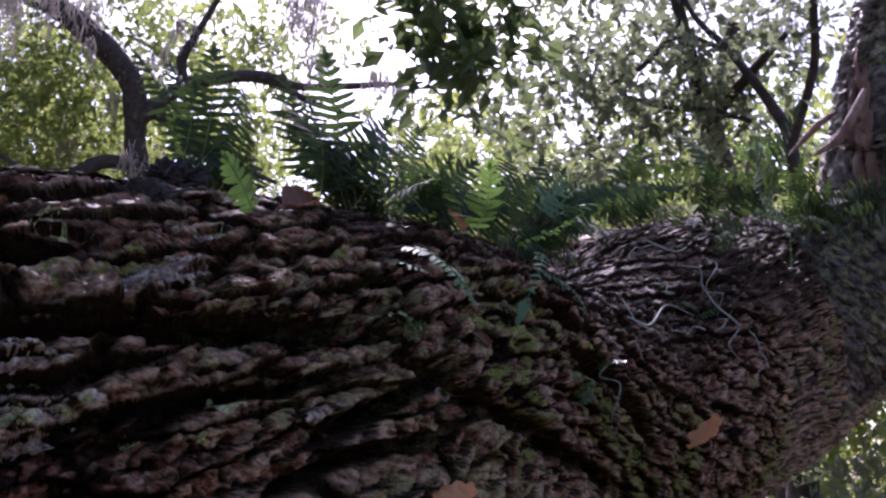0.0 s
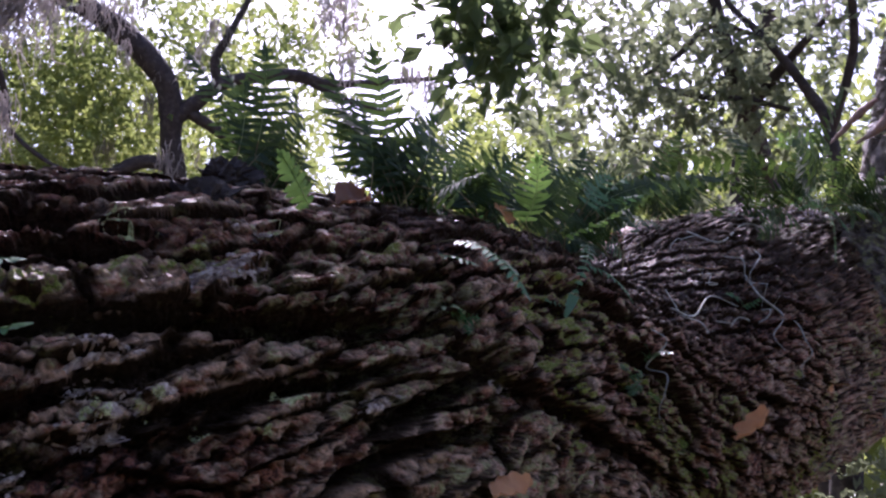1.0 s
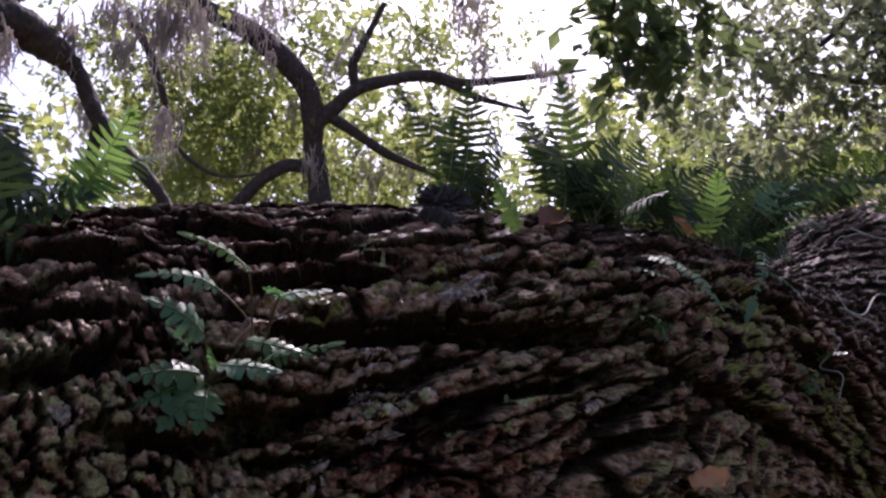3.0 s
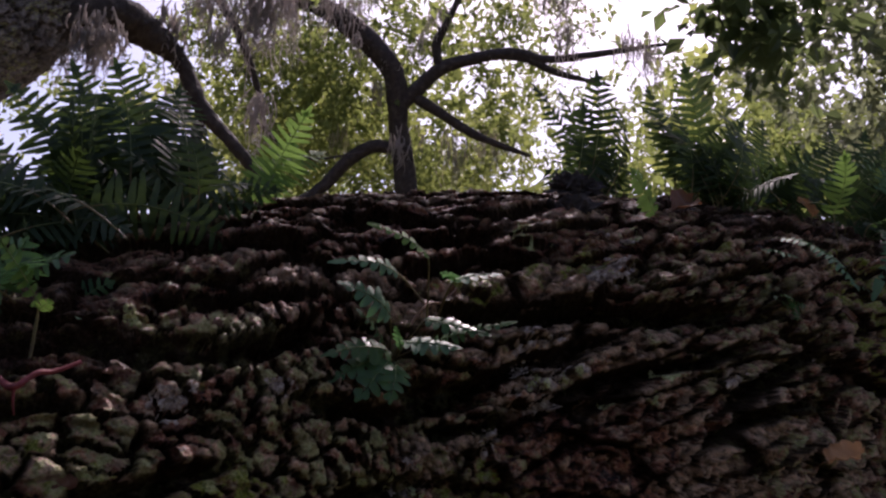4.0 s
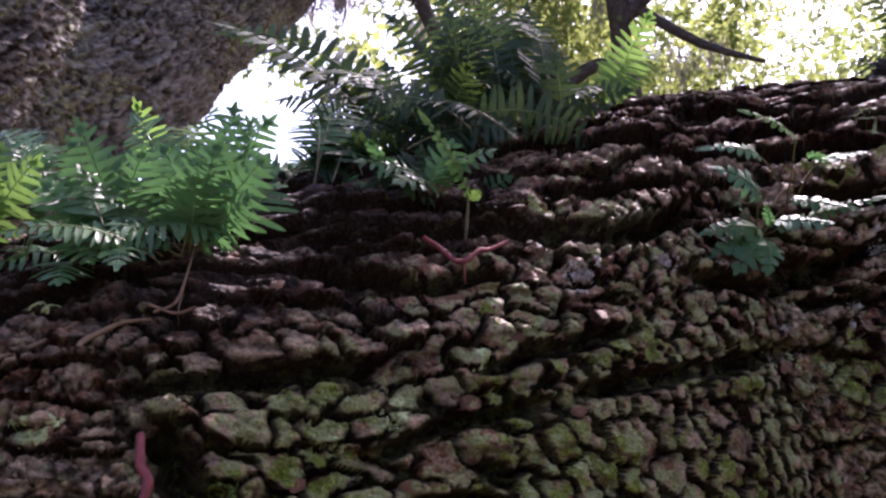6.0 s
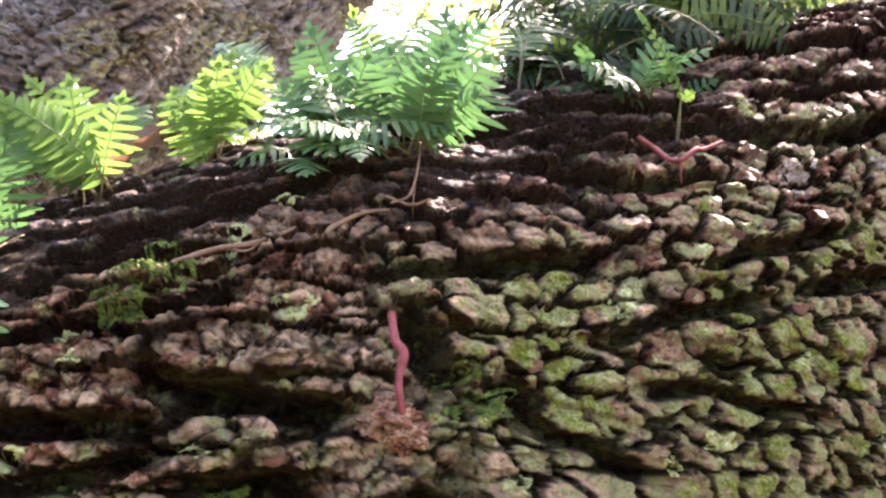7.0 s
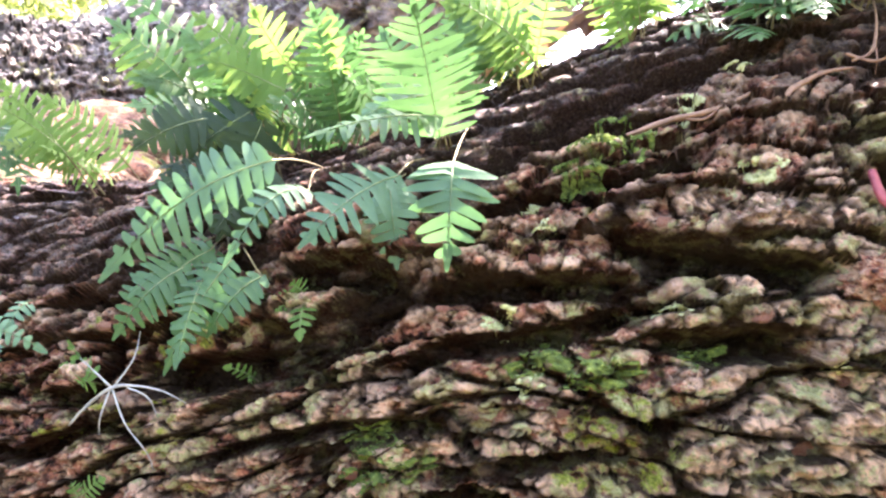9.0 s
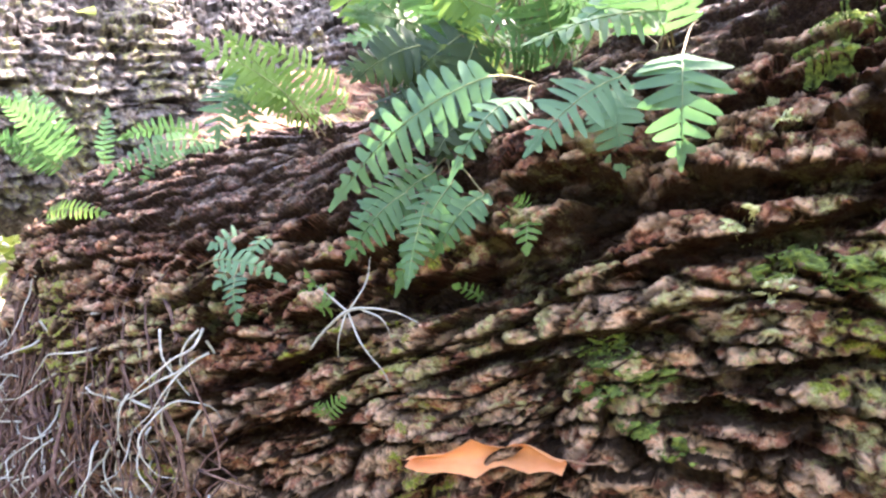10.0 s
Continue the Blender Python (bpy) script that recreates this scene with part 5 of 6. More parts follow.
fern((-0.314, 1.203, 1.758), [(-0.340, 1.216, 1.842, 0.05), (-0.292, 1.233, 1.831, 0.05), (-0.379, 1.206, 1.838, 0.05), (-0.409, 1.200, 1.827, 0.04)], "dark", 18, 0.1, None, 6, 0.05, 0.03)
# pale blades here stand in for white sky sheen on the crest ferns
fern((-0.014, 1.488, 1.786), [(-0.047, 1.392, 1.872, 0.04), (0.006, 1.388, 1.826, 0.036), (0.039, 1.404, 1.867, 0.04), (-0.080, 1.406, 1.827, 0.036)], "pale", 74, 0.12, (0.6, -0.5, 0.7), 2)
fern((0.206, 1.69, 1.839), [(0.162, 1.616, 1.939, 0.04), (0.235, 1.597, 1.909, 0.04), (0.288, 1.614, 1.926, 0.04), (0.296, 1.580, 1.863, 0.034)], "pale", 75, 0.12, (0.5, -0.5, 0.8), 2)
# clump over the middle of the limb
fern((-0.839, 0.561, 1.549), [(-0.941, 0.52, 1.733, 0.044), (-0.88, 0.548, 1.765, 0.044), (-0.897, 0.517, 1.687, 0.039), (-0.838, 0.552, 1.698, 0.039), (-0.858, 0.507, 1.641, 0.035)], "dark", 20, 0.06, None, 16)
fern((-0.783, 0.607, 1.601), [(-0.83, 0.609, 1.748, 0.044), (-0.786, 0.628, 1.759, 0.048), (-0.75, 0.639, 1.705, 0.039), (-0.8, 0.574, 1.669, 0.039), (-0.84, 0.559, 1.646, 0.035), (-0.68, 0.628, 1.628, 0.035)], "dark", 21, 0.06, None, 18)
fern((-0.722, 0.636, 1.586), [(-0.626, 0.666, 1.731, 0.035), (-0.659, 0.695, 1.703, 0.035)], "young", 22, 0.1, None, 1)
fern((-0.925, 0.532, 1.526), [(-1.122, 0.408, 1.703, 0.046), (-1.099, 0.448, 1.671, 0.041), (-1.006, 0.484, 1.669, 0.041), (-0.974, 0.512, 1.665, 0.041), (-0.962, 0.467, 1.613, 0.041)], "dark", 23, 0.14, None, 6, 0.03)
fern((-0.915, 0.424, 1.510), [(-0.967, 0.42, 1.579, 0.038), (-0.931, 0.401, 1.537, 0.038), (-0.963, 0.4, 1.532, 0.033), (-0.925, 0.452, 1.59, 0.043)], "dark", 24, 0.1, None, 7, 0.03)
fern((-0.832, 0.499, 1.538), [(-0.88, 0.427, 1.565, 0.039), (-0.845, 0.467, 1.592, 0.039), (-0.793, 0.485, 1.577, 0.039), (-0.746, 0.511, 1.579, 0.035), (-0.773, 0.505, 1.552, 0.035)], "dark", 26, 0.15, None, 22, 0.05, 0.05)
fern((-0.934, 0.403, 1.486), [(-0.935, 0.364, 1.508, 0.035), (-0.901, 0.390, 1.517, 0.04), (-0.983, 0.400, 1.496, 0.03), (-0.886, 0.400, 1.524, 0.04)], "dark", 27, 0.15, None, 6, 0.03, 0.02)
fern((-0.841, 0.632, 1.569), [(-0.817, 0.589, 1.675, 0.019), (-0.809, 0.587, 1.63, 0.019)], "young", 25, 0.1)
# clump C, nearer
fern((-1.009, 0.259, 1.415), [(-1.031, 0.190, 1.535, 0.036), (-1.012, 0.251, 1.522, 0.036), (-1.013, 0.287, 1.552, 0.034), (-0.987, 0.189, 1.460, 0.04), (-0.981, 0.245, 1.458, 0.034)], "young", 30, 0.15, None, 3, 0.03)
fern((-0.944, 0.207, 1.369), [(-1.029, 0.187, 1.520, 0.04), (-0.948, 0.250, 1.536, 0.04), (-0.899, 0.254, 1.517, 0.045), (-0.985, 0.203, 1.474, 0.045)], "mid", 31, 0.15, None, 8)
fern((-0.99, 0.139, 1.35), [(-1.070, 0.077, 1.352, 0.03), (-1.019, 0.068, 1.369, 0.035), (-1.049, 0.164, 1.388, 0.035), (-0.955, 0.061, 1.332, 0.03), (-0.999, 0.224, 1.407, 0.04), (-1.010, 0.163, 1.432, 0.04)], "mid", 32, 0.2, (0.3, -0.3, 0.9), 9)
fern((-1.154, 0.171, 1.372), [(-1.224, 0.195, 1.509, 0.04), (-1.268, 0.157, 1.460, 0.035), (-1.202, 0.232, 1.483, 0.035), (-1.177, 0.266, 1.466, 0.035)], "mid", 33, 0.15, None, 12)
fern((-0.949, 0.38, 1.465), [(-0.890, 0.385, 1.473, 0.03), (-1.046, 0.445, 1.512, 0.035), (-0.956, 0.466, 1.550, 0.04), (-0.990, 0.437, 1.569, 0.04)], "mid", 34, 0.15, None, 9)
fern((-1.305, 0.068, 1.34), [(-1.323, 0.094, 1.453, 0.04), (-1.308, 0.022, 1.442, 0.04), (-1.330, -0.010, 1.419, 0.04), (-1.304, 0.127, 1.444, 0.035), (-1.286, -0.017, 1.370, 0.035)], "mid", 35, 0.15, None, 12)
fern((-1.206, 0.019, 1.314), [(-1.22, -0.092, 1.401, 0.034), (-1.21, -0.026, 1.432, 0.036), (-1.254, -0.044, 1.432, 0.03), (-1.168, 0.009, 1.418, 0.03)], "young", 110, 0.1, (0.6, -0.65, 0.45), 2, 0.03, 0.008)
fern((-1.135, 0.096, 1.356), [(-1.149, 0.053, 1.431, 0.032), (-1.118, 0.103, 1.478, 0.036), (-1.067, 0.109, 1.462, 0.034), (-1.106, 0.058, 1.439, 0.03)], "young", 111, 0.1, (0.6, -0.65, 0.45), 3, 0.03, 0.008)
fern((-1.006, 0.149, 1.351), [(-1.028, 0.113, 1.476, 0.04), (-0.965, 0.149, 1.468, 0.038), (-1.015, 0.08, 1.428, 0.034), (-1.017, 0.153, 1.467, 0.036)], "mid", 112, 0.08, (0.6, -0.65, 0.45), 3, 0.03, 0.008)
fern((-0.916, 0.173, 1.367), [(-0.938, 0.146, 1.469, 0.036), (-0.882, 0.166, 1.471, 0.038), (-0.839, 0.179, 1.454, 0.036), (-0.843, 0.167, 1.417, 0.03), (-0.886, 0.143, 1.434, 0.034)], "mid", 113, 0.08, (0.6, -0.65, 0.45), 3, 0.03, 0.008)
fern((-0.924, 0.17, 1.367), [(-0.998, 0.067, 1.375, 0.026), (-0.958, 0.086, 1.359, 0.024), (-0.96, 0.111, 1.39, 0.03)], "pale", 114, 0.12, (0.3, -0.4, 0.85), 1, 0.03, 0.008)
fern((-0.769, 0.376, 1.451), [(-0.834, 0.315, 1.479, 0.028), (-0.79, 0.322, 1.454, 0.026), (-0.701, 0.368, 1.489, 0.03), (-0.75, 0.367, 1.504, 0.03)], "mid", 115, 0.12, (0.4, -0.5, 0.75), 1, 0.03, 0.008)
# front clump that hangs over the limb's flank
fern((-1.519, -0.178, 1.281), [(-1.493, -0.349, 1.386, 0.045), (-1.471, -0.274, 1.380, 0.04), (-1.449, -0.222, 1.389, 0.04), (-1.429, -0.167, 1.373, 0.04), (-1.494, -0.318, 1.334, 0.04), (-1.441, -0.252, 1.321, 0.04)], "mid", 46, 0.12, (0.7, -0.5, 0.5), 10)
fern((-1.425, -0.086, 1.286), [(-1.380, -0.156, 1.398, 0.045), (-1.358, -0.109, 1.382, 0.04), (-1.375, -0.186, 1.331, 0.04), (-1.372, -0.215, 1.297, 0.04), (-1.335, -0.151, 1.329, 0.045)], "mid", 47, 0.12, (0.7, -0.5, 0.5), 8)
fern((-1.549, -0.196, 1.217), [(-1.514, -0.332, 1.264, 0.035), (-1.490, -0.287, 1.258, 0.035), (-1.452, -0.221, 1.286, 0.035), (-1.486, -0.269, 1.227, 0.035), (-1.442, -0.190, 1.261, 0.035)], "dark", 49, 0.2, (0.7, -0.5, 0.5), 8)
fern((-1.225, -0.044, 1.284), [(-1.094, -0.178, 1.134, 0.042, -1.107, -0.163, 1.22)], "pale", 40, 0.04, (0.75, -0.62, 0.12), 0, 0.04, 0.006)
fern((-1.234, -0.101, 1.238), [(-1.168, -0.277, 1.15, 0.036, -1.155, -0.19, 1.21), (-1.189, -0.169, 1.128, 0.03, -1.218, -0.159, 1.205)], "pale", 41, 0.08, (0.75, -0.6, 0.3), 0, 0.04, 0.006)
fern((-1.354, -0.166, 1.226), [(-1.243, -0.316, 1.134, 0.027, -1.229, -0.242, 1.197), (-1.417, -0.377, 1.114, 0.04, -1.292, -0.251, 1.228)], "pale", 42, 0.1, (0.75, -0.6, 0.3), 0, 0.04, 0.006)
fern((-1.389, -0.254, 1.164), [(-1.385, -0.377, 1.053, 0.032, -1.363, -0.313, 1.121), (-1.349, -0.338, 1.021, 0.026, -1.321, -0.282, 1.128), (-1.313, -0.308, 1.057, 0.026, -1.291, -0.263, 1.113), (-1.392, -0.352, 1.076, 0.03, -1.356, -0.289, 1.138)], "mid", 43, 0.08, (0.75, -0.6, 0.3), 2, 0.04, 0.006)
fern((-1.22, -0.09, 1.25), [(-1.198, -0.254, 1.246, 0.036, -1.155, -0.142, 1.267), (-1.228, -0.185, 1.269, 0.035, -1.206, -0.116, 1.293)], "mid", 44, 0.12, (0.5, -0.4, 0.75), 0, 0.04, 0.006)
fern((-1.233, -0.094, 1.248), [(-1.138, -0.185, 1.363, 0.052, -1.165, -0.136, 1.25), (-1.211, -0.08, 1.383, 0.04, -1.24, -0.072, 1.277), (-1.266, -0.139, 1.365, 0.04, -1.274, -0.085, 1.272)], "mid", 45, 0.04, (0.8, -0.6, 0.2), 0, 0.04, 0.006)
# dark blades: the shade on these fronds is put into their colour
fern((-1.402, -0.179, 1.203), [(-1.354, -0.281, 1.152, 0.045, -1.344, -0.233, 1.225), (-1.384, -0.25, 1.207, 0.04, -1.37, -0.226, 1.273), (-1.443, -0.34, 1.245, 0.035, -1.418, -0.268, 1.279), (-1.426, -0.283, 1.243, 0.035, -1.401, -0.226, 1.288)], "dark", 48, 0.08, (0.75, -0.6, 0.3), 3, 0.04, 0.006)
# yellow-green here paints the sun shining through the blades
fern((-1.478, -0.161, 1.223), [(-1.549, -0.336, 1.378, 0.04, -1.519, -0.271, 1.325), (-1.451, -0.269, 1.397, 0.04, -1.438, -0.198, 1.331), (-1.401, -0.224, 1.402, 0.04, -1.391, -0.166, 1.324), (-1.531, -0.317, 1.334, 0.035, -1.505, -0.224, 1.31), (-1.35, -0.16, 1.399, 0.035, -1.354, -0.137, 1.323), (-1.41, -0.271, 1.343, 0.035, -1.384, -0.195, 1.313)], "young", 39, 0.1, (0.6, -0.5, 0.6), 3, 0.04, 0.02)
# left end
fern((-1.708, -0.312, 1.257), [(-1.666, -0.477, 1.322, 0.04), (-1.668, -0.437, 1.334, 0.035), (-1.662, -0.388, 1.319, 0.035)], "young", 50, 0.12, (0.6, -0.5, 0.6), 3)
fern((-1.773, -0.353, 1.273), [(-1.722, -0.449, 1.200, 0.04), (-1.715, -0.409, 1.206, 0.034)], "pale", 51, 0.1, (0.8, -0.5, 0.3), 1, 0.05, 0.01, 0.1)
fern((-2.609, -0.629, 1.19), [(-2.590, -0.749, 1.351, 0.05), (-2.611, -0.693, 1.370, 0.05), (-2.597, -0.767, 1.269, 0.045)], "mid", 52, 0.12, None, 3)
fern((-2.286, -0.593, 1.158), [(-2.273, -0.562, 1.298, 0.022),], "pale", 53, 0.03)
fern((-1.924, -0.424, 1.186), [(-1.902, -0.561, 1.220, 0.02), (-1.932, -0.537, 1.148, 0.025), (-1.906, -0.586, 1.158, 0.022), (-1.927, -0.468, 1.179, 0.02)], "mid", 54, 0.15, None, 3)
fern((-1.554, -0.421, 1.067), [(-1.596, -0.488, 1.064, 0.02), (-1.529, -0.454, 1.048, 0.016)], "pale", 55, 0.2, (0.6, -0.5, 0.6))
fern((-1.56, -0.443, 1.035), [(-1.563, -0.490, 1.019, 0.016), (-1.481, -0.427, 1.029, 0.016), (-1.524, -0.473, 0.981, 0.016)], "pale", 56, 0.15, (0.6, -0.5, 0.5))
fern((-1.434, -0.377, 1), [(-1.457, -0.406, 1.039, 0.016), (-1.426, -0.404, 1.001, 0.016), (-1.460, -0.413, 1.014, 0.014)], "young", 57, 0.15)
fern((-2.12, -0.638, 1.09), [(-1.918, -0.582, 1.103, 0.018), (-2.096, -0.676, 1.098, 0.015)], "young", 58, 0.1)
# single small ferns on the flank
fern((-0.465, 0.663, 1.462), [(-0.491, 0.547, 1.55, 0.011, -0.443, 0.588, 1.525)], "young", 60, 0.12, (0.6, -0.5, 0.6), 0, 0.04, 0.002)
# pale colour stands in for sky glare on this frond
fern((-0.49, 0.623, 1.432), [(-0.522, 0.55, 1.491, 0.021, -0.482, 0.584, 1.464)], "pale", 61, 0.04, (0.35, -0.7, 0.6), 0, 0.04, 0.002)
fern((-0.466, 0.695, 1.461), [(-0.379, 0.635, 1.512, 0.015, -0.423, 0.618, 1.503), (-0.433, 0.604, 1.51, 0.013, -0.423, 0.618, 1.503), (-0.541, 0.57, 1.518, 0.013, -0.485, 0.611, 1.513)], "pale", 62, 0.06, (0.35, -0.7, 0.6), 0, 0.04, 0.003)
fern((-0.489, 0.633, 1.423), [(-0.412, 0.601, 1.43, 0.018, -0.471, 0.596, 1.436)], "pale", 63, 0.06, (0.35, -0.7, 0.6), 0, 0.04, 0.002)
fern((-0.496, 0.636, 1.418), [(-0.538, 0.555, 1.419, 0.02, -0.486, 0.593, 1.427), (-0.504, 0.561, 1.376, 0.02, -0.482, 0.585, 1.414), (-0.473, 0.57, 1.374, 0.018, -0.475, 0.588, 1.411), (-0.532, 0.56, 1.394, 0.018, -0.489, 0.593, 1.418), (-0.385, 0.614, 1.445, 0.014, -0.452, 0.618, 1.462), (-0.474, 0.583, 1.45, 0.01, -0.474, 0.596, 1.43)], "mid", 64, 0.08, (0.55, -0.5, 0.65), 2, 0.04, 0.004)
fern((-0.733, 0.369, 1.398), [(-0.749, 0.304, 1.515, 0.011, -0.73, 0.368, 1.446), (-0.716, 0.366, 1.447, 0.008, -0.73, 0.369, 1.44)], "young", 66, 0.08, (0.7, -0.5, 0.5), 0, 0.04, 0.002)
fern((-0.838, 0.376, 1.476), [(-0.825, 0.336, 1.472, 0.02, -0.81, 0.391, 1.47), (-0.766, 0.42, 1.497, 0.022, -0.81, 0.392, 1.465), (-0.827, 0.327, 1.503, 0.02, -0.823, 0.365, 1.472)], "mid", 73, 0.1, (0.4, -0.4, 0.8), 1, 0.04, 0.01)
fern((-0.798, 0.416, 1.447), [(-0.838, 0.344, 1.459, 0.03), (-0.794, 0.348, 1.447, 0.03), (-0.814, 0.466, 1.516, 0.025), (-0.805, 0.390, 1.511, 0.025)], "dark", 67, 0.15, None, 3)
fern((-0.747, 0.453, 1.463), [(-0.726, 0.460, 1.481, 0.015), (-0.718, 0.406, 1.438, 0.015), (-0.779, 0.447, 1.486, 0.015)], "pale", 68, 0.1)
fern((-0.659, 0.607, 1.532), [(-0.639, 0.610, 1.538, 0.014), (-0.660, 0.587, 1.531, 0.012)], "pale", 69, 0.1)
fern((-1.297, -0.285, 1.015), [(-1.293, -0.299, 1.026, 0.01), (-1.269, -0.286, 1.016, 0.01)], "young", 72, 0.1, (0.7, -0.6, 0.2), 0, 0.1, 0.002)
fern((-1.261, -0.23, 1.096), [(-1.259, -0.261, 1.082, 0.016), (-1.258, -0.246, 1.108, 0.012), (-1.226, -0.253, 1.058, 0.014)], "young", 70, 0.1, (0.7, -0.6, 0.2), 0, 0.1, 0.002)
fern((-1.428, -0.393, 0.878), [(-1.424, -0.412, 0.898, 0.012), (-1.392, -0.388, 0.907, 0.013), (-1.413, -0.395, 0.873, 0.01)], "young", 71, 0.1, (0.7, -0.6, 0.2), 0, 0.1, 0.002)


for k, (b, tips) in enumerate([
    ((-0.046, 1.108, 1.539), [(-0.065, 1.055, 1.548, 0.016), (-0.021, 1.113, 1.547, 0.015), (-0.035, 1.091, 1.522, 0.014)]),
    ((0.109, 1.372, 1.602), [(0.083, 1.309, 1.608, 0.016), (0.139, 1.406, 1.613, 0.016)]),
    ((0.249, 1.579, 1.512), [(0.212, 1.491, 1.527, 0.018), (0.273, 1.596, 1.532, 0.018), (0.251, 1.564, 1.486, 0.016)]),
    ((0.321, 1.712, 1.57), [(0.296, 1.655, 1.589, 0.018), (0.347, 1.671, 1.575, 0.018)]),
    ((0.167, 1.457, 1.584), [(0.148, 1.409, 1.595, 0.015), (0.192, 1.474, 1.577, 0.015)]),
    ((0.691, 2.314, 1.783), [(0.639, 2.256, 1.803, 0.02), (0.744, 2.332, 1.810, 0.02)]),
]):
    fern(b, tips, "mid", 80 + k, 0.12, (0.3, -0.7, 0.6), 1, 0.02, 0.004)


# ---- small things on the bark ----
def limb_patch(centre, size, mat, name, lift, seed, rings=5, spokes=18, bumpy=0.0, long=1.0, body=None):
    """A lobed crust or cushion that follows the bark under a point."""
    rng = np.random.RandomState(seed)
    body = body or LOW
    a0, th0 = body.find(centre)
    ph = rng.rand(4) * 6.28
    ang = np.linspace(0, 2 * np.pi, spokes, endpoint=False)
    edge = 1 + 0.22 * np.sin(3 * ang + ph[0]) + 0.16 * np.sin(5 * ang + ph[1]) + 0.12 * np.sin(8 * ang + ph[2]) + 0.2 * (rng.rand(spokes) - 0.5)
    rr = np.linspace(0, 1, rings + 1)[1:]
    R, G = np.meshgrid(rr, np.arange(spokes), indexing="ij")
    da = size * long * R * edge[G] * np.cos(ang[G])
    db = size * R * edge[G] * np.sin(ang[G])
    up = lift * np.sqrt(np.maximum(0, 1 - R ** 3)) - 0.0015 * (R > 0.99) + bumpy * (rng.rand(*R.shape) - 0.5)
    v, _, _ = body.skin(a0 + da, th0 + db / 0.42, up)
    c, _, _ = body.skin(np.array([a0]), np.array([th0]), np.array([lift]))
    V = np.vstack([c, v.reshape(-1, 3)])
    F = [(0, 1 + j, 1 + (j + 1) % spokes) for j in range(spokes)]
    for i in range(rings - 1):
        for j in range(spokes):
            p, q = 1 + i * spokes + j, 1 + i * spokes + (j + 1) % spokes
            if max(np.linalg.norm(V[p] - V[p + spokes]), np.linalg.norm(V[q] - V[q + spokes])) < 2.2 * size * long / rings + 0.0015:
                F.append((p, p + spokes, q + spokes, q))
    return mesh_from(name, V, F, mat)


LICHENS = [(-0.395, 0.845, 1.599), (-0.325, 0.773, 1.412), (-0.219, 0.873, 1.423), (-0.281, 0.806, 1.388), (-0.235, 0.847, 1.393), (-0.263, 0.951, 1.615), (-0.354, 0.744, 1.401), (0.136, 1.395, 1.347)] + [(-0.426, 0.643, 1.272), (-0.457, 0.608, 1.285), (-0.696, 0.449, 1.436), (-0.318, 0.779, 1.415), (-0.683, 0.313, 1.27), (-0.73, 0.231, 1.225), (-0.475, 0.591, 1.297), (-0.661, 0.605, 1.534)] + [(-1.097, -0.084, 1.188), (-1.01, 0.033, 1.271), (-0.943, 0.03, 1.207), (-0.658, 0.287, 1.105), (-0.776, 0.131, 1.074), (-0.562, 0.438, 1.106), (-0.685, 0.245, 1.089), (-0.758, 0.189, 1.2), (-0.608, 0.372, 1.18)]
SIZES = (0.018, 0.014, 0.013, 0.009, 0.009, 0.016, 0.018, 0.012, 0.012, 0.015, 0.011, 0.011, 0.013, 0.018, 0.01, 0.011, 0.01, 0.014, 0.009, 0.015, 0.012, 0.014, 0.01, 0.009, 0.01)
for k, (p, sz) in enumerate(zip(LICHENS, SIZES)):
    thing("lichen", limb_patch(p, sz * 0.85, LICHEN, "lichen", 0.0025, 400 + k, 7, 34, 0.003), "pale yellow-green crust of lichen on the bark", "lichen", "lichens on the limb")
PALE = [(-0.33, 0.768, 1.413), (-0.354, 0.742, 1.39), (-0.365, 0.742, 1.421), (-0.301, 0.86, 1.543), (-0.283, 0.883, 1.558), (-0.283, 0.928, 1.609), (-0.136, 0.955, 1.425), (-0.361, 0.756, 1.452), (0.027, 1.174, 1.471)] + [(-0.331, 0.768, 1.411), (-0.354, 0.742, 1.391), (-0.295, 0.862, 1.538), (-0.402, 0.682, 1.34), (-0.464, 0.604, 1.3), (-0.571, 0.519, 1.376), (-0.634, 0.439, 1.365)]
for k, p in enumerate(PALE):
    thing("lichen", limb_patch(p, (0.014, 0.017, 0.011)[k % 3], CREAM, "lichen", 0.0015, 520 + k, 9, 40, 0.005, 1.9), "pinkish cream crust of lichen along a bark ledge", "lichen", "lichens on the limb")
MORE = [(-1.098, -0.079, 1.191), (-1.072, -0.085, 1.163), (-0.933, 0.037, 1.21), (-0.867, 0.039, 1.054), (-0.966, -0.037, 1.095), (-1.082, -0.131, 1.08), (-1.005, 0.037, 1.272), (-0.99, 0.075, 1.302), (-1.055, -0.121, 1.028)]
for k, p in enumerate(MORE):
    thing("lichen", limb_patch(p, 0.005 + 0.003 * (k % 3), LICHEN, "lichen", 0.0025, 440 + k, 7, 34, 0.003, 1.5), "pale yellow-green crust of lichen on the bark", "lichen", "lichens on the limb")
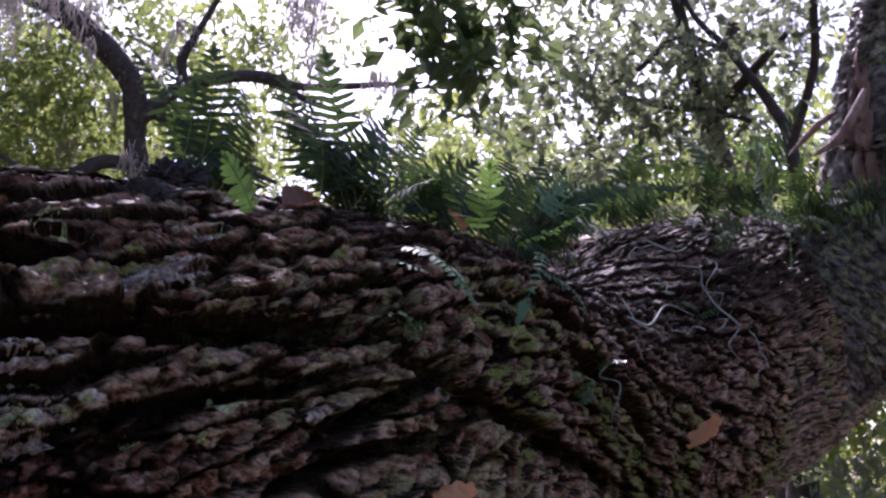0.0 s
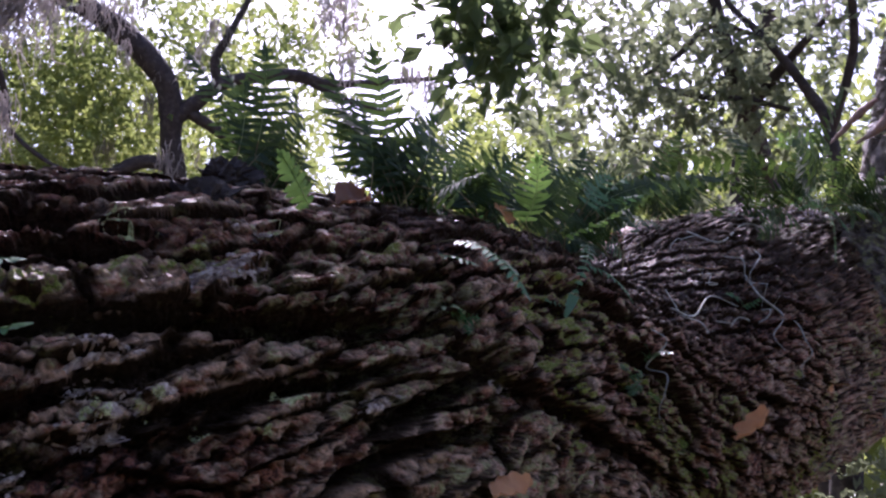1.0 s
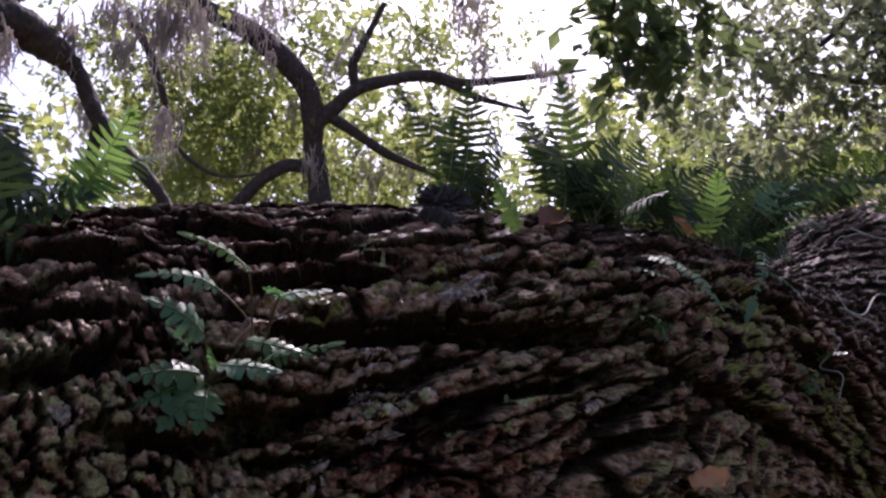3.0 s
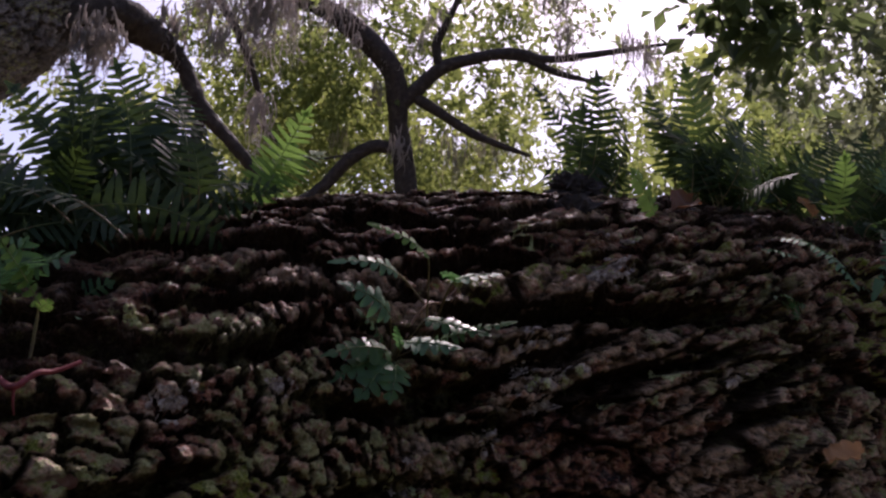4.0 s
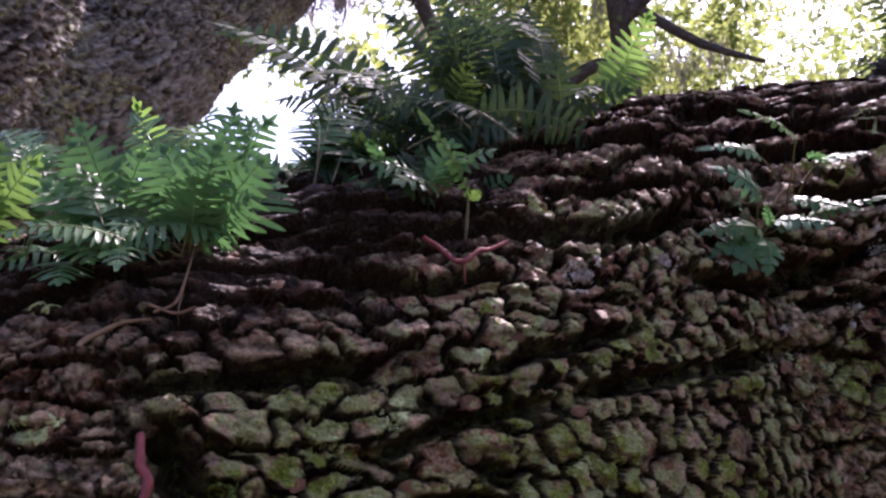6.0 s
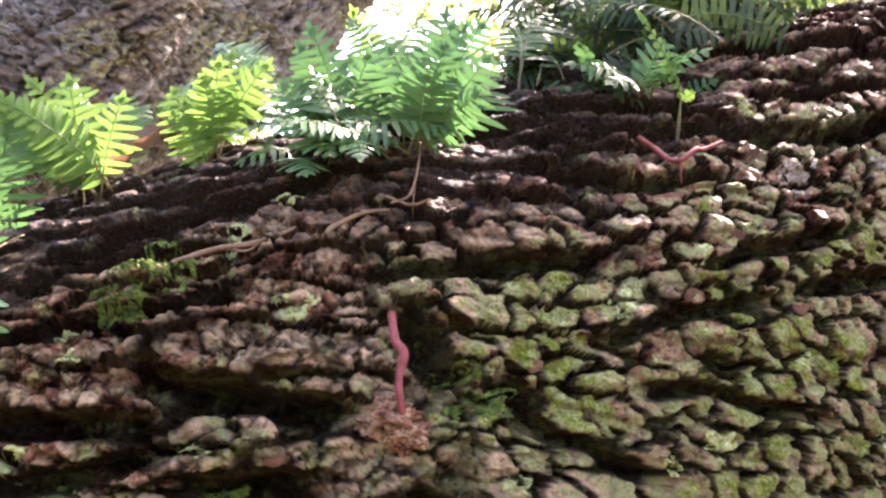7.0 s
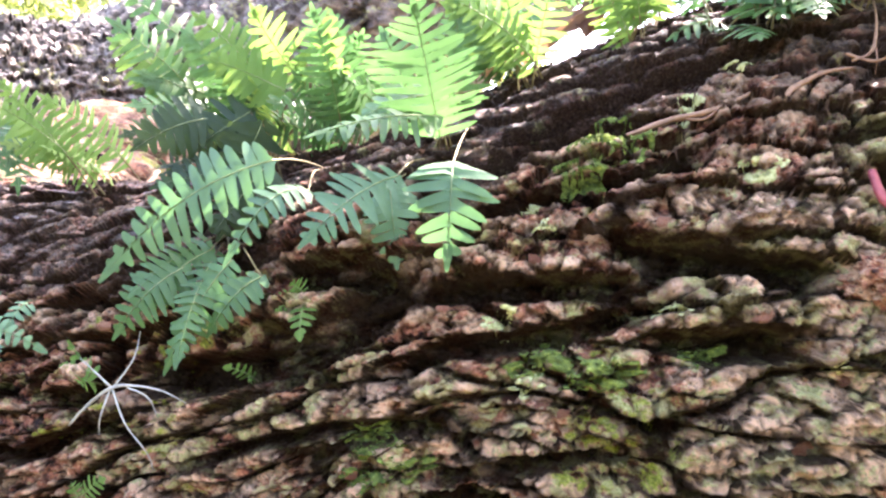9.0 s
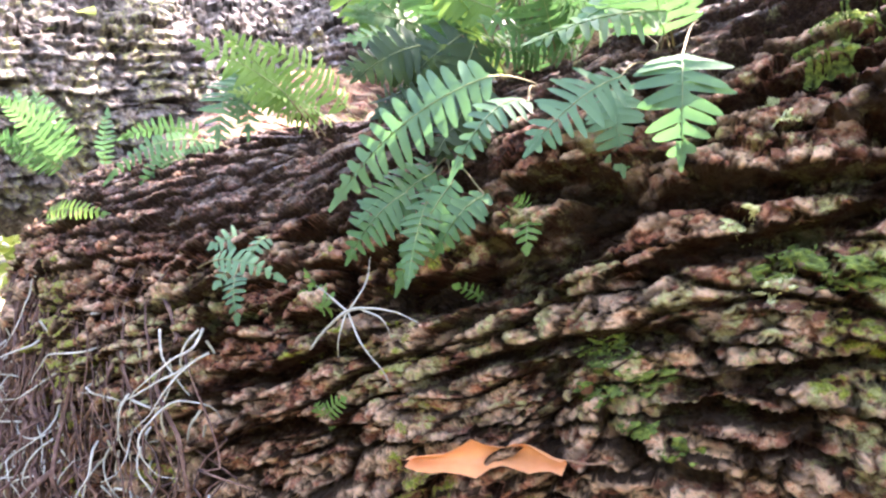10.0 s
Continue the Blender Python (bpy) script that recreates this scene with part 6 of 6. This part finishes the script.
TUFTS = [(0.247, 1.569, 1.501), (0.288, 1.649, 1.442), (0.356, 1.76, 1.531), (0.398, 1.854, 1.413), (0.239, 1.565, 1.561), (0.453, 1.983, 1.357), (0.196, 1.5, 1.581), (0.312, 1.679, 1.491), (0.505, 2.021, 1.431)] + [(-1.063, -0.009, 1.258), (-1.063, -0.049, 1.209), (-1.066, -0.026, 1.235), (-0.812, 0.116, 1.164), (-0.791, 0.128, 1.137)] + [(-1.057, -0.047, 1.212), (-1.039, -0.015, 1.235), (-1.082, -0.051, 1.22), (-0.997, -0.078, 1.042), (-0.941, -0.024, 1.059), (-1.047, -0.11, 1.048), (-1.172, -0.217, 0.957), (-1.138, -0.19, 0.945)] + [(-1.145, -0.194, 0.901), (-1.169, -0.216, 0.971), (-1.019, -0.092, 1.032), (-1.172, -0.216, 0.929), (-1.119, -0.173, 0.884)]
for k, p in enumerate(TUFTS):
    thing("moss_cushion", limb_patch(p, (0.009, 0.014, 0.011, 0.017)[k % 4], CUSHION, "moss_cushion", 0.004, 470 + k, 9, 40, 0.006, 1.6), "bright green cushion of moss on the bark", "moss", "moss cushions")


def oak_leaf(centre, along, normal, length, width, mat, seed, curl=0.25, label="", lobed=True):
    """A dry curled leaf with a wavy edge, midrib and stalk."""
    rng = np.random.RandomState(seed)
    c, d, n = np.array(centre, float), unit(np.array(along, float)), unit(np.array(normal, float))
    n = unit(n - d * (n @ d))
    s = np.cross(d, n)
    m, w = 13, 6
    V = []
    for i in range(m):
        f = i / (m - 1)
        hw = width * 0.5 * (math.sin(math.pi * min(1, f * 0.93 + 0.05)) ** 0.6) * (1 + (0.28 * math.sin(f * 19 + seed) if lobed else 0.05 * math.sin(f * 11)) + 0.1 * rng.normal())
        for j in range(w + 1):
            g = 2 * j / w - 1
            V.append(c + d * length * (f - 0.5) + s * hw * g + n * (curl * width * g * g + 0.2 * length * curl * math.sin(f * 5 + seed) + 0.03 * width * rng.normal()))
    F = [(i * (w + 1) + j, i * (w + 1) + j + 1, (i + 1) * (w + 1) + j + 1, (i + 1) * (w + 1) + j) for i in range(m - 1) for j in range(w)]
    ob = thing("dead_leaf", mesh_from("dead_leaf", V, F, mat), label, "leaf", "fallen leaves")
    a = c - d * length * 0.5
    part("leaf_stalk", tube("leaf_stalk", [(*a, 0.0012), (*(a - d * length * 0.12 + n * 0.004), 0.001), (*(a - d * length * 0.24), 0.0008)], ROOT_BROWN, 4, 5), ob)
    return ob


def lay_leaf(p, turn, length, width, mat, seed, lift=0.008, curl=0.25, label="dry orange-brown oak leaf lying on the bark", lobed=True, stand=0.0):
    seat, out = LOW.seat(p, lift)
    t = np.array([0.62, 0.785, 0.1])
    t = unit(t - out * (t @ out))
    up = np.cross(out, t)
    ang = radians(turn)
    return oak_leaf(seat, t * math.cos(ang) + up * math.sin(ang) + out * stand, out, length, width, mat, seed, curl, label, lobed)


# the first two leaves are lifted and tilted upward to catch skylight
oak_leaf(LOW.seat((-0.02, 1.116, 1.335), 0.038)[0], (0.9, 0.1, 0.35), (0.1, -0.5, 0.85), 0.052, 0.044, DEAD_LEAF, 1, 0.28, "dry orange-brown oak leaf lying on the bark")
oak_leaf(LOW.seat((0.575, 2.12, 1.46), 0.045)[0], (0.75, 0.1, 0.6), (0.0, -0.5, 0.85), 0.11, 0.056, DEAD_LEAF, 2, 0.35, "dry orange-brown oak leaf lying on the bark")
lay_leaf((-1.261, -0.27, 0.873), 176, 0.15, 0.03, DEAD_ORANGE, 3, 0.026, 0.55)
lay_leaf((-1.237, 0.083, 1.367), 20, 0.1, 0.065, DEAD_TAN, 4, 0.03, 0.3, "tan dead leaf caught upright between the ferns", False, 0.2)
lay_leaf((-1.203, 0.13, 1.376), 40, 0.075, 0.05, DEAD_BROWN, 5, 0.025, 0.35, "dark brown curled leaf on the limb's crest", False, 0.3)
lay_leaf((-0.196, 1.101, 1.686), 15, 0.06, 0.045, DEAD_BROWN, 6, 0.02, 0.3, "reddish-brown leaf at the foot of the ferns", False, 0.1)
lay_leaf((0.045, 1.229, 1.544), -20, 0.05, 0.022, DEAD_BROWN, 7, 0.008, 0.2, "small reddish-brown leaf on the bark", False)
lay_leaf((1.674, 3.475, 1.807), 60, 0.06, 0.03, DEAD_LEAF, 8, 0.01, 0.3)
lay_leaf((1.321, 2.99, 1.711), 10, 0.04, 0.025, DEAD_LEAF, 9, 0.008, 0.2)
lay_leaf((0.949, 2.533, 1.586), 10, 0.05, 0.02, DEAD_LEAF, 10, 0.008, 0.2)
lay_leaf((-0.004, 1.374, 1.729), 80, 0.05, 0.03, DEAD_LEAF, 11, 0.02, 0.3, "orange dead fern tip among green ferns")
lay_leaf((-1.298, 0.044, 1.327), 60, 0.06, 0.03, DEAD_LEAF, 12, 0.03, 0.3, "yellow-brown wilted leaf under the ferns")


def root(points, radius, mat, name, label, category, seed=0, taper=0.5, forks=()):
    """A root or twig that creeps over the bark; points are (x, y, z)."""
    def clear(p):
        skin, out = LOW.seat(p, radius + 0.005)
        return np.array(p) if (np.array(p) - skin) @ out > 0 else skin

    points, forks = [clear(p) for p in points], [[clear(p) for p in f] for f in forks]
    n = len(points)
    kn = [(*p, radius * (1 - taper * abs(2 * i / (n - 1) - 0.6))) for i, p in enumerate(points)]
    ob = thing(name, tube(name, kn, mat, 6, 8, 0.12, seed), label, category)
    for k, f in enumerate(forks):
        part("side_shoot", tube("side_shoot", [(*p, radius * 0.6 * (1 - 0.7 * i / (len(f) - 1))) for i, p in enumerate(f)], mat, 6, 6, 0.1, seed + k), ob)
    return ob


root([(-0.761, 0.329, 1.392), (-0.746, 0.337, 1.387), (-0.733, 0.341, 1.374), (-0.72, 0.339, 1.366), (-0.714, 0.355, 1.375), (-0.705, 0.366, 1.384), (-0.698, 0.389, 1.389)], 0.0032, ROOT_RED, "creeping_rhizome", "thin red-brown fern rhizome creeping over the bark", "rhizome", 1, 0.3, ([(-0.722, 0.341, 1.368), (-0.716, 0.337, 1.359), (-0.716, 0.34, 1.349)],))
root([(-0.858, 0.074, 1.211), (-0.844, 0.063, 1.191), (-0.833, 0.062, 1.179), (-0.832, 0.056, 1.161), (-0.828, 0.053, 1.145), (-0.829, 0.06, 1.125)], 0.0042, ROOT_RED, "red_root", "smooth wine-red aerial root hanging from the bark", "root", 2, 0.25)
root([(-1.044, -0.01, 1.247), (-1.015, 0.012, 1.261), (-0.982, 0.029, 1.268), (-0.965, 0.06, 1.282), (-0.953, 0.083, 1.29)], 0.0032, ROOT_BROWN, "twig", "bare orange-brown twig lying along the limb", "twig", 3, 0.5, ([(-1.009, 0.017, 1.263), (-0.985, 0.025, 1.258), (-0.976, 0.037, 1.264)],))
root([(-0.938, 0.074, 1.269), (-0.932, 0.075, 1.284), (-0.919, 0.099, 1.3), (-0.904, 0.119, 1.297)], 0.0028, ROOT_BROWN, "twig", "short curved brown twig on the bark", "twig", 4, 0.4)
root([(-0.905, 0.121, 1.306), (-0.893, 0.134, 1.32), (-0.901, 0.153, 1.347), (-0.925, 0.187, 1.375)], 0.0016, ROOT_BROWN, "creeping_rhizome", "thin red-brown fern rhizome creeping over the bark", "rhizome", 5, 0.4, ([(-0.898, 0.144, 1.329), (-0.887, 0.132, 1.312), (-0.891, 0.137, 1.299)],))
root([(-0.913, 0.123, 1.307), (-0.889, 0.131, 1.31), (-0.877, 0.144, 1.306)], 0.0018, ROOT_BROWN, "creeping_rhizome", "thin brown fern rhizome creeping over the bark", "rhizome", 6, 0.4)
root([(-0.485, 0.641, 1.438), (-0.479, 0.648, 1.463), (-0.471, 0.674, 1.479), (-0.46, 0.698, 1.491), (-0.449, 0.722, 1.508)], 0.002, ROOT_BROWN, "creeping_rhizome", "thin red-brown fern rhizome creeping over the bark", "rhizome", 7, 0.4)
root([(0.705, 2.367, 1.872), (0.73, 2.334, 1.81), (0.797, 2.365, 1.761), (0.765, 2.328, 1.709), (0.78, 2.339, 1.665)], 0.003, ROOT_PALE, "loose_root", "pale thin root trailing over the bark", "root", 8, 0.5)
root([(0.435, 2.037, 1.731), (0.5, 2.091, 1.721), (0.579, 2.224, 1.796), (0.664, 2.273, 1.776)], 0.003, ROOT_PALE, "loose_root", "pale thin root trailing over the bark", "root", 9, 0.5)
root([(0.605, 2.536, 2.049), (0.691, 2.485, 2.009), (0.816, 2.666, 2.103), (0.899, 2.658, 2.064)], 0.003, ROOT_PALE, "loose_root", "pale thin root trailing over the bark", "root", 10, 0.5)
rng = np.random.RandomState(19)
for k, p in enumerate([(0.509, 2.289, 1.871), (0.555, 2.243, 1.815), (0.665, 2.408, 1.931), (0.68, 2.32, 1.815), (0.714, 2.303, 1.736), (0.555, 2.152, 1.71), (0.817, 2.447, 1.874), (0.83, 2.414, 1.786), (0.419, 2.083, 1.768), (0.956, 2.637, 1.986), (0.604, 2.473, 1.997), (0.773, 2.493, 1.968), (1.054, 2.682, 1.924), (0.307, 1.71, 1.625)]):
    a, th = LOW.find(p)
    turn, A, TH = rng.uniform(0, 6.28), [a], [th]
    for _ in range(6):
        turn += rng.normal() * 0.7
        A.append(A[-1] + 0.03 * math.cos(turn))
        TH.append(TH[-1] + 0.03 * (0.8 * math.sin(turn) + 0.35) / 0.42)
    v = LOW.skin(np.array(A), np.array(TH), 0.012 + 0.02 * rng.rand(7))[0]
    root([tuple(q) for q in v], 0.0019, ROOT_PALE if k % 3 else ROOT_BROWN, "loose_root", "thin wiry root trailing over the bark", "root", 30 + k, 0.6)
# a wiry air plant, with its arms spread over the bark
root([(-1.443, -0.41, 0.954), (-1.421, -0.398, 0.976), (-1.392, -0.381, 0.998), (-1.366, -0.366, 1.003), (-1.338, -0.346, 1), (-1.316, -0.325, 0.989)], 0.002, ROOT_PALE, "air_plant", "wiry pale grey air plant spread over the bark", "air plant", 11, 0.6, (
    [(-1.392, -0.381, 0.998), (-1.393, -0.391, 0.97), (-1.403, -0.39, 0.949)], [(-1.39, -0.38, 0.998), (-1.368, -0.374, 0.966), (-1.35, -0.358, 0.938), (-1.351, -0.351, 0.919)], [(-1.392, -0.381, 0.999), (-1.415, -0.391, 1.013), (-1.445, -0.398, 1.023)], [(-1.388, -0.378, 1.001), (-1.378, -0.362, 1.028), (-1.388, -0.352, 1.054)], [(-1.374, -0.37, 1.001), (-1.349, -0.357, 0.993), (-1.346, -0.348, 0.972)]))


def root_curtain():
    """Fibres and pale wiry shoots that hang over the far end of the limb."""
    rng = np.random.RandomState(12)
    mat_of = tagged(new("root_curtain"), "tangle of hanging brown fibres and wiry pale grey shoots", "roots")
    top, low = LOW.find((-1.74, -0.495, 1.104)), LOW.find((-2.444, -0.713, 1.065))
    a_right, a_left = top[0] + 0.03, low[0] + 0.6 * (low[0] - top[0])
    for i in range(380):
        a = a_right + (a_left - a_right) * rng.rand() ** 0.8
        th = radians(rng.uniform(140, 176))
        TH = np.linspace(th, radians(rng.uniform(180, 196)), 5)
        A = a + np.cumsum(rng.normal(size=5) * 0.025)
        v, _, out = LOW.skin(A, TH, 0.004 + 0.035 * rng.rand() * np.linspace(0.3, 1, 5), False)
        drop = rng.uniform(0.04, 0.3)
        walk_on = np.cumsum(rng.normal(size=(7, 3)) * 0.017, 0)
        fall = v[-1] + walk_on + np.linspace(drop / 7, drop, 7)[:, None] * np.array([0, 0, -1.0])
        r = rng.uniform(0.0008, 0.0022) if i % 8 else rng.uniform(0.003, 0.005)
        path = np.vstack([v, fall])
        part("fibre", tube("fibre", [(*p, r * (0.5 + math.sin(0.3 + 2.6 * k / len(path)) * 0.5)) for k, p in enumerate(path)], FIBRE, 2, 5, 0.5, i), mat_of)
    for i in range(120):
        a = a_right + (a_left - a_right) * rng.uniform(-0.08, 0.6)
        v, _, out = LOW.skin(np.array([a]), np.array([radians(rng.uniform(150, 186))]), np.array([0.03]), False)
        p, head, kn = v[0] - np.array([0, 0, rng.rand() * 0.22]), unit(rng.normal(size=3) + np.array([0, 0, -0.8])), []
        spin = rng.normal(size=3) * 0.32
        for k in range(9):
            kn.append((*p, 0.0018 * (1.1 - k / 9)))
            head = unit(head + np.cross(spin, head) * 0.6 + rng.normal(size=3) * 0.18 + np.array([0, 0, -0.12]) - 0.25 * out[0] * ((p - v[0]) @ out[0] > 0.03))
            p = p + head * rng.uniform(0.012, 0.022)
        part("shoot", tube("shoot", kn, ROOT_PALE, 4, 5), mat_of)


root_curtain()


def lump(name, centre, size, mat, seed, squash=(1, 1, 1), rough=0.3):
    """A crusty irregular knob."""
    bm = bmesh.new()
    bmesh.ops.create_icosphere(bm, subdivisions=4, radius=1.0)
    for v in bm.verts:
        k = 1 + rough * (noise.fractal(v.co * 1.6 + Vector((seed, 0, 0)), 0.7, 2.0, 4) + 0.6 * noise.fractal(v.co * 6 + Vector((0, seed, 0)), 0.6, 2.0, 3))
        v.co = Vector((v.co.x * squash[0], v.co.y * squash[1], v.co.z * squash[2])) * size * k + Vector(centre)
    me = bpy.data.meshes.new(name)
    bm.to_mesh(me)
    bm.free()
    me.materials.append(mat)
    return me


part("stub", lump("stub", (-0.344, 0.946, 1.645), 0.026, STUB, 3, (1.6, 1.0, 1.0), 0.9), oak, "dark broken branch stub on the limb's crest")
part("stub", lump("stub", (-0.362, 1.11, 1.742), 0.026, STUB, 8, (1.4, 0.8, 0.9), 0.7), oak, "dark broken branch stub on the limb's crest")
for k, p in enumerate([(-0.851, 0.052, 1.123), (-0.832, 0.066, 1.115), (-0.847, 0.065, 1.129)]):
    me = lump("bark_lump", LOW.seat(p, 0.004)[0], 0.0125 + 0.002 * (k % 3), BARK, 5 + 3 * k, (1.4, 1.0, 0.8), 0.5)
    add_float(me, "plate", np.random.RandomState(k).uniform(0.2, 0.75, len(me.vertices)))
    part("bark_lump", me, oak, "crumbly red-brown lump of bark")
for k, kn in enumerate((
    [(1.242, 2.953, 2.49, 0.003), (1.291, 2.936, 2.538, 0.01), (1.351, 2.919, 2.596, 0.014), (1.432, 2.971, 2.663, 0.008)],
    [(1.3, 2.88, 2.462, 0.005), (1.365, 2.836, 2.498, 0.014), (1.43, 2.825, 2.588, 0.018), (1.499, 2.86, 2.701, 0.01)])):
    part("torn_wood", tube("torn_wood", kn, RAW_WOOD, 8, 9, 0.35, 60 + k), oak, "splintered pinkish wood where bark came away")
part("torn_wood", limb_patch((1.381, 2.966, 2.594), 0.07, RAW_WOOD, "torn_wood", 0.02, 91, 8, 36, 0.02, 2.4, UPRIGHT), oak, "torn pinkish wood where bark came away")
part("torn_wood", limb_patch((1.464, 2.984, 2.448), 0.05, RAW_WOOD, "torn_wood", 0.02, 92, 8, 36, 0.02, 2.0, UPRIGHT), oak, "torn pinkish wood where bark came away")


# ---- loose plates of bark on the near stretch ----
def plate_mesh(seed):
    rng = np.random.RandomState(seed)
    n = 9
    ang = np.sort(rng.rand(n) * 0.5 + np.arange(n) * 2 * np.pi / n)
    rad = 0.75 + 0.4 * rng.rand(n)
    low = np.stack([rad * np.cos(ang), 0.62 * rad * np.sin(ang), np.full(n, -0.35)], 1)
    mid = low * np.array([0.98, 0.98, 0]) + np.array([0, 0, 0.12]) + 0.05 * rng.normal(size=(n, 3))
    top = low * np.array([0.66, 0.66, 0]) + np.array([0, 0, 0.3]) + 0.09 * rng.normal(size=(n, 3))
    V = np.vstack([low, mid, top, [[0, 0, 0.33 + 0.08 * rng.normal()]]])
    F = []
    for i in range(n):
        j = (i + 1) % n
        F += [(i, j, n + j, n + i), (n + i, n + j, 2 * n + j, 2 * n + i), (2 * n + i, 2 * n + j, 3 * n)]
    return mesh_from("bark_plate", V, F, BARK_PLATE, False)


PLATES = [plate_mesh(700 + k) for k in range(16)]
rng = np.random.RandomState(8)
a_from, a_to = LOW.find((-1.549, -0.47, 0.958))[0], LOW.find((-0.456, 0.639, 1.36))[0]
for k in range(280):
    a, th = rng.uniform(a_from, a_to), radians(rng.uniform(135, 238))
    v, ex, out = LOW.skin(np.array([a, a + 0.01, a]), np.array([th, th, th + 0.02]), np.zeros(3))
    if ex[1][0] > 0.35:
        continue
    o = out[0]
    t = unit(LOW.ride(np.array([a]), LOW.t0)[0] + 0.25 * rng.normal(size=3))
    t = unit(t - o * (t @ o))
    s = np.cross(o, t)
    z = unit(o + 0.22 * rng.normal(size=3))
    s = unit(np.cross(z, t))
    t = np.cross(s, z)
    size = rng.uniform(0.005, 0.011)
    ob = part("bark_plate", PLATES[k % 16], limb)
    m = Matrix(((*[t[0], s[0], z[0]], v[0][0]), (*[t[1], s[1], z[1]], v[0][1]), (*[t[2], s[2], z[2]], v[0][2]), (0, 0, 0, 1)))
    ob.matrix_parent_inverse = Matrix()
    ob.matrix_basis = m @ Matrix.Diagonal((size, size, size * 0.55, 1))
